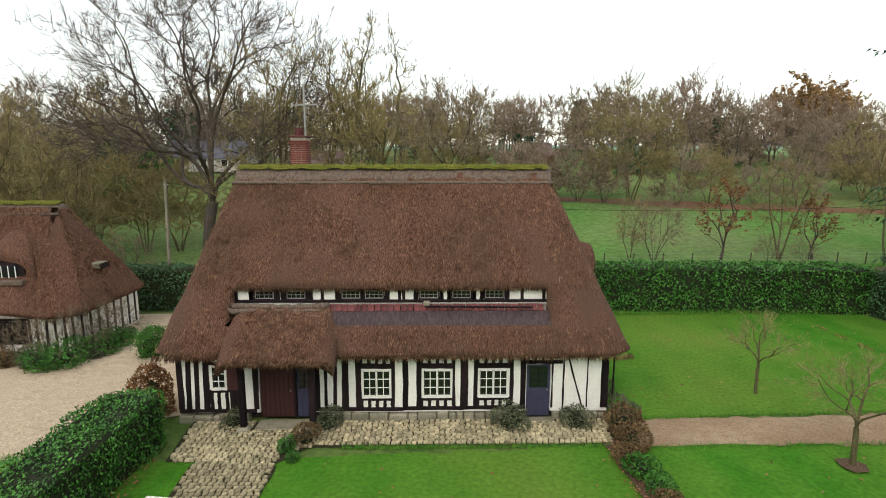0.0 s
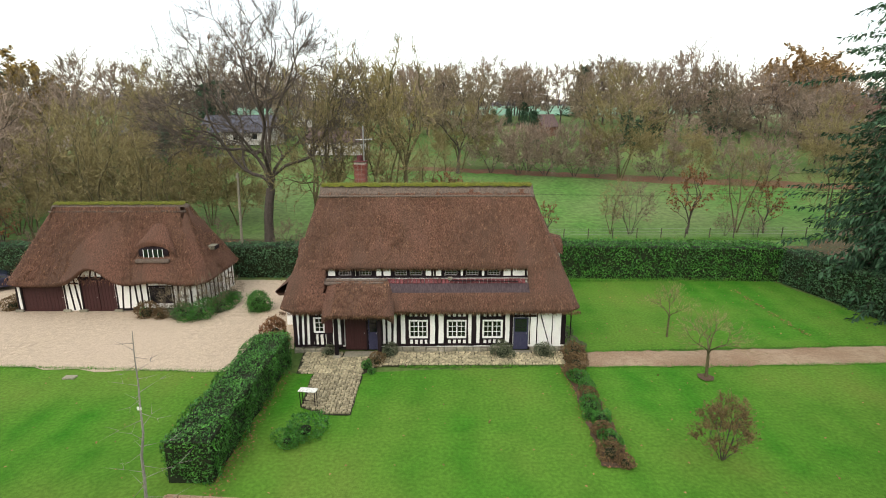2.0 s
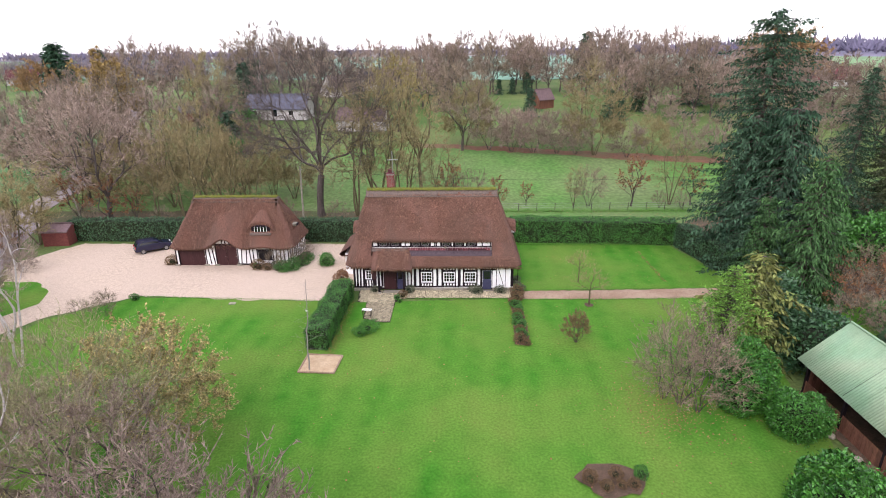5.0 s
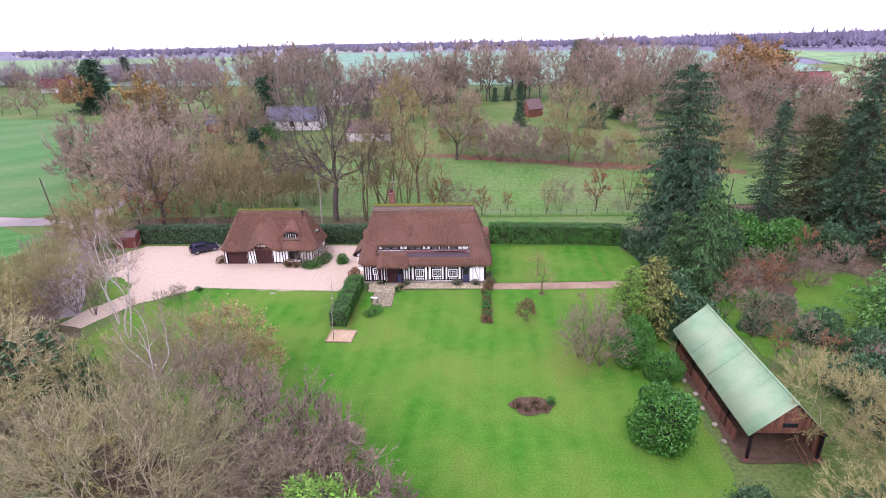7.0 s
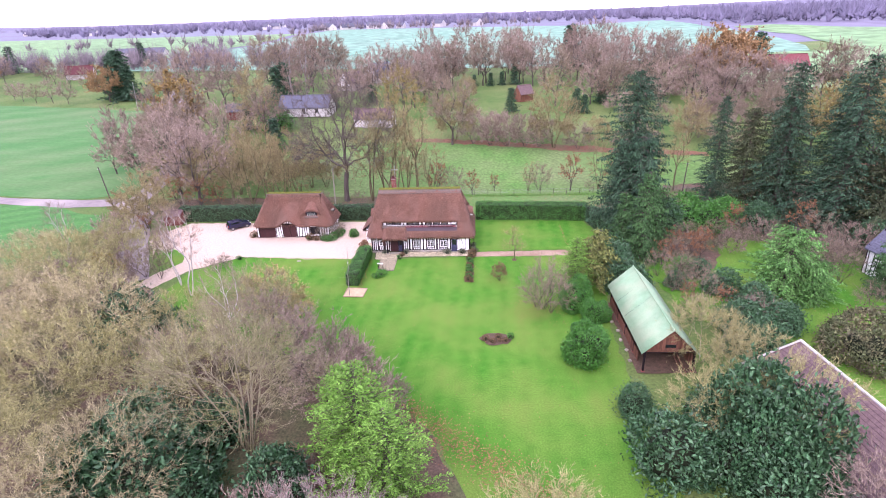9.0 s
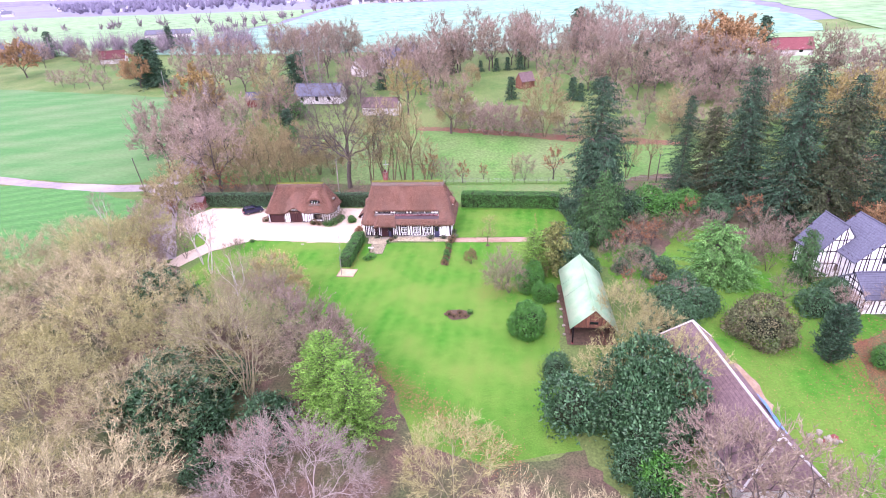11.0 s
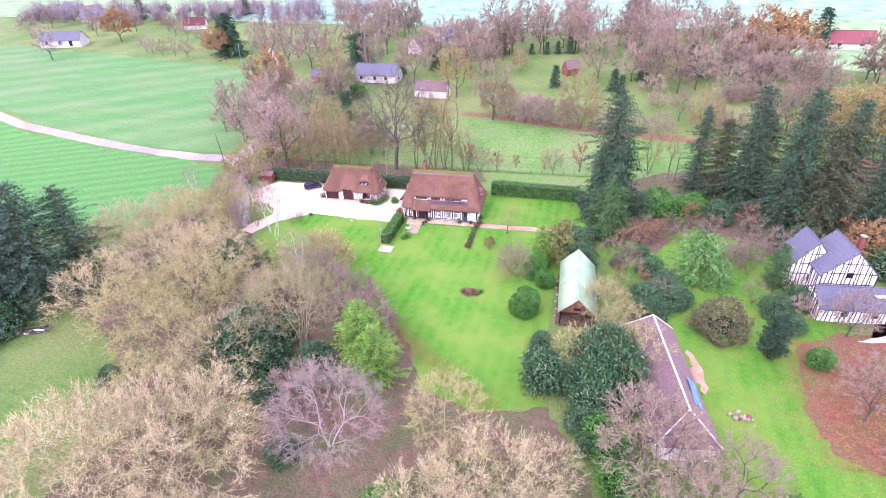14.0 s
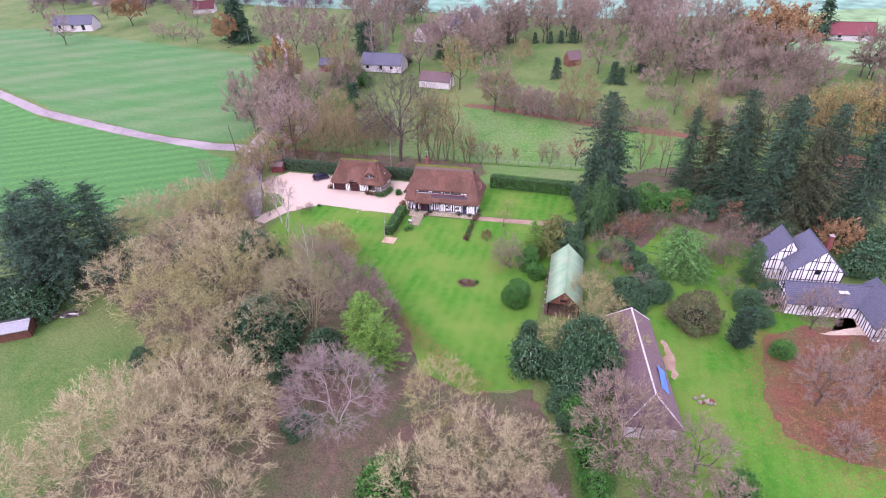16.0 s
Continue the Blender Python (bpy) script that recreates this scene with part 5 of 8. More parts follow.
# ---- houses ----
def gable_house(name, label, at, turn, w, d, eave, ridge, wall, roof, overhang=0.4, hip=0.0, windows=(), chimneys=(), category="house", timbered=False, courses=0, ridge_mat=None):
    """A house with its ridge along local x: walls, two roof slopes with thickness, openings and stacks."""
    h = thing(name, label, category, (at[0], at[1], lie(at[1])), turn)
    bm = bmesh.new()
    x, y = w / 2, d / 2
    lo = [bm.verts.new(p) for p in ((-x, -y, -0.1), (x, -y, -0.1), (x, y, -0.1), (-x, y, -0.1))]
    up = [bm.verts.new(p) for p in ((-x, -y, eave), (x, -y, eave), (x, y, eave), (-x, y, eave))]
    for i in range(4):
        bm.faces.new((lo[i], lo[(i + 1) % 4], up[(i + 1) % 4], up[i]))
    if not hip:
        for sx, a, b in ((-x, 0, 3), (x, 1, 2)):
            t = bm.verts.new((sx, 0, ridge - 0.1))
            bm.faces.new((up[a], up[b], t) if sx < 0 else (up[b], up[a], t))
    part("wall", bm, wall, h)
    o = overhang
    k = (ridge - eave) / y
    ez = eave - o * k
    rx = x + o * 0.6 - hip
    for sy in (-1, 1):
        bm = bmesh.new()
        n = max(1, courses)
        steps = [(0.0, -0.12)]
        for c in range(n):
            steps += [(c / n, 0.05 if courses else 0.02), ((c + 1) / n, 0.0)]
        steps += [(1.0, -0.14), (0.02, -0.13)]
        loop = []
        for f, lift in steps:
            xx = (x + o * 0.6) + (rx - (x + o * 0.6)) * f
            loop.append([bm.verts.new((sx * xx, sy * (y + o) * (1 - f), ez + (ridge - ez) * f + lift)) for sx in (-1, 1)])
        for i in range(len(loop)):
            a, b = loop[i], loop[(i + 1) % len(loop)]
            bm.faces.new((a[0], a[1], b[1], b[0]))
        bm.faces.new([v[0] for v in loop]), bm.faces.new([v[1] for v in loop][::-1])
        part("roof", bm, roof, h)
    if hip:
        for sx in (-1, 1):
            bm = bmesh.new()
            a, b, t = [bm.verts.new(p) for p in ((sx * (x + o * 0.6), -y - o, ez), (sx * (x + o * 0.6), y + o, ez), (sx * rx, 0, ridge))]
            a2, b2, t2 = [bm.verts.new((v.co.x, v.co.y, v.co.z - 0.14)) for v in (a, b, t)]
            for q in ((a, b, t), (a2, t2, b2), (a, a2, b2, b)):
                bm.faces.new(q)
            part("roof", bm, roof, h)
            if ridge_mat:
                for sy in (-1, 1):
                    part("hip_tile", rod((sx * (x + o * 0.6), sy * (y + o), ez + 0.03), (sx * rx, 0, ridge + 0.03), 0.1, n=6), ridge_mat, h)
    part("ridge_tile", rod((-rx, 0, ridge + 0.02), (rx, 0, ridge + 0.02), 0.12, n=8), ridge_mat or roof, h)
    for side, px, pz, ww, wh in windows:
        if side in "sn":
            sy = -y if side == "s" else y
            s = -1 if side == "s" else 1
            a, b = sorted((sy - s * 0.05, sy + s * 0.04))
            c, e = sorted((sy + s * 0.035, sy + s * 0.06))
            win = part("window", box(px - ww / 2, px + ww / 2, a, b, pz, pz + wh, 0.01), WHITE, h)
            part("pane", box(px - ww / 2 + 0.07, px + ww / 2 - 0.07, c, e, pz + 0.07, pz + wh - 0.07, 0.004), CAR_GLASS, win)
        else:
            s = -1 if side == "w" else 1
            sx = s * x
            a, b = sorted((sx - s * 0.05, sx + s * 0.04))
            c, e = sorted((sx + s * 0.035, sx + s * 0.06))
            win = part("window", box(a, b, px - ww / 2, px + ww / 2, pz, pz + wh, 0.01), WHITE, h)
            part("pane", box(c, e, px - ww / 2 + 0.07, px + ww / 2 - 0.07, pz + 0.07, pz + wh - 0.07, 0.004), CAR_GLASS, win)
    for cx, cy, top in chimneys:
        st = part("chimney", box(cx - 0.35, cx + 0.35, cy - 0.3, cy + 0.3, eave, top, 0.03), BRICK, h)
        part("chimney_cap", box(cx - 0.42, cx + 0.42, cy - 0.37, cy + 0.37, top, top + 0.1, 0.02), MORTAR, st)
    if timbered:
        for sx in (-1, 1):
            n = int(d / 0.55)
            for i in range(n + 1):
                yy = -y + d * i / n
                top = eave + (ridge - eave) * (1 - abs(yy) / y) - 0.2
                part("timber", rod((sx * (x + 0.02), yy, 0.1), (sx * (x + 0.02), yy + (0.35 if 0 < i < n and i % 3 == 1 else 0), max(top, 0.6)), 0.075, n=4), TIMBER, h)
            for zz in (eave - 1.9, eave, eave + (ridge - eave) * 0.45):
                yw = y if zz <= eave else y * (1 - (zz - eave) / (ridge - eave))
                part("timber", rod((sx * (x + 0.03), -yw, zz), (sx * (x + 0.03), yw, zz), 0.075, n=4), TIMBER, h)
        for sy in (-1, 1):
            n = int(w / 0.6)
            for i in range(n + 1):
                xx = -x + w * i / n
                part("timber", rod((xx, sy * (y + 0.02), 0.1), (xx + (0.4 if 0 < i < n and i % 3 == 1 else 0), sy * (y + 0.02), eave), 0.075, n=4), TIMBER, h)
    return h


gable_house("long_barn", "long low barn with a hipped brown roof and pale ridge", (34.4, -26.0), -83.2, 19.8, 6.2, 2.9, 6.1, RENDER_WALL, ROOF_BROWN, 0.5, hip=2.0, category="barn", courses=16, ridge_mat=RENDER_WALL, windows=(("n", -3, 1, 1.2, 1.2), ("n", 4, 1, 1.2, 1.2)), chimneys=())
tarp = thing("blue_tarpaulin", "blue sheet fixed over broken tiles on the long barn", "tarpaulin")
bm = bmesh.new()
rows = [[bm.verts.new((36.35 + 0.22 * i + 0.35 * j * 0.117 + 0.06, -27.4 - 1.0 * j, 4.62 - 0.22 * i * 0.98 + 0.05 * math.sin(i * 2 + j))) for i in range(6)] for j in range(5)]
for a, b in zip(rows[:-1], rows[1:]):
    for k in range(5):
        bm.faces.new((a[k], a[k + 1], b[k + 1], b[k]))
part("sheeting", bm, BLUE_SHEET, tarp)
gable_house("manor_house", "half-timbered manor with a steep slate roof", (63.6, 3.2), 94, 6.8, 7.6, 4.6, 8.4, PLASTER, SLATE, 0.45, timbered=True, courses=18, windows=(("w", 0, 1, 1.1, 1.2), ("w", 0, 3.8, 1.0, 1.1), ("n", 0, 1, 1.1, 1.2)), chimneys=((-0.5, -1.5, 9.6),))
gable_house("manor_wing", "slate-roofed half-timbered wing of the manor", (59.8, 5.6), 94, 5.0, 6.0, 4.0, 7.9, PLASTER, SLATE, 0.4, timbered=True, courses=16, windows=(("n", 0, 1, 1.0, 1.1),))
gable_house("manor_porch", "low slate-roofed range before the manor gable", (64.5, -3.6), 4, 13.0, 5.2, 2.6, 4.6, PLASTER, SLATE, 0.4, timbered=True, courses=12, windows=(("s", -3, 0.9, 1.1, 1.1), ("s", 1, 0.9, 1.1, 1.1), ("s", 4, 0.9, 1.1, 1.1)))
gable_house("manor_annex", "slate-roofed annex with rooflights beside the manor", (71.5, -6.5), 94, 9.0, 6.0, 2.8, 5.4, PLASTER, SLATE, 0.4, timbered=True, courses=12, windows=(("w", 0, 0.9, 1.1, 1.1),))
sheet("manor_terrace", [(62, -11), (84, -8), (84, 4), (70, 3), (68, -8)], 0.02, GRAVEL, "pale stone terrace of the manor", 0.2, 1)
hut = gable_house("brick_hut", "small brick shed at the edge of the forecourt", (-49.6, 29.6), 5, 3.0, 2.4, 1.9, 2.5, BRICK, ROOF_BROWN, 0.2, category="shed")
gable_house("field_shelter", "low open shed with a pale blue sheet roof", (-61.5, -36.0), 30, 5.0, 3.4, 1.9, 2.5, BOARD, METAL, 0.3, category="shed")
gable_house("far_house", "white farmhouse with a grey roof across the field", (-214.3, 143), 14, 18.6, 7.3, 3.4, 6.6, RENDER_WALL, SLATE, 0.5, windows=(("s", -6, 1.2, 1.6, 1.8), ("s", 0, 1.2, 1.6, 1.8), ("s", 5, 0.4, 1.8, 2.6)))
gable_house("far_house", "blue-roofed white bungalow in the hamlet", (-246.6, 200), 30, 13.4, 7.4, 2.5, 6.4, RENDER_WALL, SLATE, 0.5)
gable_house("far_house", "grey-roofed white house in the hamlet", (-292.1, 230.7), -20, 11.5, 6.5, 3.2, 6.1, RENDER_WALL, SLATE, 0.5)
gable_house("far_house", "brown-roofed house in the hamlet", (-265.7, 218.9), 60, 10.9, 6.6, 2.6, 5.5, RENDER_WALL, ROOF_BROWN, 0.5)
gable_house("far_house", "small white house beyond the hedgerow", (-168.7, 180.3), 20, 10.7, 6.1, 2.5, 5.4, RENDER_WALL, TILE_RED, 0.5)
gable_house("far_farm", "long pale farm buildings on the plain", (-194, 272.9), 4, 29, 6.2, 2.5, 4.6, RENDER_WALL, SLATE, 0.5)
gable_house("neighbour_house", "slate-roofed house among the trees", (-44.8, 102.4), -4, 15.1, 6.9, 2.8, 5.7, RENDER_WALL, SLATE, 0.4, windows=(("s", -5, 1, 1.2, 1.2), ("s", 0, 0.8, 1.2, 1.9), ("s", 4, 1, 1.2, 1.2)), courses=12)
gable_house("outbuilding", "low stone outbuilding with a dark roof", (-22.2, 88.7), -8, 10.7, 4.4, 2.5, 4.7, RENDER_WALL, ROOF_BROWN, 0.3, category="outbuilding")
gable_house("outbuilding", "small brick outbuilding among the trees", (-65.1, 99.9), 5, 6.1, 4.3, 2.5, 4.2, BRICK, SLATE, 0.3, category="outbuilding")
gable_house("village_house", "village house with a brown roof", (-30.8, 153.6), 60, 11.1, 6.4, 3.2, 6.8, RENDER_WALL, SLATE, 0.4)
gable_house("village_house", "village house with a slate roof", (-25.1, 166.1), 75, 10.1, 6.2, 3.1, 6.6, RENDER_WALL, SLATE, 0.4)
gable_house("village_house", "village house with a tiled roof", (-38.5, 139.4), 65, 9.8, 6.5, 2.8, 6.1, RENDER_WALL, ROOF_BROWN, 0.4)
gable_house("garden_shed", "timber garden shed on the meadow", (20.6, 113.1), 35, 5.1, 3.4, 2.5, 4.7, BOARD, ROOF_BROWN, 0.3, category="shed")
gable_house("red_roofed_house", "white house with a dull red roof", (118.1, 151.9), -4, 14.3, 7.2, 2.5, 5.8, RENDER_WALL, TILE_RED, 0.5, windows=(("s", -4, 1, 1.5, 1.5), ("s", 3, 1, 1.5, 1.5)))


# ---- trees and shrubs ----
def bezier(a, b, c, n):
    t = np.linspace(0, 1, n + 1)[:, None]
    return a * (1 - t) ** 2 + b * 2 * t * (1 - t) + c * t ** 2


def split_groups(T, p, rng, g):
    """Parts target points into g bundles by the direction in which they lie from p."""
    D = T - p
    D = D / np.maximum(np.linalg.norm(D, axis=1, keepdims=True), 1e-6)
    c = D[rng.choice(len(D), g, replace=False)]
    for _ in range(3):
        k = np.argmax(D @ c.T, axis=1)
        for j in range(g):
            if np.any(k == j):
                c[j] = D[k == j].mean(axis=0)
    return [T[k == j] for j in range(g) if np.any(k == j)]


def forked_tree(seed, h, w, base, targets, upright=0.5, multi=1, low=0.3, girth=1.0, hollow=0.45, sweep=0.06, wild=1.0, leaders=4):
    """Grows a bare tree by forking: bundles of twig tips share a limb until they part, and each limb is as thick as the tips it feeds.
    Returns bent limbs (points, radius at both ends) and the last shoots (points)."""
    rng = np.random.RandomState(seed)
    zc = h * (base + (1 - base) * 0.4)
    d = unit(rng, targets * 3)
    d = d[d[:, 2] > -low][:targets]
    k = rng.uniform(hollow ** 3, 1, len(d)) ** (1 / 3)
    dirs, amp = unit(rng, 9), rng.uniform(-0.25, 0.2, 9) * wild
    k = k * (1 + np.sum(np.maximum(0, d @ dirs.T) ** 5 * amp, axis=1))
    up = np.where(d[:, 2] > 0, h - zc, zc - h * base * 0.8)
    T = np.stack([d[:, 0] * w / 2 * k, d[:, 1] * w / 2 * k, zc + d[:, 2] * up * k], axis=1)
    r_tip = h * 0.0175 * girth / math.sqrt(len(T))
    limbs, shoots = [], []

    def reach_out(p, d_in, G, r_from):
        n = len(G)
        c = G.mean(axis=0)
        v = c - p
        L = max(np.linalg.norm(v), 0.05)
        r = min(r_from, r_tip * n ** 0.5)
        if n <= 2:
            for q in G:
                l = np.linalg.norm(q - p)
                P = bezier(p, p + d_in * l * 0.35 + np.array((0, 0, sweep * l)), q, 3)
                P[1:3] += rng.normal(0, 0.03 * l, (2, 3))
                limbs.append((P, max(r_tip * 1.1, 0.6 * r), r_tip * 0.35, 1))
                shoots.append(P)
            return
        f = rng.uniform(0.26, 0.42)
        q = p + v * f + rng.normal(0, 0.05 * L, 3) + np.array((0, 0, 1)) * L * f * 0.35 * (upright - 0.3)
        l = np.linalg.norm(q - p)
        P = bezier(p, p + d_in * l * 0.45, q, 3)
        limbs.append((P, min(r_from, r * 1.08), r * 0.9, n))
        d_out = P[3] - P[2]
        d_out = d_out / max(np.linalg.norm(d_out), 1e-6)
        for H in split_groups(G, q, rng, 3 if n > 12 and rng.uniform() < 0.3 else 2):
            reach_out(q, d_out, H, r * 0.92)

    if multi == 1:
        top = np.array((rng.normal(0, 0.01 * h), rng.normal(0, 0.01 * h), max(h * base * 1.15, 0.12 * h)))
        P = bezier(np.array((0, 0, -0.1)), np.array((rng.normal(0, 0.01 * h), rng.normal(0, 0.01 * h), top[2] * 0.5)), top, 4)
        r0 = r_tip * len(T) ** 0.5
        limbs.append((P[:2], r0 * 1.35, r0 * 1.05, 99))
        limbs.append((P[1:], r0 * 1.05, r0 * 0.95, 99))
        ups = np.array((0, 0, 1.0))
        for G in split_groups(T, top, rng, leaders):
            reach_out(top, ups, G, r0 * 0.9)
    else:
        for G in split_groups(T * np.array((1, 1, 0.35)), np.array((0, 0, 0.2 * h)), rng, multi):
            G = G / np.array((1, 1, 0.35))
            out = G.mean(axis=0) * np.array((1, 1, 0))
            foot = out * 0.05 * rng.uniform(0.5, 2.0) + np.array((0, 0, -0.1))
            ax = out * 0.6 / max(np.linalg.norm(out), 0.1) + np.array((0, 0, 1.0 + upright))
            reach_out(foot, ax / np.linalg.norm(ax), G, 9.0)
    return limbs, shoots, np.array((0, 0, zc * 0.8))


def tree_parts(parent, limbs, shoots, centre, bark, twig, fine, tw, length, tr, upright, seed=0, extra=None):
    """Turns limbs into bark tubes, and clothes the shoots with bent twigs that each carry finer side twigs."""
    rng = np.random.RandomState(seed)
    V, F = np.zeros((0, 3)), np.zeros((0, 4), int)
    for sides, lo, hi in ((5, 9, 1e9), (3, 2, 8)):
        a, b, ra, rb = [], [], [], []
        for P, r0, r1, tips in limbs:
            if lo <= tips <= hi:
                Q = P if sides == 5 else P[[0, 2, 3]]
                n = len(Q) - 1
                for k in range(n):
                    a.append(Q[k]), b.append(Q[k + 1]), ra.append(r0 + (r1 - r0) * k / n), rb.append(r0 + (r1 - r0) * (k + 1) / n)
        if a:
            V2, F2 = tubes(a, b, ra, rb, sides)
            V, F = np.concatenate([V, V2]), np.concatenate([F, F2 + len(V)])
    raw("trunk", V, F, bark, parent, smooth=True)
    S = np.array(shoots)
    n = len(S)
    u = np.tile((np.arange(fine) + 0.5) / fine, n) + rng.uniform(-0.5, 0.5, n * fine) / fine
    i = np.repeat(np.arange(n), fine)
    x = np.clip(u * 2.999, 0, 2.999)
    k = x.astype(int)
    p0 = S[i, k] + (S[i, k + 1] - S[i, k]) * (x - k)[:, None]
    ax = S[i, 3] - S[i, 0]
    ax = ax / np.maximum(np.linalg.norm(ax, axis=1, keepdims=True), 1e-6)
    out = p0 - centre
    out = out / np.maximum(np.linalg.norm(out, axis=1, keepdims=True), 1e-6)
    d = ax * 0.8 + out * 0.35 + rng.normal(0, 0.42, p0.shape) + np.array((0, 0, 0.3 * upright))
    d = d / np.linalg.norm(d, axis=1, keepdims=True)
    L = (length * rng.uniform(0.55, 1.35, len(p0)))[:, None]
    p1 = p0 + d * L * 0.5
    d2 = d + rng.normal(0, 0.2, d.shape) + np.array((0, 0, 0.3 * upright))
    d2 = d2 / np.linalg.norm(d2, axis=1, keepdims=True)
    p2 = p1 + d2 * L * 0.5
    j = np.repeat(np.arange(len(p0)), tw)
    v = rng.uniform(0.25, 0.95, (len(j), 1))
    q0 = np.where(v < 0.5, p0[j] + (p1[j] - p0[j]) * v * 2, p1[j] + (p2[j] - p1[j]) * (v * 2 - 1))
    e = d2[j] * 0.8 + rng.normal(0, 0.5, (len(j), 3)) + np.array((0, 0, 0.25 * upright))
    e = e / np.linalg.norm(e, axis=1, keepdims=True)
    q1 = q0 + e * L[j] * rng.uniform(0.3, 0.65, (len(j), 1))
    V, F = blades(np.concatenate([p0, p1, q0]), np.concatenate([p1 + d * L * 0.1, p2, q1]), np.concatenate([np.full(len(p0), tr * 0.75), np.full(len(p0), tr * 0.65), np.full(len(q0), tr * 0.6)]), rng)
    ends = [(P, r0) for P, r0, r1, tips in limbs if tips == 1]
    V2, F2 = spikes([P[k] for P, r in ends for k in (0, 2)], [P[2] + (P[2] - P[1]) * 0.3 if k == 0 else P[3] for P, r in ends for k in (0, 2)], [max(r * (1 - 0.3 * k), tr * 0.7) for P, r in ends for k in (0, 1)])
    V, F = np.concatenate([V, V2]), np.concatenate([F, F2 + len(V)])
    raw("crown", V, F, twig, parent)
    if extra:
        material, size, per, label = extra
        m = int(len(p0) * per)
        k = rng.randint(0, len(p0), m)
        C = p0[k] + (p2[k] - p0[k]) * rng.uniform(0.2, 1.1, (m, 1)) + rng.normal(0, 0.3 * length, (m, 3)) * 0.4
        V, F = leaves(C, unit(rng, m), unit(rng, m), size, size * 0.7, rng)
        raw("foliage", V, F, material, parent, label)


def bare_tree(name, label, seed, h, w, base, counts, bark, twig, category="tree", tr=0.016, reach=0.07, extra=None, upright=0.5, **kw):
    """counts: shoots in the crown, twigs on each shoot, side twigs on each twig."""
    ob = thing(name, label, category)
    limbs, shoots, centre = forked_tree(seed, h, w, base, counts[0], upright=upright, **kw)
    tree_parts(ob, limbs, shoots, centre, bark, twig, counts[1], counts[2], w * reach, tr, upright, seed, extra)
    return ob


PROTO = {}


def proto(key, *growers):
    """Names a kind of plant by the functions that grow it; each is grown at its first use."""
    PROTO[key] = {"grow": growers, "obs": [None] * len(growers), "n": 0}


def place(key, at, size=1.0, turn=None, wide=1.0, label=""):
    """Sets a plant of that kind at a spot, taking the kind's variants in turn."""
    src = PROTO[key]
    n = src["n"]
    src["n"] += 1
    i = n % len(src["grow"])
    t = turn if turn is not None else (n * 137.5 + 31) % 360
    m = pose(at[0], at[1], at[2] if len(at) > 2 else lie(at[1]), 0, 0, t) @ Matrix.Diagonal((size * wide, size * wide, size, 1))
    if src["obs"][i] is None:
        ob = src["obs"][i] = src["grow"][i]()
    else:
        ob = copy_thing(src["obs"][i], Matrix.Identity(4))
    ob.matrix_basis = m
    return tagged(ob, label)


def leafy_bush(name, label, seed, rx, ry, rz, n, material, size, category="shrub", up=0.3, amp=0.22, aspect=0.5, base=0.0, core=0.55):
    """A dense evergreen: a near-black core standing in for inner shade, under a lumpy shell of leaves."""
    rng = np.random.RandomState(seed)
    ob = thing(name, label, category)
    m = 24
    cs = unit(rng, m) * rng.uniform(0.5, 1.06, (m, 1)) * 0.72
    cs[:, 2] = np.where(cs[:, 2] < -0.3, -cs[:, 2], cs[:, 2])
    rr = rng.uniform(0.2, 0.46, m)
    cs[0], rr[0] = (0, 0, -0.1), 0.72
    k = rng.choice(m, n * 3, p=rr ** 2 / np.sum(rr ** 2))
    d = unit(rng, n * 3)
    P = cs[k] + d * (rr[k] * (rng.uniform(0.84, 1.02, n * 3) + (0.3 + amp) * 0.6 * rng.uniform(0, 1, n * 3) ** 6))[:, None]
    gap = np.linalg.norm(P[:, None, :] - cs[None], axis=2) - rr[None] * 0.9
    gap[np.arange(n * 3), k] = 1
    ok = np.where(gap.min(axis=1) > 0)[0][:n]
    d, P = d[ok], P[ok] * np.array((rx, ry, rz))
    n = len(ok)
    P[:, 2] += rz * (0.55 + base)
    P[:, 2] *= 1 / 1.5
    P[:, 2] = np.maximum(P[:, 2], 0.04)
    tang = np.cross(d, unit(rng, n)) + np.array((0, 0, up)) + d * rng.uniform(0.1, 1.5, (n, 1))
    V, F = leaves(P, tang, d + unit(rng, n) * 0.5, size, size * aspect, rng)
    raw("foliage", V, F, material, ob)
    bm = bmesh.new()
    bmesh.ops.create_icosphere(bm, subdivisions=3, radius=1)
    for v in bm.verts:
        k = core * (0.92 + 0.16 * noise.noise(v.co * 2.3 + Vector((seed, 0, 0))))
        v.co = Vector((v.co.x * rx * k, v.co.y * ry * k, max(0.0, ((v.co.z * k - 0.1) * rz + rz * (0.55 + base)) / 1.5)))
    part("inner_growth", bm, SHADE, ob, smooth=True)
    return ob


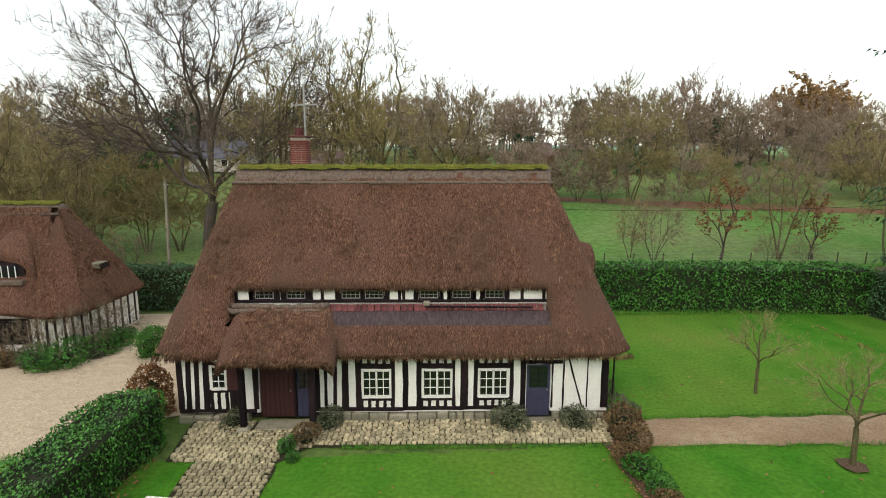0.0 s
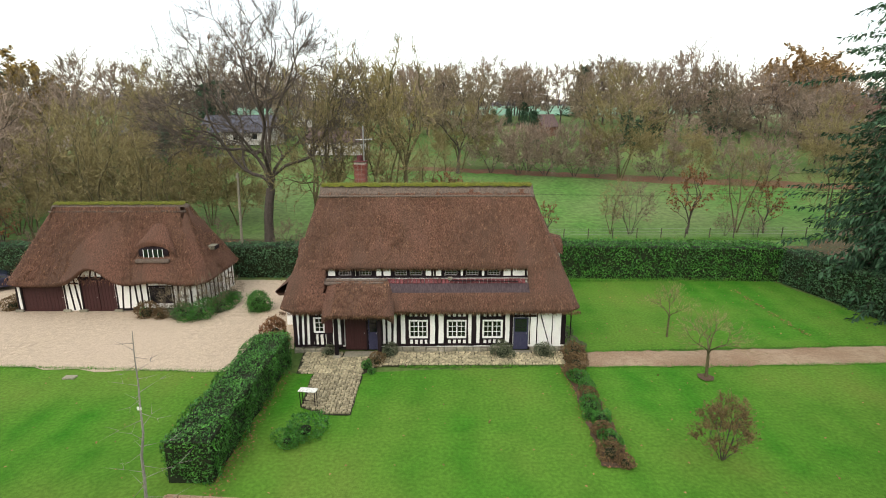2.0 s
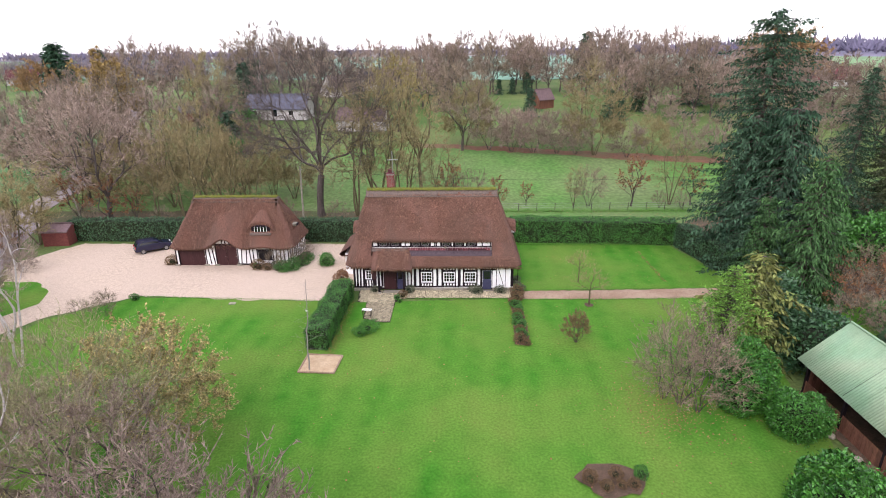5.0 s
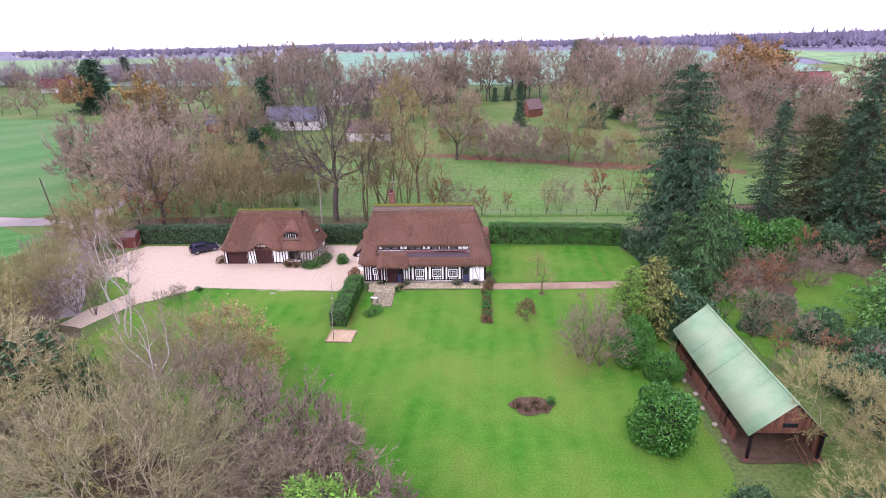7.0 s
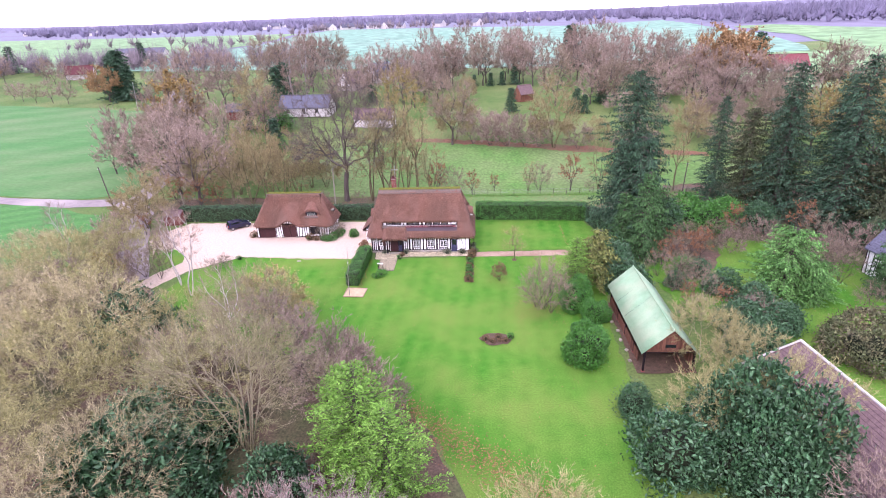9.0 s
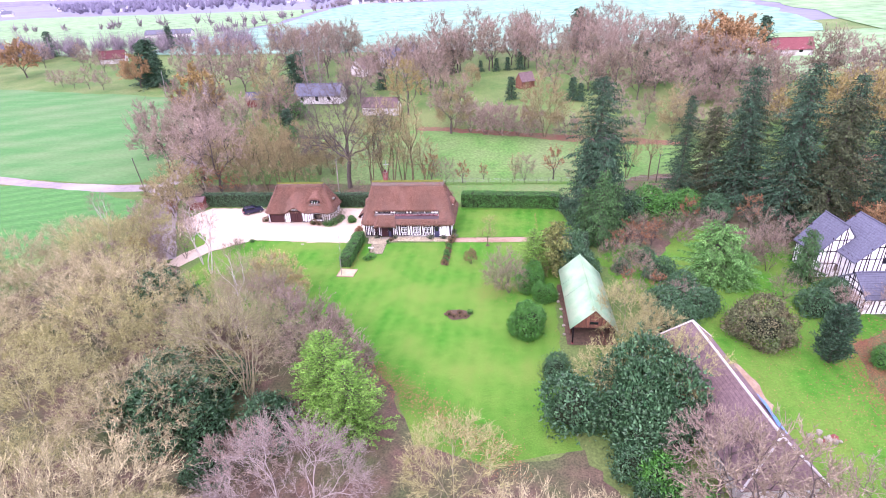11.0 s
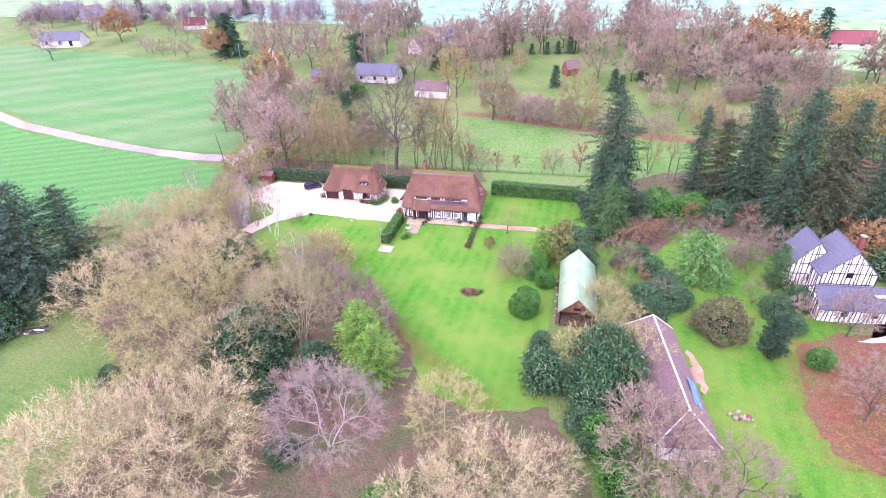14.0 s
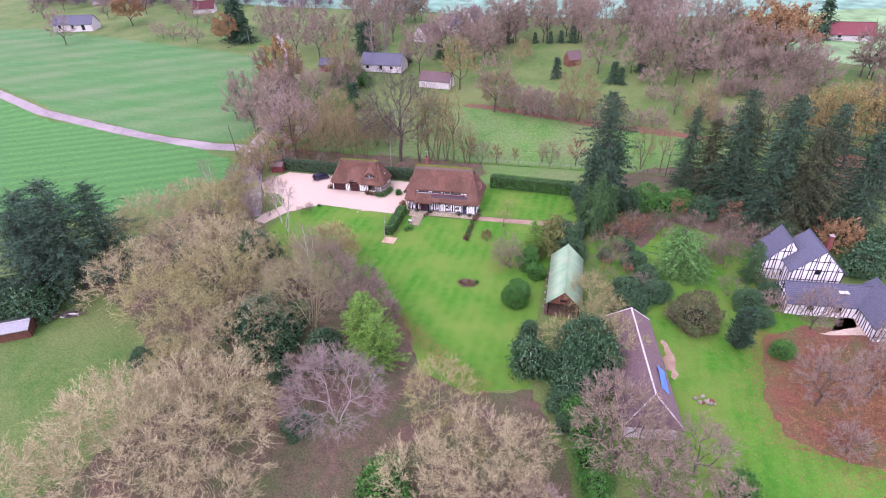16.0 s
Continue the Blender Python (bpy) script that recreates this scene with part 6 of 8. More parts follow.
def conifer(name, label, seed, h, r, material, bark=BARK, whorls=34, per=8, clear=0.06, droop=0.35, spray=0.6, shape=0.6, ragged=0.25, step=0.55, hang=0.5):
    """Whorls of drooping branches that carry side sprays like a feather."""
    rng = np.random.RandomState(seed)
    ob = thing(name, label, "conifer tree")
    zs = np.linspace(0, h, 9)
    P = np.stack([rng.normal(0, 0.05, 9), rng.normal(0, 0.05, 9), zs], axis=1)
    rad = h * 0.016 * (1 - 0.93 * zs / h)
    V = [(p[0] + q * math.cos(a * 0.898), p[1] + q * math.sin(a * 0.898), p[2]) for p, q in zip(P, rad) for a in range(7)]
    F = np.array([(k * 7 + a, k * 7 + (a + 1) % 7, k * 7 + 7 + (a + 1) % 7, k * 7 + 7 + a) for k in range(8) for a in range(7)])
    raw("trunk", V, F, bark, ob, smooth=True)
    B0, B1, C, A, N = [], [], [], [], []
    for w in range(whorls):
        f = clear + (1 - clear) * (w + rng.uniform(0, 0.5)) / whorls
        phase = rng.uniform(0, 6.28)
        big = rng.uniform(1 - ragged * 0.7, 1 + ragged * 0.5)
        for k in range(per):
            a = phase + 2 * math.pi * k / per + rng.uniform(-0.4, 0.4)
            L = (r * (1 - f) ** shape + 0.2) * big * rng.uniform(1 - ragged * 1.5, 1 + ragged)
            L *= 1 + ragged * 0.7 * math.sin(2 * a + f * 11 + seed)
            out = np.array((math.cos(a), math.sin(a), 0))
            perp = np.array((-out[1], out[0], 0))
            p0 = np.array((0, 0, f * h + rng.uniform(-0.2, 0.2)))
            sag = droop * (1 - 0.75 * f) * rng.uniform(0.7, 1.3)
            m = max(3, int(L / (spray * step)))
            t = np.linspace(0.2, 1.0, m)[:, None]
            c = p0 + out * L * t + np.array((0, 0, -sag * L)) * (t ** 1.5 - 0.35 * t ** 4)
            B0.append(p0), B1.append(c[-1])
            for side in (-1, 0, 1):
                d = out * 0.75 + perp * side * rng.uniform(0.6, 1.2, (m, 1)) + np.array((0, 0, -hang)) * rng.uniform(0.3, 1.5, (m, 1)) + rng.normal(0, 0.35, (m, 3))
                C.append(c + d * spray * 0.42 * (1.25 - 0.5 * t) + rng.normal(0, 0.22 * spray, (m, 3))), A.append(d), N.append(np.array((0, 0, 1)) + rng.normal(0, 0.7, (m, 3)))
    V, F = spikes(B0, B1, np.full(len(B0), 0.04))
    tagged(raw("branch_whorl", V, F, bark, ob), kind="stuff")
    V, F = leaves(np.concatenate(C), np.concatenate(A), np.concatenate(N), spray, spray * 0.33, rng)
    raw("foliage", V, F, material, ob)
    return ob


def hedge(name, label, pts, width, height, material, density=110, size=0.13, seed=1):
    """A clipped hedge along a line of points."""
    rng = np.random.RandomState(seed)
    ob = thing(name, label, "hedge")
    C, A, N = [], [], []
    bm = bmesh.new()
    half = width / 2
    for p, q in zip(pts[:-1], pts[1:]):
        p, q = np.array((*p, 0.0)), np.array((*q, 0.0))
        L = np.linalg.norm(q - p)
        ax = (q - p) / L
        nrm = np.array((-ax[1], ax[0], 0))
        for n_dir, cnt, kind in ((nrm, L * height, "s"), (-nrm, L * height, "s"), (np.array((0, 0, 1.0)), L * width, "t"), (ax, width * height, "e"), (-ax, width * height, "f")):
            m = int(cnt * density)
            u, v = rng.uniform(0, 1, (m, 1)), rng.uniform(0, 1, (m, 1))
            wob = rng.uniform(-0.06, 0.09, (m, 1))
            if kind == "s":
                c = p + ax * L * u + n_dir * half + np.array((0, 0, 1.0)) * height * v
            elif kind == "t":
                c = p + ax * L * u + nrm * width * (v - 0.5) + np.array((0, 0, height))
            else:
                c = (q if kind == "e" else p) + nrm * width * (u - 0.5) + np.array((0, 0, 1.0)) * height * v
            lump = 0.12 * np.sin(c[:, 0:1] * 1.9 + c[:, 2:3] * 2.3) * np.cos(c[:, 1:2] * 2.1 + c[:, 2:3])
            c = c + n_dir * (wob + lump)
            r = rng.normal(0, 1, (m, 3))
            C.append(c), A.append(np.cross(n_dir, r) + n_dir * 0.5 + np.array((0, 0, 0.35))), N.append(n_dir + r * 0.3)
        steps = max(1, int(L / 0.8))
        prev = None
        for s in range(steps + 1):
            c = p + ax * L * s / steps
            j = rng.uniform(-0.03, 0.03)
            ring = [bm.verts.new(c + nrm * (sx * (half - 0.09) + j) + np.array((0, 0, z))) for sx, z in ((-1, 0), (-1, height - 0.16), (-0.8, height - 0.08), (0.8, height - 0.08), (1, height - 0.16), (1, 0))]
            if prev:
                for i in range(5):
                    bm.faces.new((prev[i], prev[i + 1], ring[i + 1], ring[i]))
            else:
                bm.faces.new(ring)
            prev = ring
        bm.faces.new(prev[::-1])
    # solid dark core in place of the shade between the hedge leaves
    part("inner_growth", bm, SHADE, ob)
    V, F = leaves(np.concatenate(C), np.concatenate(A), np.concatenate(N), size, size * 0.5, rng)
    raw("foliage", V, F, material, ob)
    return ob


# bare tree kinds
proto("far_pink", *[lambda q=q: bare_tree("tree", "bare wood tree with a purplish haze of twigs", q, 19, 13, 0.1, (110, 5, 4), BARK, TWIG_PINK, tr=0.105, reach=0.11, upright=0.8, low=0.7, girth=0.7) for q in (131, 132)])
proto("far_brown", *[lambda q=q: bare_tree("tree", "bare brown wood tree", q, 18, 11, 0.1, (110, 5, 4), BARK, TWIG, tr=0.105, reach=0.12, upright=0.7, low=0.7, girth=0.7) for q in (137, 138)])
proto("poplar", lambda: bare_tree("poplar", "tall narrow bare poplar with pale upright shoots", 141, 26, 6.5, 0.1, (140, 5, 4), BARK_GREY, TWIG_PINK, tr=0.09, reach=0.16, upright=2.2, low=0.9, girth=0.6))
proto("oak", lambda: bare_tree("tree", "tall bare oak with a wide dark fan-shaped crown", 12, 25, 23, 0.2, (560, 6, 5), BARK, TWIG_DARK, leaders=7, tr=0.03, upright=0.7, reach=0.06, low=0.6, girth=1.1, wild=0.5))
proto("brown", *[lambda q=q: bare_tree("tree", "bare brown-twigged broadleaf tree", q, 17, 14, 0.14, (220, 4, 5), BARK, TWIG, girth=0.85, tr=0.07, upright=0.7, low=0.5, reach=0.085) for q in (23, 24)])
proto("pink", *[lambda q=q: bare_tree("tree", "bare tree with a purplish haze of twigs", q, 17, 15, 0.12, (260, 4, 5), BARK, TWIG_PINK, girth=0.85, tr=0.055, upright=0.75, low=0.6, reach=0.08) for q in (31, 33)])
proto("olive", *[lambda q=q: bare_tree("tree", "slender bare tree with olive twigs", q, 14, 8, 0.12, (170, 4, 4), BARK_OLIVE, TWIG_OLIVE, tr=0.032, upright=1.6, multi=3, low=0.75, reach=0.1, girth=0.75) for q in (41, 42)])
proto("ivied", lambda: bare_tree("tree", "slender bare tree with a trunk wrapped in dark ivy", 45, 15, 6, 0.3, (130, 4, 4), BARK_OLIVE, TWIG_OLIVE, tr=0.036, upright=1.4, low=0.4, reach=0.1, girth=0.7))
proto("willow", *[lambda q=q: bare_tree("tree", "broad bare willow with a dense olive crown", q, 12, 11, 0.06, (220, 6, 5), BARK_OLIVE, TWIG_OLIVE, girth=0.8, tr=0.055, upright=1.1, multi=4, low=0.7, reach=0.11) for q in (43, 44)])
proto("pale", *[lambda q=q: bare_tree("tree", "bare spreading tree with pale lichened twigs", q, 12, 17, 0.06, (350, 6, 5), BARK_PALE, TWIG_PALE, tr=0.032, girth=0.58, upright=0.55, multi=4, reach=0.062, low=0.35, hollow=0.55) for q in (53, 54)])
proto("lichen", *[lambda q=q: bare_tree("tree", "bare spreading tree yellow-green with lichen", q, 11, 14, 0.06, (310, 6, 5), BARK_PALE, TWIG_LICHEN, tr=0.03, girth=0.6, upright=0.55, multi=4, reach=0.066, low=0.4, hollow=0.55) for q in (57, 58)])
proto("silver", lambda: bare_tree("tree", "bare silvery-grey tree with a dense rounded crown", 61, 12.5, 16, 0.08, (620, 7, 5), BARK_SILVER, TWIG_GREY, tr=0.019, girth=0.8, upright=0.7, multi=3, reach=0.055, low=0.35, wild=0.5, hollow=0.7))
proto("orange", lambda: bare_tree("tree", "autumn oak still holding orange leaves", 71, 18, 19, 0.1, (170, 6, 3), BARK, TWIG, tr=0.05, low=0.4, extra=(LEAF_ORANGE, 0.5, 11.0, "orange leaves")))
proto("yellow", lambda: bare_tree("tree", "autumn tree with thinning yellow leaves", 73, 14, 12, 0.12, (120, 6, 4), BARK, TWIG_OLIVE, tr=0.04, low=0.4, extra=(LEAF_YELLOW, 0.3, 2.5, "yellow leaves")), lambda: bare_tree("tree", "autumn tree with thinning yellow leaves", 74, 14, 11, 0.2, (110, 6, 4), BARK, TWIG_OLIVE, tr=0.04, low=0.3, upright=1.0, extra=(LEAF_YELLOW, 0.3, 2.0, "yellow leaves")))
proto("golden_crown", lambda: bare_tree("tree", "round oak with a crown of yellow-brown leaves", 75, 19, 16, 0.12, (150, 6, 4), BARK, TWIG_PINK, tr=0.05, low=0.4, extra=(LEAF_GINGER, 0.5, 9.0, "yellow-brown leaves")))
proto("rust", lambda: bare_tree("small_tree", "young tree with clinging rust leaves", 79, 6, 4.0, 0.1, (60, 5, 4), BARK, TWIG, tr=0.011, upright=0.9, low=0.4, reach=0.1, extra=(LEAF_RUST, 0.17, 3.0, "rust leaves")))
proto("ochre", lambda: bare_tree("small_tree", "small tree with ochre and orange autumn leaves", 83, 6, 7.5, 0.1, (160, 6, 4), BARK_PALE, TWIG_PALE, tr=0.011, low=0.4, extra=(LEAF_OCHRE, 0.13, 9.0, "ochre leaves")))
proto("birch", lambda: bare_tree("birch", "white-barked birch with fine purplish twigs", 89, 14, 6, 0.22, (90, 7, 6), BIRCH, TWIG_PINK, category="birch tree", upright=1.3, tr=0.014, multi=2, reach=0.12, low=0.4, girth=0.5))
proto("hazel", *[lambda q=q: bare_tree("shrub", "many-stemmed bare grey-brown shrub", q, 5.5, 5.2, 0.03, (150, 4, 4), BARK, TWIG, category="shrub", upright=1.2, multi=6, girth=0.65, tr=0.02, low=0.6, reach=0.1) for q in (97, 98)])
proto("thicket", *[lambda q=q: bare_tree("shrub", "bare purplish-brown thicket shrub", q, 8, 9, 0.04, (130, 5, 5), BARK, TWIG_PINK, category="shrub", upright=0.9, multi=5, girth=0.7, tr=0.058, low=0.8, reach=0.1) for q in (101, 102)])
proto("fruit", lambda: bare_tree("fruit_tree", "small bare pruned fruit tree", 103, 3.4, 3.2, 0.3, (90, 5, 4), BARK_OLIVE, TWIG_OLIVE, upright=0.9, tr=0.007, low=0.15, reach=0.1))
proto("fir", *[lambda q=q: conifer("fir_tree", "tall dark fir tree with drooping branches", q, 24, 5.6, LEAF_FIR, whorls=46, per=10, spray=0.46, ragged=0.45, shape=0.5, droop=0.4, step=0.72) for q in (3, 4)])
proto("cedar", lambda: conifer("fir_tree", "tall old fir with a ragged crown of heavy arms", 8, 25, 5.2, LEAF_FIR, whorls=44, per=11, clear=0.2, spray=0.44, ragged=0.5, shape=0.33, droop=0.3, step=0.68, hang=0.7))
proto("dark_pine", *[lambda q=q: conifer("pine_tree", "big dark bluish evergreen with a broad layered crown", q, 20, 6.5, LEAF_PINE, whorls=40, per=11, clear=0.12, spray=0.46, ragged=0.45, shape=0.38, droop=0.1, step=0.8, hang=0.1) for q in (18, 20)])
proto("old_fir", lambda: conifer("fir_tree", "tall ageing spruce with olive-brown needles", 5, 21, 5.2, LEAF_OLD_FIR, whorls=40, per=10, spray=0.48, ragged=0.45, shape=0.45, droop=0.5))
proto("far_fir", lambda: conifer("fir_tree", "dark fir tree among the bare wood", 6, 20, 4.6, LEAF_FIR, whorls=20, per=6, spray=1.5, ragged=0.35, shape=0.6, droop=0.4))
proto("laurel", lambda: leafy_bush("laurel_bush", "dense dark glossy evergreen bush", 7, 3.0, 3.0, 4.0, 3600, LEAF_DARK, 0.34, amp=1.0, core=0.62))
proto("green_bush", lambda: leafy_bush("evergreen_bush", "rounded bright green evergreen bush", 9, 3.0, 3.0, 4.0, 4300, LEAF_LAUREL, 0.32, amp=0.9, core=0.62))
proto("bright", lambda: conifer("cypress_tree", "bright green feathery cypress", 13, 9, 3.1, LEAF_BRIGHT, whorls=34, per=8, clear=0.0, droop=-0.45, spray=0.26, shape=0.55, ragged=0.25, hang=-0.5, step=0.7))
proto("yew", lambda: conifer("yew_tree", "dense green conifer with hanging sprays", 15, 9, 2.3, LEAF_YEW, whorls=32, per=8, clear=0.0, droop=0.5, spray=0.36, shape=0.4, ragged=0.34, hang=1.0))
proto("dark_yew", lambda: conifer("yew_tree", "broad dark green conifer with drooping sprays", 16, 9, 2.6, LEAF_FIR, whorls=32, per=8, clear=0.0, droop=0.6, spray=0.36, shape=0.35, ragged=0.4, hang=1.0))
proto("coppice", lambda: bare_tree("tree", "many-stemmed coppiced tree with fanned lichen-green shoots", 59, 14, 16, 0.02, (420, 6, 5), BARK_PALE, TWIG_COPPICE, tr=0.022, girth=0.8, upright=1.3, multi=9, low=0.1, reach=0.065))

# behind the hedge
place("oak", (-20.3, 41), 1.0, turn=40)
for x, y, s in ((-15.2, 41, 1.3), (-12.6, 42, 1.5), (-10.6, 41.3, 1.4), (-8.6, 43, 1.15), (-35.4, 38.5, 1.05), (-32.5, 39.5, 0.95), (-38.6, 38.6, 1.0), (-29.5, 40, 0.7), (-42, 38, 0.8), (-3.5, 42.5, 0.85)):
    place("olive", (x, y), s)
place("ivied", (-6.4, 41.5), 1.35)
for key, x, y, s, w in (("pink", -49.6, 39.5, 1.15, 1.0), ("pink", -57.3, 46.7, 1.1, 1.0), ("brown", -61, 53.7, 1.07, 1.0), ("pink", -65.8, 61, 1.05, 1.0), ("golden_crown", -71.2, 77, 0.96, 1.05), ("brown", -65, 71.5, 0.97, 0.9), ("rust", -47.5, 36, 1.2, 1.1), ("rust", -52, 36.5, 1.3, 1.0), ("rust", -44.5, 37, 0.9, 1.1), ("olive", -52, 29, 0.75, 1.4), ("rust", -53.5, 27.5, 0.5, 1.0), ("hazel", -24, 36, 0.8, 1.0), ("hazel", -17, 36, 0.7, 1.0), ("hazel", -30, 35.5, 0.7, 1.0), ("hazel", -49, 33.5, 0.8, 1.0), ("hazel", -40.5, 36, 0.6, 1.0), ("willow", -44, 46, 1, 0.9), ("willow", -37.7, 47.4, 0.9, 0.9), ("willow", -29.6, 48.8, 0.84, 0.9)):
    place(key, (x, y), s, wide=w)
for key, x, y, s in (("rust", 24.3, 45.5, 1.05), ("olive", 30, 46.2, 0.6), ("rust", 33, 46, 0.85), ("olive", 15.9, 45.6, 0.35), ("rust", 9, 46, 0.5), ("hazel", 18, 45.5, 0.9), ("rust", -2.4, 43, 1.0), ("hazel", 0.5, 42.5, 1.0), ("rust", 4.5, 43.5, 0.7), ("olive", 40, 46, 0.7), ("hazel", 28, 44.5, 0.4), ("hazel", 31, 44.2, 0.4), ("ivied", 44.5, 45, 0.6)):
    place(key, (x, y), s * 1.3)
# thicket beyond the paddock
for key, x, y, s in (("brown", -0.3, 71.5, 1.02), ("thicket", 4.8, 71.9, 1.11), ("thicket", 8.9, 70.5, 1.02), ("thicket", 12.9, 69.8, 1.07), ("thicket", 17.2, 69.1, 1.07), ("thicket", 20.5, 68.4, 0.93), ("thicket", 10.8, 72.9, 1.01), ("willow", 0.3, 74.3, 1.01), ("willow", 23.8, 67.9, 1.16), ("thicket", 29.4, 66.5, 0.84), ("thicket", 39.4, 66.5, 0.66), ("thicket", 44.4, 65.5, 0.85), ("willow", 34, 67.4, 0.65), ("brown", 50.3, 75.3, 0.53), ("brown", 59.2, 77.6, 0.46), ("willow", 55.4, 68.7, 0.84), ("thicket", 63.3, 64.9, 1.13), ("brown", 71.3, 62.3, 0.95), ("brown", 75.6, 70.1, 0.83)):
    place(key, (x, y), s)
for x, y, s in ((-50, 46, 0.95), (-34.5, 49, 0.9), (-26.5, 49, 0.8), (-42, 52, 1.0), (-57, 44, 0.9)):
    place("willow", (x, y), s)
# the neighbour's plot and the hamlet street
for key, x, y, s, w in (("willow", -54.7, 88.1, 1.2, 0.9), ("poplar", -49, 103.7, 0.88, 1.0), ("poplar", -45.6, 106.2, 0.9, 1.0), ("pink", -31.2, 100.2, 1, 0.95), ("far_brown", -37, 106.2, 0.82, 0.9), ("yellow", -14.1, 86.8, 1.25, 0.85), ("ivied", -16.3, 84.9, 0.81, 1.1), ("far_pink", -94.6, 120.1, 0.88, 1.1), ("far_pink", -84.1, 113.1, 1.02, 1.1), ("far_pink", -74.2, 111.8, 0.98, 1.1), ("far_pink", -87.4, 128.3, 0.91, 1.1), ("far_pink", -76.5, 123.9, 0.96, 1.1), ("far_brown", -67.1, 119.4, 0.92, 1.1), ("far_pink", -102.3, 128.3, 0.83, 1.1), ("far_pink", -118.3, 149.6, 0.64, 1.1), ("far_pink", -51.9, 135.1, 1.06, 1.0), ("brown", -60.1, 128.3, 1.2, 0.95), ("brown", -78, 161.7, 1.06, 1.0), ("far_pink", -67.2, 143, 0.89, 1.1), ("far_brown", -56.1, 148.4, 0.96, 1.1)):
    place(key, (x, y), s, wide=w)
# trees round the far meadow
for key, x, y, s, w in (("willow", 3.2, 114.9, 0.68, 0.9), ("far_brown", 29.3, 105, 1.03, 1.1), ("brown", 8.5, 138.8, 0.98, 0.95), ("far_brown", -5.3, 133.9, 0.9, 1.1), ("far_brown", -2.3, 139.4, 0.89, 1.1), ("far_pink", -10, 139.4, 0.85, 1.0), ("far_pink", 48.5, 113.7, 1.02, 1.0), ("far_brown", 42.7, 119.4, 0.92, 1.0), ("far_pink", 54.6, 115.5, 1.08, 1.0), ("far_pink", 65, 123.9, 1, 1.1), ("far_brown", 59.4, 120.7, 0.96, 1.0), ("far_pink", 25.8, 135.8, 0.86, 1.1), ("far_brown", 35.6, 136.4, 0.82, 1.1), ("far_pink", 44.7, 132.1, 0.95, 1.1), ("far_pink", 52.7, 137, 0.94, 1.1), ("far_pink", 70.7, 114.3, 0.84, 1.2), ("pink", 75.9, 97.9, 0.85, 1.15), ("pink", 65.9, 92.7, 0.66, 1.1), ("far_brown", 84.2, 87.5, 0.8, 1.2), ("far_pink", 30.6, 144.2, 0.89, 1.1), ("far_brown", 16.9, 147.8, 0.88, 1.1), ("far_pink", 40.9, 149, 0.88, 1.1)):
    place(key, (x, y), s, wide=w)
# hedgerow trees climbing the slope on both sides of the meadow
rh = np.random.RandomState(29)
for k in range(16):
    place(("far_brown", "far_pink")[k % 2], (rh.uniform(-34, -2), rh.uniform(104, 142)), rh.uniform(0.7, 0.95), wide=1.15)
for k in range(22):
    place(("far_pink", "far_brown", "thicket")[k % 3], (rh.uniform(38, 92), rh.uniform(96, 124)), rh.uniform(0.65, 0.9), wide=1.2)
for k in range(12):
    place("thicket", (rh.uniform(44, 90), rh.uniform(70, 100)), rh.uniform(0.5, 0.8), wide=1.2)
for k in range(12):
    place(("far_pink", "brown")[k % 2], (rh.uniform(-78, -44), rh.uniform(50, 84)), rh.uniform(0.65, 0.85), wide=1.05)
# scattered wood towards the far fields
rw = np.random.RandomState(17)
for k in range(46):
    x, y = rw.uniform(-75, 95), rw.uniform(140, 178)
    if -44 < x < -14:
        continue
    place(("far_pink", "far_brown")[k % 2], (x, y), rw.uniform(0.75, 1.05), wide=1.1)
for k in range(28):
    x, y = 88 + 70 * rw.uniform() ** 0.8, rw.uniform(60, 112)
    place(("far_brown", "far_pink", "far_brown")[k % 3], (x, y), rw.uniform(0.65, 0.95), wide=1.15)
for x, y, s in ((82, 120.7, 1.1), (89.9, 124.5, 1), (-190.4, 151.9, 0.88), (-122.4, 127.1, 0.7)):
    place("orange", (x, y), s)
for x, y, s in ((15.9, 99.9, 0.3), (34, 97.3, 0.3), (36.2, 96.6, 0.23), (43.1, 107.5, 0.31), (-43.5, 68.7, 0.37), (-57.5, 87.1, 0.27), (-58.5, 117.5, 0.52), (-56.2, 119.4, 0.55), (-37.9, 110, 0.2), (-27.5, 114.9, 0.25), (19.6, 139.4, 0.28), (15.2, 138.8, 0.21), (11.1, 138.2, 0.2), (5.4, 137.6, 0.18), (44.5, 173.8, 0.73), (108.5, 151.9, 0.6), (-118.7, 131.4, 0.74), (-121.8, 133.9, 0.7), (-115.4, 128.9, 0.51), (-130, 144.2, 0.61)):
    place("far_fir", (x, y), s * 1.15, wide=1.3)
for x, y, s in ((-221.6, 206.8, 0.55), (-162.2, 218.9, 0.51), (-6, 137, 0.41), (58.9, 114.3, 0.46)):
    place("far_fir", (x, y), s * 1.15, wide=1.2)
for x, y, s in ((-48.8, 86.2, 1.52), (-43.5, 68.5, 0.93)):
    place("green_bush", (x, y), s)
for x, y, s in ((-199.4, 119.7, 0.8), (-136.8, 125.8, 0.46), (-150.9, 128.9, 0.41), (-143.8, 127.7, 0.46), (-164, 135.1, 0.37), (-158.3, 132.1, 0.37), (-254.1, 162.8, 0.7), (-226.1, 173.8, 0.62), (-180, 173.8, 0.62), (-199.2, 173.8, 0.65), (-157.8, 157.1, 0.55), (-144.2, 148.4, 0.56), (-257.8, 180.3, 0.69), (-214.5, 163.9, 0.55), (-170.8, 166.1, 0.55)):
    place("far_pink" if int(x) % 3 else "far_brown", (x, y), s, wide=1.2)
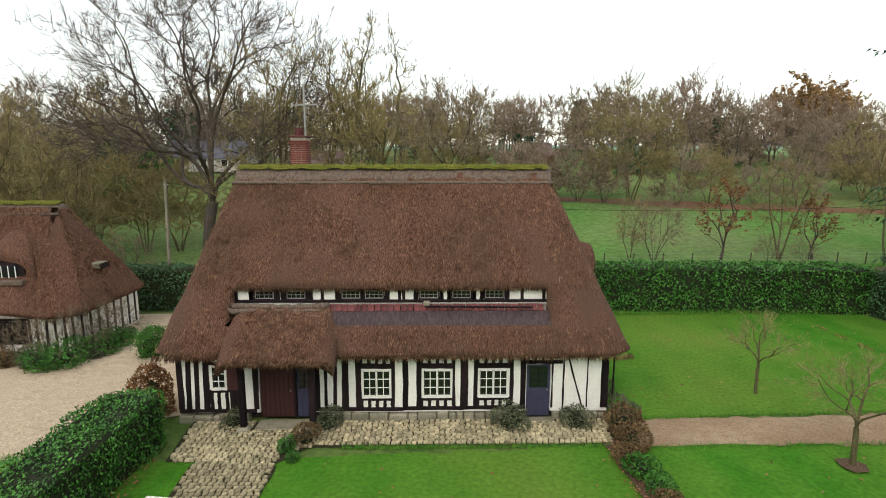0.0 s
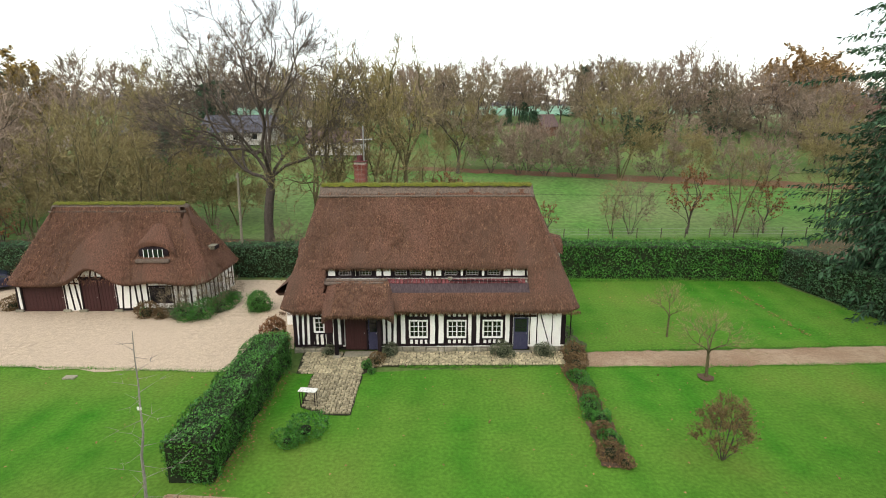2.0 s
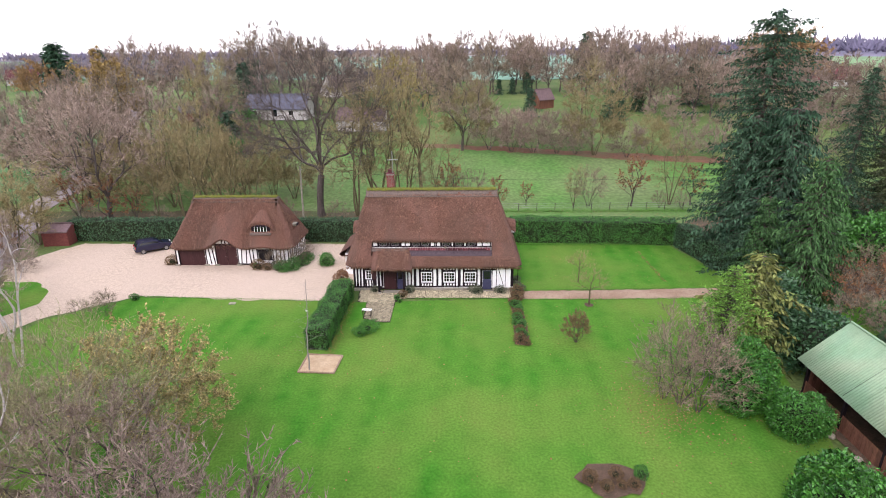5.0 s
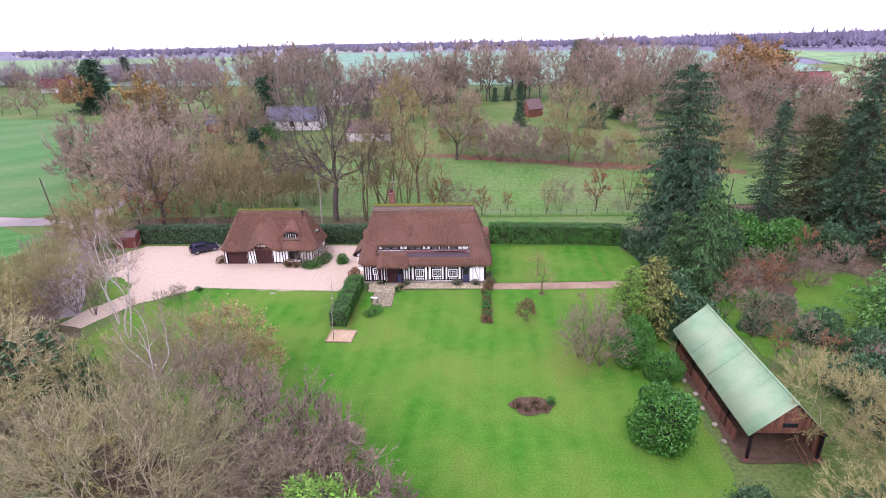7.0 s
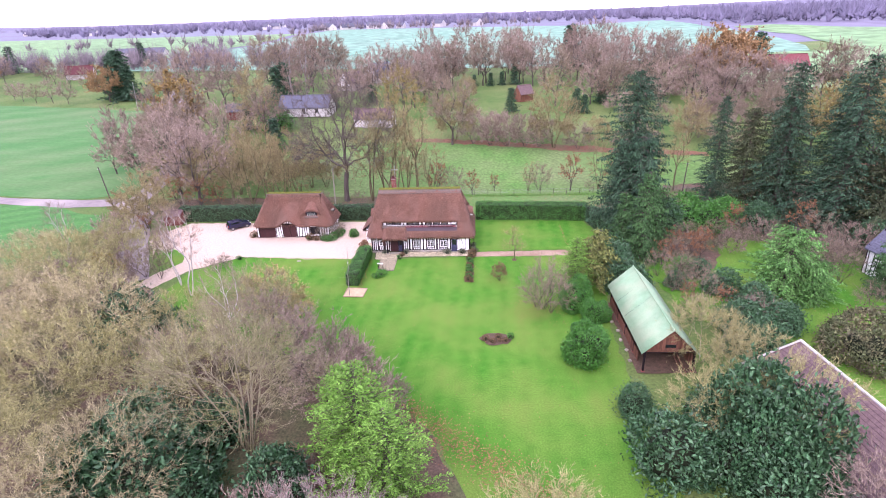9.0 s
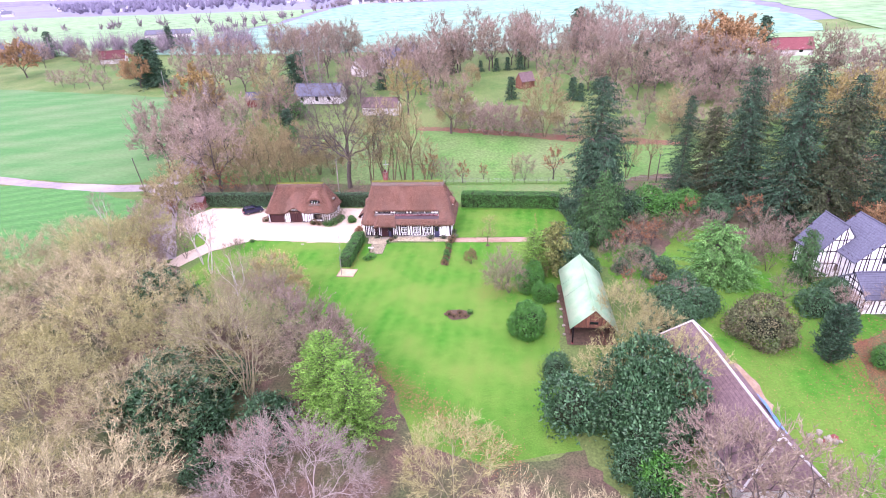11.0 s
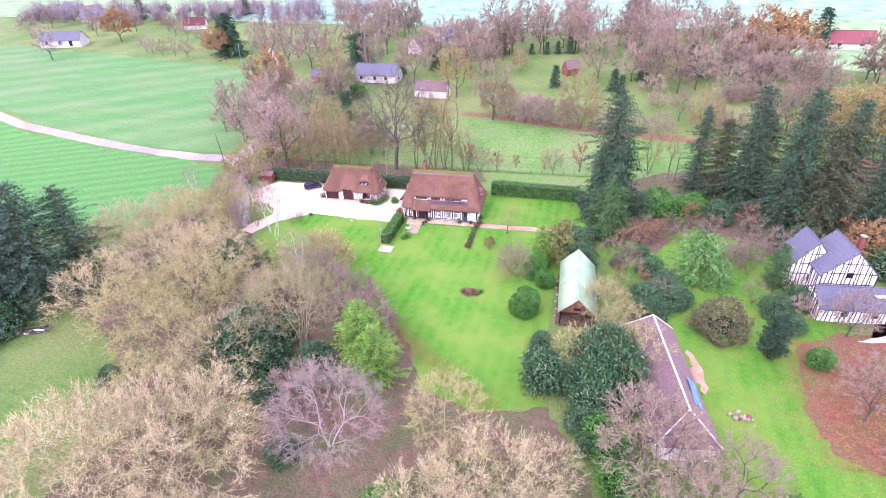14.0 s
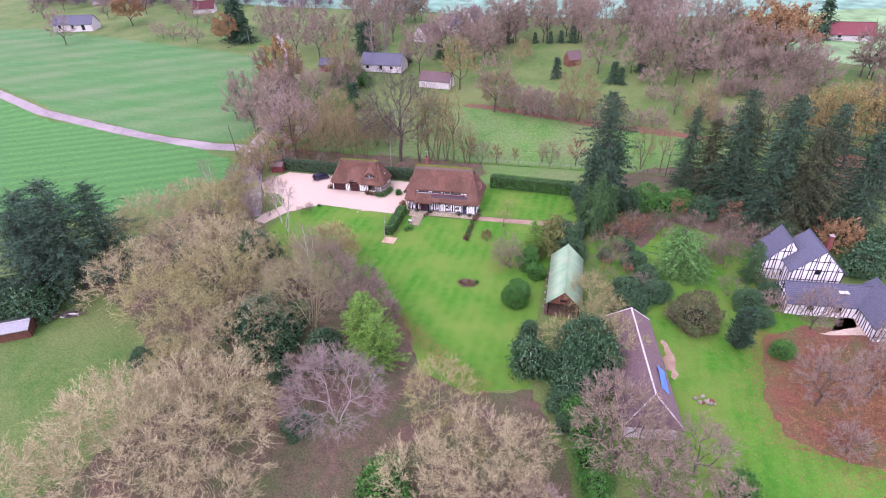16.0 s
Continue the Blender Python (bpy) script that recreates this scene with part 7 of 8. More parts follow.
for x, y, s in ((80.1, 52.7, 1.32), (85.7, 52.3, 1.42), (91.5, 53.7, 1.37), (81.8, 57.1, 1.35), (96.6, 55.7, 1.41), (88, 59.7, 1.34), (76, 57.1, 1.16), (100.1, 61, 1.24)):
    place("yellow", (x, y), s)
# fir grove
for key, x, y, s, w in (("cedar", 29.8, 25.5, 1.0, 0.95), ("fir", 48.2, 36.7, 0.8, 0.85), ("fir", 56, 30.5, 1.05, 0.9), ("fir", 61.5, 23, 1.1, 1.0), ("old_fir", 66.5, 20, 1.05, 1.0), ("old_fir", 52, 34, 0.85, 0.9), ("fir", 71, 27, 1.0, 1.0), ("fir", 76, 20, 0.95, 1.0), ("fir", 66, 33, 0.95, 1.0), ("fir", 82, 32, 1.0, 1.0), ("old_fir", 60, 38, 0.9, 1.0)):
    place(key, (x, y), s, wide=w)
for key, x, y, s, w in (("yew", 28.9, 12.6, 1.45, 0.75), ("dark_yew", 29.8, 19.5, 1.85, 0.75), ("dark_yew", 28.2, 22.8, 1.7, 0.75), ("dark_yew", 31.6, 24.0, 1.75, 0.8), ("yew", 27.0, 16.4, 1.0, 0.85), ("yew", 31.2, 14.6, 1.15, 0.9), ("dark_yew", 27.4, 18.8, 0.9, 1.1)):
    place(key, (x, y), s, wide=w)
for key, x, y, s in (("green_bush", 39, 25.5, 1.25), ("green_bush", 43, 24, 1.1), ("laurel", 36, 24, 1.0), ("thicket", 42, 14, 0.5), ("rust", 45, 20.5, 1.0), ("thicket", 48, 18, 0.55), ("hazel", 54, 14, 1.2), ("thicket", 58, 12, 0.7), ("hazel", 62, 10, 1.2), ("rust", 55, 20, 1.1), ("laurel", 50.5, 24, 1.0), ("green_bush", 46, 27, 1.0), ("laurel", 63, 15.5, 1.0), ("laurel", 74, 8, 1.3), ("laurel", 79, 12, 1.5), ("orange", 72, 13.5, 0.42), ("rust", 70, 16, 1.2)):
    place(key, (x, y), s)

# ---- garden hedges ----
hedge("laurel_hedge", "tall clipped laurel hedge along the back of the lawn", [(5.2, 30.6), (24.2, 29.4)], 2.4, 2.75, LEAF_LAUREL, 90, 0.17, 3)
hedge("laurel_hedge", "dark clipped hedge along the edge of the lawn", [(24.8, 28.6), (26.9, 18.4)], 1.9, 2.6, LEAF_DARK, 90, 0.17, 5)
hedge("laurel_hedge", "dark clipped hedge beyond the garden path", [(26.4, 13.6), (25.2, 4.2)], 1.6, 2.2, LEAF_DARK, 80, 0.17, 15)
hedge("laurel_hedge", "long dark clipped hedge behind the forecourt", [(-49, 31.0), (-13.2, 30.6)], 1.8, 2.6, LEAF_DARK, 60, 0.18, 7)
hedge("laurel_hedge", "clipped laurel hedge between lawn and forecourt", [(-11.75, 4.6), (-11.65, 14.2)], 1.8, 1.75, LEAF_LAUREL, 260, 0.105, 9)

# ---- wood in the foreground ----
for key, x, y, s in (("lichen", -49, -1, 0.95), ("lichen", -33, -22, 1.1), ("lichen", -56, -14, 1.0), ("lichen", -39, -9, 0.95), ("lichen", -53, 7, 0.75), ("lichen", -45, 9, 0.7), ("lichen", -30, -33, 1.0), ("pale", -47, -24, 0.95), ("lichen", -38.5, -28.5, 1.1), ("pale", -61, -4, 0.8), ("pale", -58, 6, 0.7), ("lichen", -27, -21, 0.85), ("lichen", -26, -12, 0.8), ("pale", -44, -15, 1.0), ("pale", -36, -15.5, 1.0), ("hazel", -40, 7, 1.1), ("thicket", -34, -8, 0.8), ("thicket", -27, -17, 0.8), ("thicket", -23, -16, 0.8), ("pale", -22.5, -33, 0.8), ("lichen", -27, -41, 0.8), ("yellow", -43, 1, 0.5)):
    place(key, (x, y), s)
# the edge of the front lawn
for key, x, y, s in (("coppice", -14.5, -25.2, 1.05), ("coppice", -19, -12.5, 0.8), ("lichen", -20.5, -19.5, 0.8), ("pink", -16.5, -13.5, 0.6), ("pink", -12, -17.5, 0.6), ("thicket", -7.5, -18, 0.9), ("thicket", -5.5, -20.8, 0.85), ("thicket", -10.5, -15.5, 0.9), ("pink", -8.6, -21, 0.5), ("thicket", -3.4, -22.2, 0.65), ("hazel", 13.2, -1.8, 1.35), ("hazel", 12.4, -1.2, 1.0), ("hazel", 14.0, -2.6, 1.05), ("ochre", -19.6, -4.6, 1.2), ("ochre", -16.8, -6.2, 0.85), ("birch", -33, 2, 1.0), ("birch", -36, 5, 0.85), ("birch", -19.6, -14.5, 0.98), ("rust", -52, 24, 0.7), ("thicket", -50, 14, 0.6), ("thicket", -47, 20, 0.4), ("hazel", -55, 22, 0.9), ("birch", -57, 12, 0.8), ("willow", -53.2, 27, 0.75), ("thicket", -55.5, 20.5, 0.7), ("lichen", -52, 17.5, 0.55), ("willow", -57.5, 29, 0.6)):
    place(key, (x, y), s)
# trees under the end of the way
for key, x, y, s in (("silver", -3.6, -41.5, 0.9), ("pale", -17.5, -49, 1.2), ("pale", -24.5, -55, 1.15), ("pale", -11, -57, 0.7), ("pale", -33, -63, 0.95), ("thicket", -10, -36, 0.8), ("lichen", 8.8, -37, 0.8), ("pale", -30, -49, 0.85), ("lichen", -14, -44.5, 0.7), ("pale", -21, -47, 0.8), ("lichen", 12.5, -43, 0.6), ("pale", 19.5, -50, 0.6), ("pale", 16, -46.5, 0.85), ("pale", 9.5, -50, 0.7), ("pale", 21, -42, 0.5), ("pale", 13, -56, 0.5), ("pale", 2, -59, 0.6), ("thicket", 23.5, -50, 0.8), ("lichen", 20, -56, 0.6)):
    place(key, (x, y), s)
# round the long barn and over the red leaves
for key, x, y, s in (("brown", 31, -41.5, 0.85), ("pink", 35.5, -43, 0.55), ("brown", 40.5, -48, 0.6), ("thicket", 36, -47, 0.8), ("pink", 57, -26, 0.6), ("pink", 64, -23, 0.55), ("pink", 69, -16, 0.5), ("pink", 61, -10, 0.5), ("thicket", 58, -33, 0.6), ("thicket", 68, -31, 0.9), ("lichen", 27.8, -12.5, 0.72), ("lichen", 30, -17, 0.62), ("hazel", 30, -20, 1.1)):
    place(key, (x, y), s)
for key, x, y, s in (("laurel", -34, -8.5, 1.45), ("laurel", -30.5, -11, 1.2), ("laurel", -19.5, -30.3, 1.55), ("laurel", -22.5, -27, 1.4), ("laurel", -17, -31.5, 1.0), ("laurel", -10, -30.5, 1.05), ("laurel", -24, -25, 1.15), ("laurel", -17.5, -24, 0.9), ("laurel", -27, -28.5, 0.9), ("laurel", -48, -12, 0.8), ("laurel", -8, -44, 0.7), ("green_bush", 6, -50, 1.1), ("laurel", -14, -36, 0.7), ("laurel", -36, -38, 0.7),
                     ("laurel", 20.0, -26.6, 1.15), ("laurel", 18.9, -20.0, 0.6), ("laurel", 26.2, -22.4, 1.1), ("lichen", 24.6, -22.5, 0.6), ("lichen", 31, -23.5, 0.75), ("laurel", 25.2, -27.4, 1.1), ("laurel", 29.4, -21.2, 1.1), ("laurel", 26.2, -30.4, 1.1), ("laurel", 24.8, -33.0, 0.75), ("green_bush", 26.6, -34.6, 0.85), ("green_bush", 27.6, -37.4, 0.8), ("laurel", 25.6, -36.6, 0.6), ("green_bush", 28.3, -41.0, 0.75), ("green_bush", 28.8, -44.5, 0.7), ("green_bush", 44.5, -42, 0.75), ("green_bush", 48, -44, 0.6),
                     ("laurel", 34, -7, 0.9), ("laurel", 37.2, -3, 0.85), ("laurel", 39.6, -6.2, 0.7), ("laurel", 35.8, 2.2, 0.75), ("laurel", 33, -11, 0.8), ("green_bush", 55, -17, 0.6), ("laurel", 57, -3, 0.7), ("laurel", 54, -10, 0.6)):
    place(key, (x, y), s)
proto("holly", lambda: leafy_bush("holly_bush", "large rounded dark green holly bush", 19, 2.55, 2.55, 4.2, 11000, LEAF_LAUREL, 0.2, core=0.62))
for x, y, s, w in ((27.4, -24.2, 1.85, 0.66), (29.2, -27.0, 1.8, 0.62), (26.0, -27.6, 1.7, 0.64), (28.0, -30.0, 1.35, 0.7)):
    place("laurel", (x, y), s, wide=w)
place("holly", (16.2, -12.3), 1.08)
place("holly", (17.2, -1.6), 0.95, wide=0.9)
place("holly", (18.8, -4.5), 0.7)
for x, y, s in ((22.5, 7.5, 1.15), (24.3, 3.0, 0.95)):
    place("laurel", (x, y), s)
proto("golden", lambda: conifer("false_cypress", "open feathery yellow-green cypress", 29, 7.5, 2.6, LEAF_GOLD, whorls=16, per=7, clear=0.15, droop=0.15, spray=0.6, shape=0.4, ragged=0.45, hang=0.6))
place("bright", (-4, -28), 1.2, wide=1.1)
place("bright", (-1.6, -30.4), 1.0, wide=1.2)
place("bright", (-5.8, -25.8), 1.0, wide=0.95)
place("bright", (17.6, 2.6), 0.85)
place("golden", (21, 5.6), 1.0)
place("golden", (19.6, 3.6), 0.85)
for x, y, s, w in ((-59.5, -23.5, 1.08, 1.0), (-64, -27, 0.85, 1.1), (-57, -18.5, 0.95, 0.8), (-68, -22, 0.9, 1.1)):
    place("dark_pine", (x, y), s, wide=w)
for x, y, s in ((-62, -31, 1.3), (-66, -33, 1.2), (-70, -30, 1.2)):
    place("laurel", (x, y), s)
# neighbour's garden
proto("feathery", lambda: conifer("feathery_conifer", "spreading bright green feathery conifer", 37, 9, 3.4, LEAF_PLUME, whorls=32, per=9, clear=0.0, droop=0.25, spray=0.34, shape=0.3, ragged=0.3, hang=0.8))
place("feathery", (43.0, 1.6), 1.0, wide=1.25)
place("feathery", (45.6, 0.0), 0.62, wide=1.1)
proto("round_bush", lambda: leafy_bush("rounded_shrub", "large rounded brownish-green shrub", 43, 4.6, 4.6, 4.6, 8000, LEAF_MIXED, 0.32, amp=0.5, core=0.45))
place("round_bush", (44.2, -11.8), 1.0)
proto("dark_cypress", lambda: conifer("cypress_tree", "tight dark ovoid cypress on the lawn", 47, 7.0, 1.5, LEAF_FIR, whorls=30, per=9, clear=0.0, droop=-1.4, spray=0.42, shape=0.28, ragged=0.14, hang=-1.2))
place("dark_cypress", (49.3, -16.6), 1.0)
for key, x, y, s in (("hazel", 51.6, 4.4, 1.15), ("hazel", 49, 5, 1.0), ("rust", 35, 10.8, 0.9), ("rust", 37, 12, 0.8), ("hazel", 33, 11, 0.8), ("hazel", 33.5, 4, 0.7), ("laurel", 34.8, 7, 0.55), ("hazel", 30, 2.5, 0.6), ("hazel", 29.5, 7, 0.8), ("rust", 30.5, -1, 0.6), ("hazel", 29.5, -5, 0.7), ("hazel", 31.5, -3.5, 0.6), ("laurel", 30.8, 3.8, 0.5), ("hazel", 45, 18, 0.7), ("yew", 54.8, 1.5, 0.9), ("hazel", 57, 0, 0.8)):
    place(key, (x, y), s)

# ---- single plants on the lawn ----
place("fruit", (10.8, 17.6), 1.0)
place("fruit", (10.7, 12.5), 1.05, wide=1.3)
lawn_bush = bare_tree("brown_shrub", "dense twiggy brown bush on the lawn", 105, 2.9, 2.4, 0.02, (220, 7, 5), BARK, TWIG_RUSSET, category="shrub", upright=1.1, multi=9, tr=0.008, low=0.4, reach=0.09, extra=(LEAF_BROWN, 0.06, 2.5, "dry brown leaves"))
lawn_bush.matrix_basis = pose(8.2, 5.9, 0)


def young_tree(at, tip):
    """A thin leaning trunk with a few bare twigs and a tag."""
    t = thing("young_tree", "slender bare young tree leaning in the sand bed", "tree", at)
    rng = np.random.RandomState(8)
    P = [Vector((0, 0, -0.05)).lerp(Vector(tip), k / 9) + Vector((rng.normal(0, 0.025), 0, 0)) for k in range(10)]
    R = [0.06 - 0.0054 * k for k in range(10)]
    V, F = tubes([p[:] for p in P[:-1]], [p[:] for p in P[1:]], R[:-1], R[1:], 7)
    raw("trunk", V, F, BARK_GREY, t, smooth=True)
    a, b, r = [], [], []
    for k in range(24):
        f = 0.25 + 0.7 * k / 23
        x = f * 9
        i = int(x)
        p = P[i].lerp(P[i + 1], x - i)
        ang = k * 2.4 + rng.uniform(-0.4, 0.4)
        L = (1.9 - 1.2 * f) * rng.uniform(0.6, 1.3)
        m = p + Vector((math.cos(ang) * L * 0.55, math.sin(ang) * L * 0.55, rng.uniform(-0.15, 0.2)))
        q = m + Vector((math.cos(ang + 0.4) * L * 0.5, math.sin(ang + 0.4) * L * 0.5, rng.uniform(-0.1, 0.25)))
        a += [p[:], m[:], m[:]]
        b += [(m + (m - p) * 0.1)[:], q[:], (m + Vector((math.cos(ang - 0.7), math.sin(ang - 0.7), 0.2)) * L * 0.4)[:]]
        r += [0.014, 0.01, 0.008]
    V, F = spikes(a, b, r)
    raw("crown", V, F, BARK_GREY, t)
    s = P[6]
    part("tag", box(s.x - 0.09, s.x + 0.03, s.y - 0.02, s.y + 0.02, s.z - 0.05, s.z + 0.05, 0.005), WHITE, t)


young_tree((-11.58, 1.65, 0.08), (0.4, 0.0, 7.1))

# scrub between the barn and the grove
for key, x, y, s, w in (("rust", 33.5, 13.5, 0.8, 1.2), ("rust", 38.5, 15.5, 0.7, 1.3), ("hazel", 36.2, 15, 0.9, 1.2), ("hazel", 41, 16.5, 0.9, 1.1), ("rust", 31.2, 10.4, 0.7, 1.2), ("hazel", 31.5, 5.5, 0.8, 1.2), ("hazel", 32.8, 0.5, 0.8, 1.2), ("rust", 34.4, -2.2, 0.6, 1.3), ("thicket", 36.5, -5.5, 0.5, 1.1), ("hazel", 38, -1.8, 0.6, 1.1), ("laurel", 35.6, -9.6, 0.75, 1.0), ("laurel", 37.6, -7.2, 0.8, 1.0), ("green_bush", 33.6, 8.3, 0.5, 1.1), ("thicket", 49.5, 8, 0.6, 1.1), ("thicket", 53, 9.5, 0.65, 1.1), ("hazel", 47, 10, 0.9, 1.2), ("hazel", 50.5, -3.5, 0.8, 1.2), ("laurel", 52.8, -6.5, 0.8, 1.0), ("thicket", 56.5, -6.5, 0.5, 1.1), ("thicket", -44, 3.5, 0.6, 1.2), ("thicket", -47.5, 8, 0.6, 1.2), ("thicket", -50, 2.5, 0.75, 1.1), ("hazel", -42.5, 7.5, 0.9, 1.3), ("thicket", -41, -2, 0.7, 1.1), ("lichen", -52, 11.5, 0.6, 1.0), ("thicket", -54, 16, 0.55, 1.2), ("pink", 31, -35.5, 0.6, 1.1), ("pink", 40, -40, 0.55, 1.1)):
    place(key, (x, y), s, wide=w)


# ---- far woods, too many to count ----
def far_wood(label, spots, h, seed, material, per=16, r=0.9):
    rng = np.random.RandomState(seed)
    P = np.array(spots)
    n = len(P)
    hh = h * rng.uniform(0.6, 1.25, n)
    base = np.repeat(np.c_[P, hh * 0.25 + np.interp(P[:, 1], SLOPE_Y, SLOPE_Z)], per, axis=0) + rng.normal(0, 0.08, (n * per, 3)) * np.repeat(hh, per)[:, None]
    d = unit(rng, n * per)
    d[:, 2] = np.abs(d[:, 2]) * 1.4 + 0.1
    tip = base + d * np.repeat(hh, per)[:, None] * np.array((0.42, 0.42, 0.55)) * rng.uniform(0.7, 1.1, (n * per, 1))
    V, F = spikes(base, tip, r * rng.uniform(0.6, 1.3, n * per) * h / 18)
    tagged(raw("distant_wood", V, F, material), label, "woodland", kind="stuff")


rf = np.random.RandomState(5)
far_wood("bare woodland belt beyond the fields", [(rf.uniform(-290, -80), rf.uniform(185, 225)) for _ in range(130)], 12, 7, FAR_WOOD, 60, 0.2)
far_wood("bare hedgerow trees round the far fields", [(rf.uniform(-190, 100), 620 + rf.normal(0, 8)) for _ in range(50)] + [(rf.uniform(-168, -160), rf.uniform(210, 600)) for _ in range(30)] + [(rf.uniform(-640, -170), rf.uniform(350, 362)) for _ in range(40)], 10, 9, FAR_WOOD, 18, 0.7)
# both woods take the ridge colour, haze included
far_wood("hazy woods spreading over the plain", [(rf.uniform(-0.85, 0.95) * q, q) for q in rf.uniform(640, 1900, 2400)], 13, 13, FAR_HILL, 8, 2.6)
far_wood("woods behind the pasture, coloured with purplish haze", [(x, 430 - 0.4 * (x - 225) + rf.uniform(0, 420)) for x in rf.uniform(215, 640, 900)], 13, 14, FAR_HILL, 9, 2.2)
for k in range(26):
    x, y = (rf.uniform(-1100, -300), rf.uniform(640, 1200)) if k % 3 else (rf.uniform(-170, 90), rf.uniform(622, 640))
    s = 0.7 + rf.uniform(0, 0.4)
    if k == 0:
        far_cot = gable_house("distant_house", "tiny pale house far across the plain", (x, y), rf.uniform(0, 180), 14, 9, 4, 8, RENDER_WALL, SLATE)
        tagged(far_cot, group="distant houses")
    else:
        copy_thing(far_cot, pose(x, y, lie(y), 0, 0, rf.uniform(0, 180)) @ Matrix.Diagonal((s, s, s, 1)))


# ---- forecourt ----
def car():
    c = thing("car", "small dark blue hatchback parked on the gravel", "car", (-36.7, 26.9, 0), 38)
    prof = [(-1.9, 0.35), (-1.93, 0.62), (-1.86, 0.88), (-1.6, 1.36), (-1.25, 1.43), (0.1, 1.42), (0.55, 1.25), (0.95, 0.95), (1.75, 0.82), (1.9, 0.62), (1.88, 0.35)]
    bm = bmesh.new()
    rings = []
    for y, k in ((-0.82, 0.0), (-0.78, 0.06), (0.78, 0.06), (0.82, 0.0)):
        inset = 0.12
        rings.append([bm.verts.new((x, y * (1 - inset * max(0, (z - 0.88) / 0.55)), z + k * 0.2)) for x, z in prof])
    for a, b in zip(rings[:-1], rings[1:]):
        for i in range(len(prof) - 1):
            bm.faces.new((a[i], b[i], b[i + 1], a[i + 1]))
        bm.faces.new((a[0], a[-1], b[-1], b[0]))
    bm.faces.new(rings[0]), bm.faces.new(rings[-1][::-1])
    body = part("body", bm, CAR_PAINT, c, smooth=False)
    for sy in (-1, 1):
        bm = bmesh.new()
        bm.faces.new([bm.verts.new((x, sy * (0.805 - 0.09 * max(0, (z - 0.88) / 0.55)) + sy * 0.012, z)) for x, z in ((-1.5, 0.92), (-1.35, 1.32), (0.05, 1.34), (0.45, 1.18), (0.75, 0.95))])
        g = part("side_window", bm, CAR_GLASS, c)
    for x0, z0, x1, z1, n in ((-1.87, 0.92, -1.62, 1.34, "rear_window"), (0.58, 1.25, 0.96, 0.97, "windscreen")):
        bm = bmesh.new()
        o = -0.02 if n == "rear_window" else 0.02
        bm.faces.new([bm.verts.new(p) for p in ((x0 + o, -0.66, z0 + 0.01), (x0 + o, 0.66, z0 + 0.01), (x1 + o, 0.6, z1 + 0.01), (x1 + o, -0.6, z1 + 0.01))])
        part(n, bm, CAR_GLASS, c)
    for sy in (-1, 1):
        part("tail_lamp", box(-1.97, -1.88, sy * 0.68 - 0.09, sy * 0.68 + 0.09, 0.72, 0.95, 0.02), LAMP_RED, c)
        part("headlamp", box(1.8, 1.93, sy * 0.6 - 0.14, sy * 0.6 + 0.14, 0.62, 0.78, 0.02), PLATE, c)
        part("door_mirror", box(0.5, 0.66, sy * 0.9 - 0.08, sy * 0.9 + 0.08, 0.98, 1.1, 0.03), CAR_PAINT, c)
        for x in (-1.2, 1.2):
            w = part("wheel", rod((x, sy * 0.66, 0.3), (x, sy * 0.84, 0.3), 0.3, n=20), RUBBER, c)
            part("rim", rod((x, sy * 0.842, 0.3), (x, sy * 0.856, 0.3), 0.19, n=16), METAL, w)
    part("number_plate", box(-1.96, -1.94, -0.26, 0.26, 0.5, 0.61, 0.005), PLATE, c)
    part("bumper", box(-2.0, -1.86, -0.76, 0.76, 0.36, 0.58, 0.05), RUBBER, c)
    part("bumper", box(1.82, 1.98, -0.76, 0.76, 0.34, 0.56, 0.05), RUBBER, c)


car()


def timber_pole(x, y, h, lean, label, r=0.13, material=None):
    p = thing("utility_pole", label, "pole", (x, y, lie(y)))
    part("shaft", rod((0, 0, -0.1), (lean, 0, h), r, r * 0.7, 10), material or BARK, p)
    part("insulator", rod((lean - 0.25, 0, h - 0.4), (lean + 0.25, 0, h - 0.4), 0.03), METAL, p)


timber_pole(-63.7, 34, 9.6, -0.9, "leaning wooden utility pole beside the lane")
timber_pole(-21.8, 37.2, 7.8, 0.25, "pale concrete pole beside the big oak", 0.14, STONE)
timber_pole(-49.5, 33.6, 4.6, -0.4, "short pale pole behind the hedge", 0.11, STONE)
timber_pole(45.5, 43, 6.2, 0.2, "wooden pole at the paddock edge", 0.11)
timber_pole(-105, 114.3, 8.5, 0.5, "lamp post beside the far lane", 0.11, METAL)
wire = thing("overhead_cable", "thin black overhead cable across the garden", "cable")
pts = [Vector((-21.6, 37.2, 7.5)).lerp(Vector((45.6, 43, 5.9)), k / 30) - Vector((0, 0, 1.5 * (1 - (k / 15 - 1) ** 2))) for k in range(31)]
V = [(p.x, p.y + 0.014 * math.cos(a), p.z + 0.014 * math.sin(a)) for p in pts for a in (0, 1.571, 3.142, 4.712)]
F = [(k * 4 + i, k * 4 + (i + 1) % 4, k * 4 + 4 + (i + 1) % 4, k * 4 + 4 + i) for k in range(30) for i in range(4)]
raw("strand", V, F, RUBBER, wire)
# paddock fence
fence = thing("paddock_fence", "wire fence on thin weathered posts", "fence")
for i in range(24):
    x = -8 + i * 2.6
    part("post", rod((x, 43.0 + 0.04 * i, 0), (x + 0.03, 43.0 + 0.04 * i, 1.15), 0.05, n=6), BARK, fence)
for z in (0.5, 0.8, 1.1):
    part("wire", rod((-8, 43.0, z), (51.8, 43.9, z), 0.008, n=4), METAL, fence)

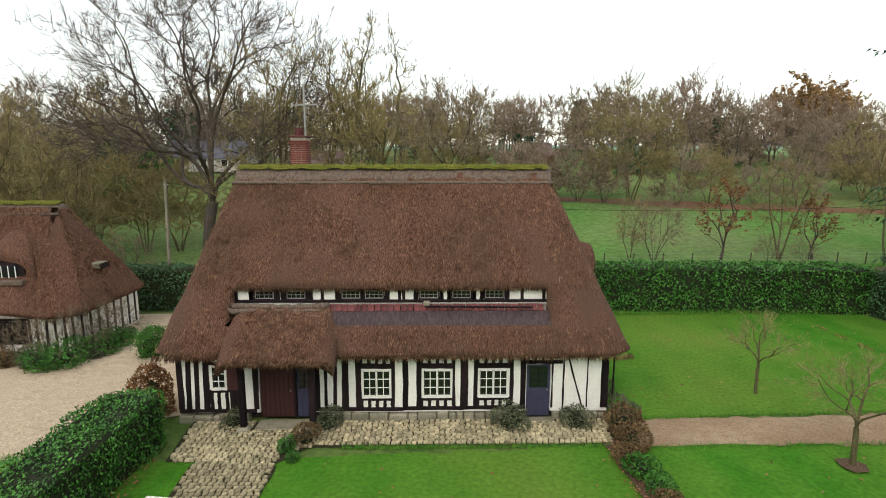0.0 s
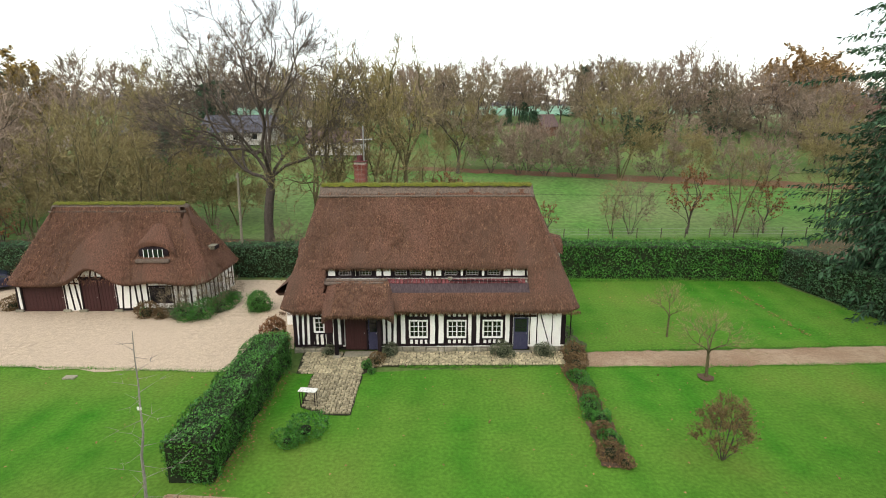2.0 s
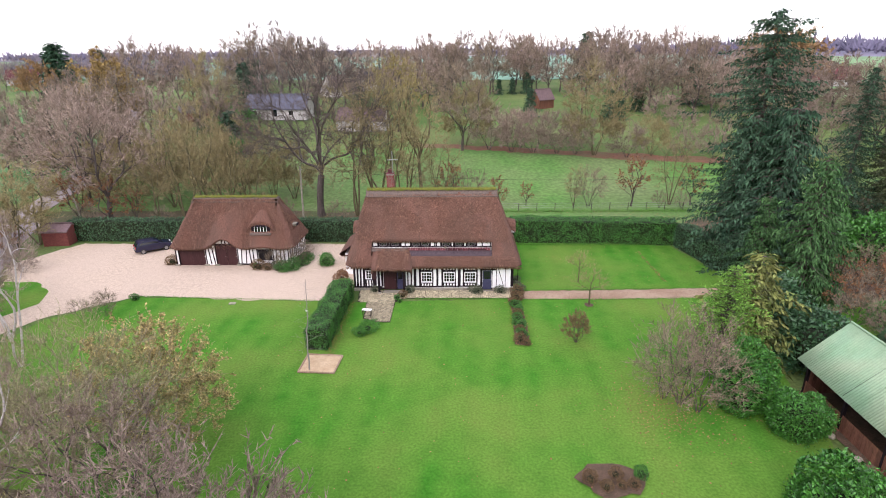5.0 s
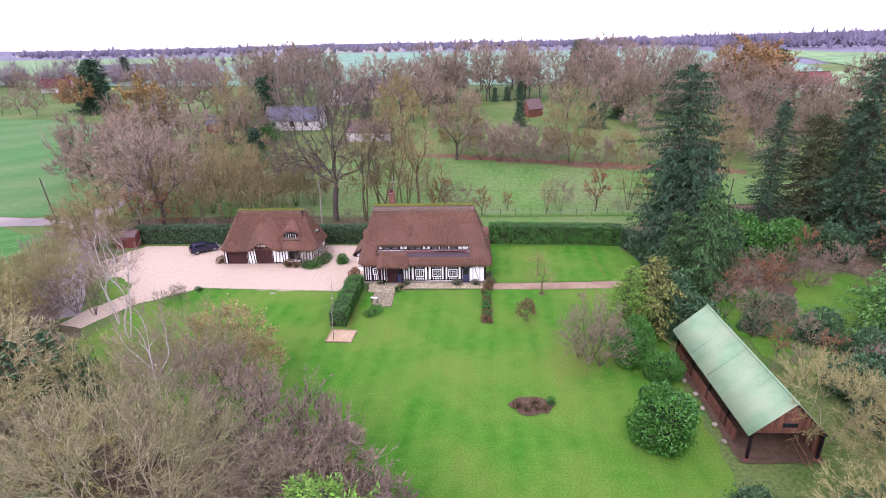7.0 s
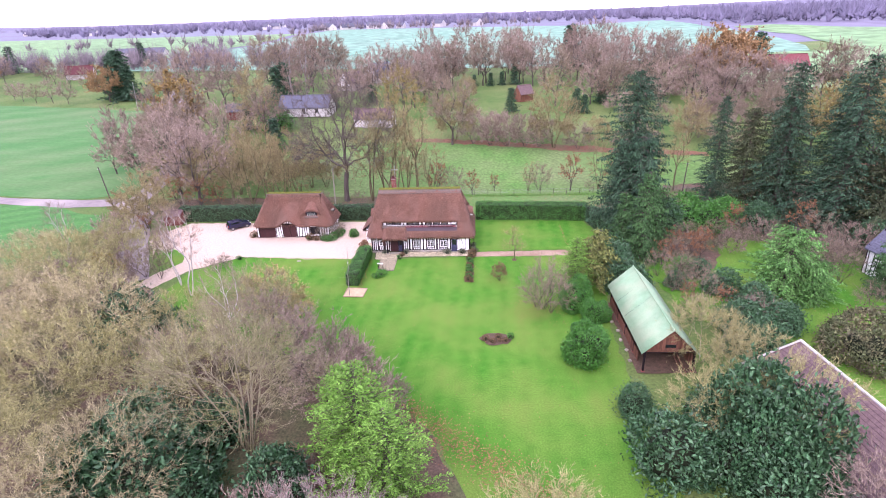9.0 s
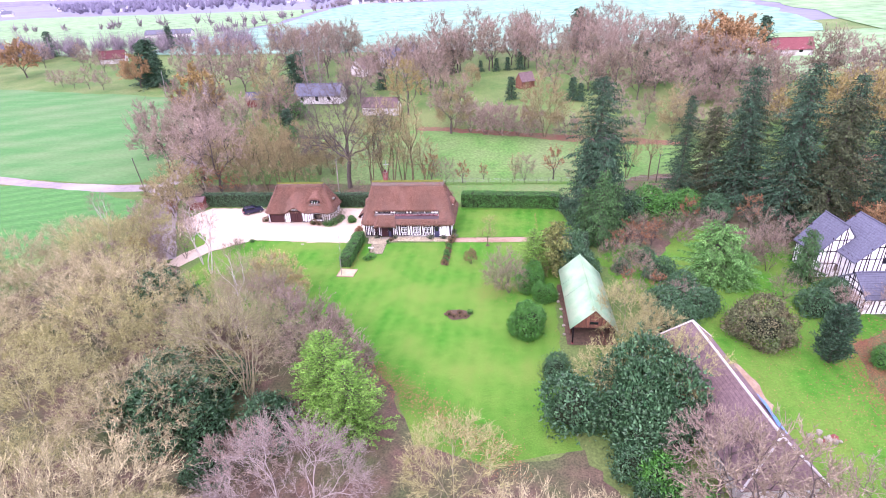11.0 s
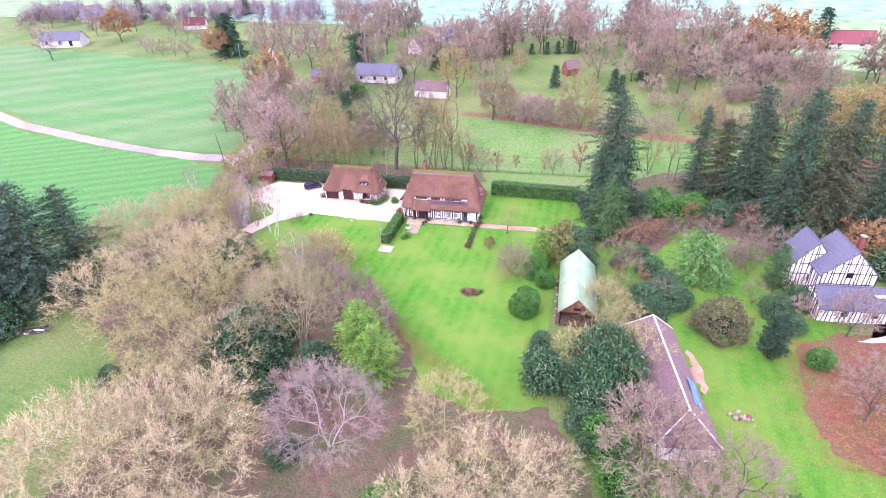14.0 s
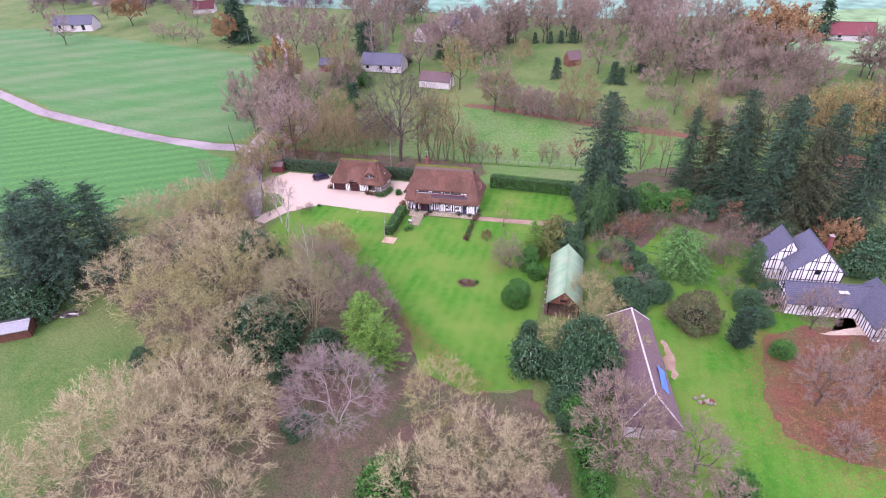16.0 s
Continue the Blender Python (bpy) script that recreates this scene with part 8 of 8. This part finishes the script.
# ---- paving ----
pave = sheet("pavement", [(-10.4, 15.45), (-10.15, 12.95), (-6.7, 12.85), (-6.0, 13.75), (3.9, 13.75), (4.3, 15.5)], -0.045, JOINT, "old stone setts with dark mossy joints along the wall", 0.03, 0.5, "pavement")
lane = sheet("pavement_path", [(-9.3, 12.8), (-9.1, 9.7), (-7.9, 9.1), (-6.7, 9.0), (-6.7, 12.7)], -0.05, JOINT, "old stone sett path running out to the lawn", 0.03, 0.5, "pavement")
rs = random.Random(11)
sett_meshes = []
for k in range(7):
    bm = bmesh.new()
    a, b = 0.072, 0.064
    lo = [bm.verts.new((sx * a + rs.uniform(-0.012, 0.012), sy * b + rs.uniform(-0.012, 0.012), -0.03)) for sx, sy in ((-1, -1), (1, -1), (1, 1), (-1, 1))]
    mid = [bm.verts.new((v.co.x, v.co.y, 0.02)) for v in lo]
    hi = [bm.verts.new((v.co.x * 0.8, v.co.y * 0.8, 0.045 + rs.uniform(-0.006, 0.006))) for v in lo]
    for r0, r1 in ((lo, mid), (mid, hi)):
        for i in range(4):
            bm.faces.new((r0[i], r0[(i + 1) % 4], r1[(i + 1) % 4], r1[i]))
    bm.faces.new(hi)
    me = bpy.data.meshes.new("sett")
    bm.to_mesh(me), bm.free()
    me.materials.append(COBBLE)
    sett_meshes.append(me)


def in_poly(x, y, poly):
    c = False
    for (x0, y0), (x1, y1) in zip(poly, poly[1:] + poly[:1]):
        if (y0 > y) != (y1 > y) and x < (x1 - x0) * (y - y0) / (y1 - y0) + x0:
            c = not c
    return c


path_poly = [(-9.2, 12.9), (-9.02, 9.8), (-7.9, 9.18), (-6.78, 9.08), (-6.78, 11.0), (-6.8, 12.9)]
apron_poly = [(-10.3, 15.4), (-10.08, 13.0), (-9.2, 12.9), (-6.8, 12.9), (-6.75, 13.5), (-5.6, 13.85), (3.85, 13.85), (4.2, 15.42)]
singles = 0
rest = bmesh.new()
row = 0
y = 9.2
while y < 15.45:
    x = -10.4 + (0.04 if row % 2 else 0)
    while x < 4.3:
        px_, py_ = x + rs.uniform(-0.015, 0.015), y + rs.uniform(-0.015, 0.015)
        inside = in_poly(px_, py_, path_poly) or in_poly(px_, py_, apron_poly)
        if inside and not (-8.15 < px_ < -6.05 and py_ > 14.82) and not (1.15 < px_ < 2.35 and py_ > 15.28):
            m = pose(px_, py_, 0.062 + rs.uniform(-0.008, 0.01), rs.uniform(-3, 3), rs.uniform(-3, 3), rs.uniform(-8, 8) + (90 if rs.random() < 0.05 else 0))
            if singles < 295 and in_poly(px_, py_, path_poly):
                s = new("sett", sett_meshes[rs.randrange(7)])
                s.parent = lane
                s.matrix_basis = m
                singles += 1
            else:
                src = sett_meshes[rs.randrange(7)]
                k = len(rest.verts)
                rest.from_mesh(src)
                rest.verts.ensure_lookup_table()
                for v in rest.verts[k:]:
                    v.co = m @ v.co
        x += 0.178
    y += 0.158
    row += 1
tagged(part("sett_apron", rest, COBBLE, pave, "weathered sandstone setts along the wall"), kind="stuff")

# ---- small things near the house ----
proto("low_green", lambda: leafy_bush("low_shrub", "low rounded grey-green garden shrub", 111, 0.62, 0.62, 0.75, 1500, LEAF_GREY, 0.075, amp=0.25))
proto("box_ball", lambda: leafy_bush("box_shrub", "small clipped green shrub", 113, 0.5, 0.5, 0.75, 1400, LEAF_LAUREL, 0.075, amp=0.2))
proto("rusty", lambda: leafy_bush("rusty_shrub", "small shrub with dry brown autumn leaves", 117, 0.6, 0.6, 0.85, 1500, LEAF_BROWN, 0.08, amp=0.35, core=0.45))
proto("photinia", lambda: leafy_bush("autumn_shrub", "upright shrub turning red and yellow", 119, 0.8, 0.8, 1.9, 2600, LEAF_RUST, 0.12, amp=0.3, core=0.5))
for x, y, s in ((-5.6, 15.05, 0.95), (0.7, 15.0, 1.1), (2.95, 15.05, 1.0), (-8.9, 15.2, 0.75), (4.75, 15.6, 1.1), (4.6, 17.5, 0.9)):
    place("low_green", (x, y), s)
place("photinia", (-12.2, 16.3), 1.0)
place("photinia", (-11.9, 15.3), 0.55, label="low yellow-green shrub at the cottage corner")
for x, y, s in ((-6.1, 14.0, 0.85), (4.5, 14.6, 1.15), (4.35, 13.5, 1.05), (4.0, 12.7, 0.8), (4.1, 10.2, 0.9), (4.0, 7.4, 0.8), (3.9, 6.0, 0.9), (4.3, 5.5, 0.6), (6.0, -8.6, 0.8), (7.4, -8.2, 0.7), (6.7, -9.1, 0.65), (8.2, -8.9, 0.6), (7.5, -8.9, 0.5)):
    place("rusty", (x, y), s)
for x, y, s in ((-6.6, 13.6, 0.7), (-6.3, 13.0, 0.45), (4.15, 12.0, 1.05), (4.3, 11.2, 0.9), (4.0, 9.3, 1.15), (4.25, 8.3, 1.0), (3.8, 8.7, 0.7), (4.15, 6.7, 1.05), (4.3, 10.7, 0.7), (8.7, -8.2, 0.9), (-31.1, 13.4, 0.9), (-22.6, 21.4, 0.8)):
    place("box_ball", (x, y), s)
proto("loose_green", lambda: leafy_bush("low_shrub", "loose open green shrub on the grass", 127, 0.8, 0.8, 0.95, 1300, LEAF_LAUREL, 0.1, amp=0.6, core=0.3))
place("loose_green", (-8.3, 7.5), 1.1)
place("loose_green", (-8.9, 6.9), 0.75)
place("green_bush", (-15.2, 22.2), 0.34, wide=0.85, label="rounded evergreen shrub standing on the gravel")
for x, y, s in ((-20.6, 21.2, 0.42), (-19.2, 21.2, 0.52), (-18.2, 22.6, 0.5), (-18.0, 24.0, 0.45)):
    place("hazel", (x, y), s, label="leggy climbing rose against the garage wall")
for x, y, s in ((-20.0, 20.9, 1.2), (-18.9, 20.9, 1.0), (-18.2, 23.2, 1.1), (-17.9, 21.9, 0.8), (-17.9, 24.6, 0.9)):
    place("low_green", (x, y), s)
for x, y, s in ((-19.4, 20.6, 1.1), (-18.5, 20.9, 1.3), (-17.8, 22.4, 1.1), (-17.7, 23.6, 1.0)):
    place("loose_green", (x, y), s, label="loose green shrub beside the garage wall")
for x, y, s in ((-22.2, 21.0, 1.3), (-32.2, 22.5, 1.2), (-21.2, 20.8, 0.9)):
    place("rusty", (x, y), s)
for x, y, s in ((-31.8, 10.2, 0.42), (-33.6, 9.6, 0.38), (-32.6, 11.6, 0.36)):
    place("hazel", (x, y), s, wide=1.2, label="low dry brown bush beside the drive")


def feeder():
    t = thing("garden_table", "small weathered white table on dark legs", "table", (-8.75, 9.9, 0), -8)
    part("tabletop", box(-0.42, 0.42, -0.19, 0.19, 0.78, 0.82, 0.01), PLATE, t)
    for sx in (-1, 1):
        for sy in (-1, 1):
            part("leg", rod((sx * 0.34, sy * 0.13, 0), (sx * 0.36, sy * 0.14, 0.78), 0.022, n=6), TIMBER, t)
    part("stretcher", rod((-0.34, 0, 0.25), (0.34, 0, 0.25), 0.016, n=6), TIMBER, t)


feeder()


def sand_bed():
    b = thing("sand_bed", "square bed of pale sand edged with stone", "flower bed")
    rng = np.random.RandomState(3)
    bm = bmesh.new()
    c = [Vector((-12.35, 1.45, 0)), Vector((-9.75, 1.35, 0)), Vector((-9.6, 3.65, 0)), Vector((-12.25, 3.85, 0))]
    rows = []
    for j in range(15):
        row = []
        for i in range(15):
            u, v = i / 14, j / 14
            p = c[0].lerp(c[1], u).lerp(c[3].lerp(c[2], u), v)
            edge = 0 < i < 14 and 0 < j < 14
            p.z = 0.1 + (0.09 * noise.noise(Vector((p.x * 1.7, p.y * 1.7, 2))) + 0.05 * rng.rand() if edge else -0.08)
            row.append(bm.verts.new(p))
        rows.append(row)
    for a, d in zip(rows[:-1], rows[1:]):
        for i in range(14):
            bm.faces.new((a[i], a[i + 1], d[i + 1], d[i]))
    part("sand", bm, SAND, b, smooth=True)
    for k in range(4):
        p, q = c[k], c[(k + 1) % 4]
        n = 6
        for i in range(n):
            m0, m1 = p.lerp(q, (i + 0.04) / n), p.lerp(q, (i + 0.96) / n)
            part("edging_stone", rod(m0 + Vector((0, 0, 0.06)), m1 + Vector((0, 0, 0.06)), 0.075, 0.07, 6), PATH_DIRT, b)


sand_bed()
marker = thing("lawn_stone", "flat pale stone set in the lawn edge", "stone", (-21.6, 12.6, 0))
part("slab", box(-0.3, 0.3, -0.18, 0.18, 0.0, 0.09, 0.02), STONE, marker)
drain = thing("downpipe", "thin dark downpipe at the cottage corner", "pipe")
part("pipe", rod((4.75, 16.6, 0), (4.75, 16.6, 2.5), 0.035), TIMBER, drain)
rub = thing("rubble_heap", "small heap of pale rubble on the grass", "rubble", (43.7, -28.4, 0))
for k in range(14):
    bm = bmesh.new()
    bmesh.ops.create_icosphere(bm, subdivisions=1, radius=rs.uniform(0.18, 0.4))
    o = Vector((rs.gauss(0, 0.7), rs.gauss(0, 0.5), rs.uniform(0.05, 0.25)))
    for v in bm.verts:
        v.co = v.co * rs.uniform(0.75, 1.1) + o
        v.co.z = max(v.co.z, -0.02)
    part("stone", bm, STONE if k % 3 else BRICK, rub)
logs = thing("log_pile", "heap of cut logs at the wood edge", "log pile", (-57, -30.5, 0), 25)
for k in range(26):
    x, y, z = rs.uniform(-3, 3), rs.uniform(-0.9, 0.9), 0.15 + 0.25 * (k % 3)
    part("log", rod((x - 0.5, y, z), (x + 0.5, y + rs.uniform(-0.3, 0.3), z + rs.uniform(-0.1, 0.1)), 0.13, 0.12, 7), BARK if k % 4 else BIRCH, logs)
bench = thing("skylight", "pale open rooflight frame on the manor roof", "rooflight", (66.2, -4.6, 3.85), 4)
part("pane", box(-0.7, 0.7, -0.5, 0.5, 0.0, 0.1, 0.02), PLATE, bench)


# ---- fallen leaves ----
def leaf_scatter(label, spots, size, seed, material):
    rng = np.random.RandomState(seed)
    C = np.array([(x, y, 0.075 + 0.02 * rng.rand()) for x, y in spots])
    V, F = leaves(C, unit(rng, len(C)) * np.array((1, 1, 0.2)), np.array((0, 0, 1.0)) + unit(rng, len(C)) * 0.4, size, size * 0.7, rng)
    tagged(raw("fallen_leaves", V, F, material), label, "leaves", kind="stuff")


rl = np.random.RandomState(21)
leaf_scatter("scattered fallen leaves on the lawn", [(rl.uniform(-30, 22), rl.uniform(-28, 13)) for _ in range(650)] + [(rl.uniform(5, 24), rl.uniform(16, 29)) for _ in range(150)] + [(13 + rl.normal(0, 2.2), -2 + rl.normal(0, 2)) for _ in range(900)], 0.11, 23, FALLEN)
leaf_scatter("brown leaves caught along the garden border", [(4.1 + rl.normal(0, 0.35), rl.uniform(5.3, 14.2)) for _ in range(700)] + [(-10.7 + rl.normal(0, 0.2), rl.uniform(3.5, 13)) for _ in range(400)], 0.09, 25, FALLEN)
leaf_scatter("red beech leaves on the grass", [(65 + rl.normal(0, 6.5), -24 + rl.normal(0, 6.5)) for _ in range(22000)], 0.22, 27, LEAF_RUST)
leaf_scatter("red leaves thinning out over the manor grass", [(53.5 + rl.normal(0, 2.0) + 4 * (rl.rand() ** 3), rl.uniform(-34, -12)) for _ in range(6000)], 0.16, 28, LEAF_RUST)
leaf_scatter("brown leaves along the edge of the front wood", [(-12 + 26 * q + rl.normal(0, 1.2), -13.5 - 19.5 * q ** 1.1 + rl.normal(0, 1.2)) for q in rl.uniform(0, 1, 5000)], 0.14, 30, FALLEN)
leaf_scatter("brown leaves under the thicket and hedge bank", [(rl.uniform(-50, 38), 37 + rl.normal(0, 3.0)) for _ in range(2500)], 0.18, 29, FALLEN)


def tufts(label, spots, size, seed):
    rng = np.random.RandomState(seed)
    P = np.array([(x, y, 0.0) for x, y in spots])
    d = rng.normal(0, 0.45, P.shape)
    d[:, 2] = 1
    V, F = spikes(P, P + d * size * rng.uniform(0.5, 1.3, (len(P), 1)), np.full(len(P), 0.014))
    tagged(raw("grass_tufts", V, F, GRASS_BLADE), label, "grass", kind="stuff")


edge = []
for k in range(5200):
    f = rl.rand()
    edge.append((-4.9 + 8.7 * f, 13.72 + rl.normal(0, 0.05)) if k % 4 == 0 else ((5 + 19.5 * f, 13.62 + 0.55 * f * f + rl.normal(0, 0.07)) if k % 4 == 1 else ((5.2 + 19.6 * f, 15.55 + 0.75 * f + rl.normal(0, 0.07)) if k % 4 == 2 else (-31 + 18 * f, 14.1 - 0.95 * f + rl.normal(0, 0.08)))))
tufts("ragged grass along the path and gravel edges", edge, 0.13, 31)
tufts("longer grass along the foot of the hedge and fence", [(rl.uniform(-8, 50), 42.9 + rl.normal(0, 0.5)) for _ in range(5000)] + [(rl.uniform(5, 24), 29.2 - 0.06 * 10 + rl.normal(0, 0.12)) for _ in range(1500)], 0.32, 33)

# narrow lines of lifted turf across the back lawn
turf = [(19.25 + 0.1 * math.sin(k * 0.9) + rl.normal(0, 0.07), 17.2 + 9.0 * k / 300) for k in range(300) if k % 50 > 12]
leaf_scatter("line of lifted brown turf across the lawn", turf, 0.09, 35, FALLEN)
leaf_scatter("brown leaves strewn over the manor lawn", [(46 + rl.normal(0, 8), -22 + rl.normal(0, 13)) for _ in range(4500)], 0.1, 37, FALLEN)
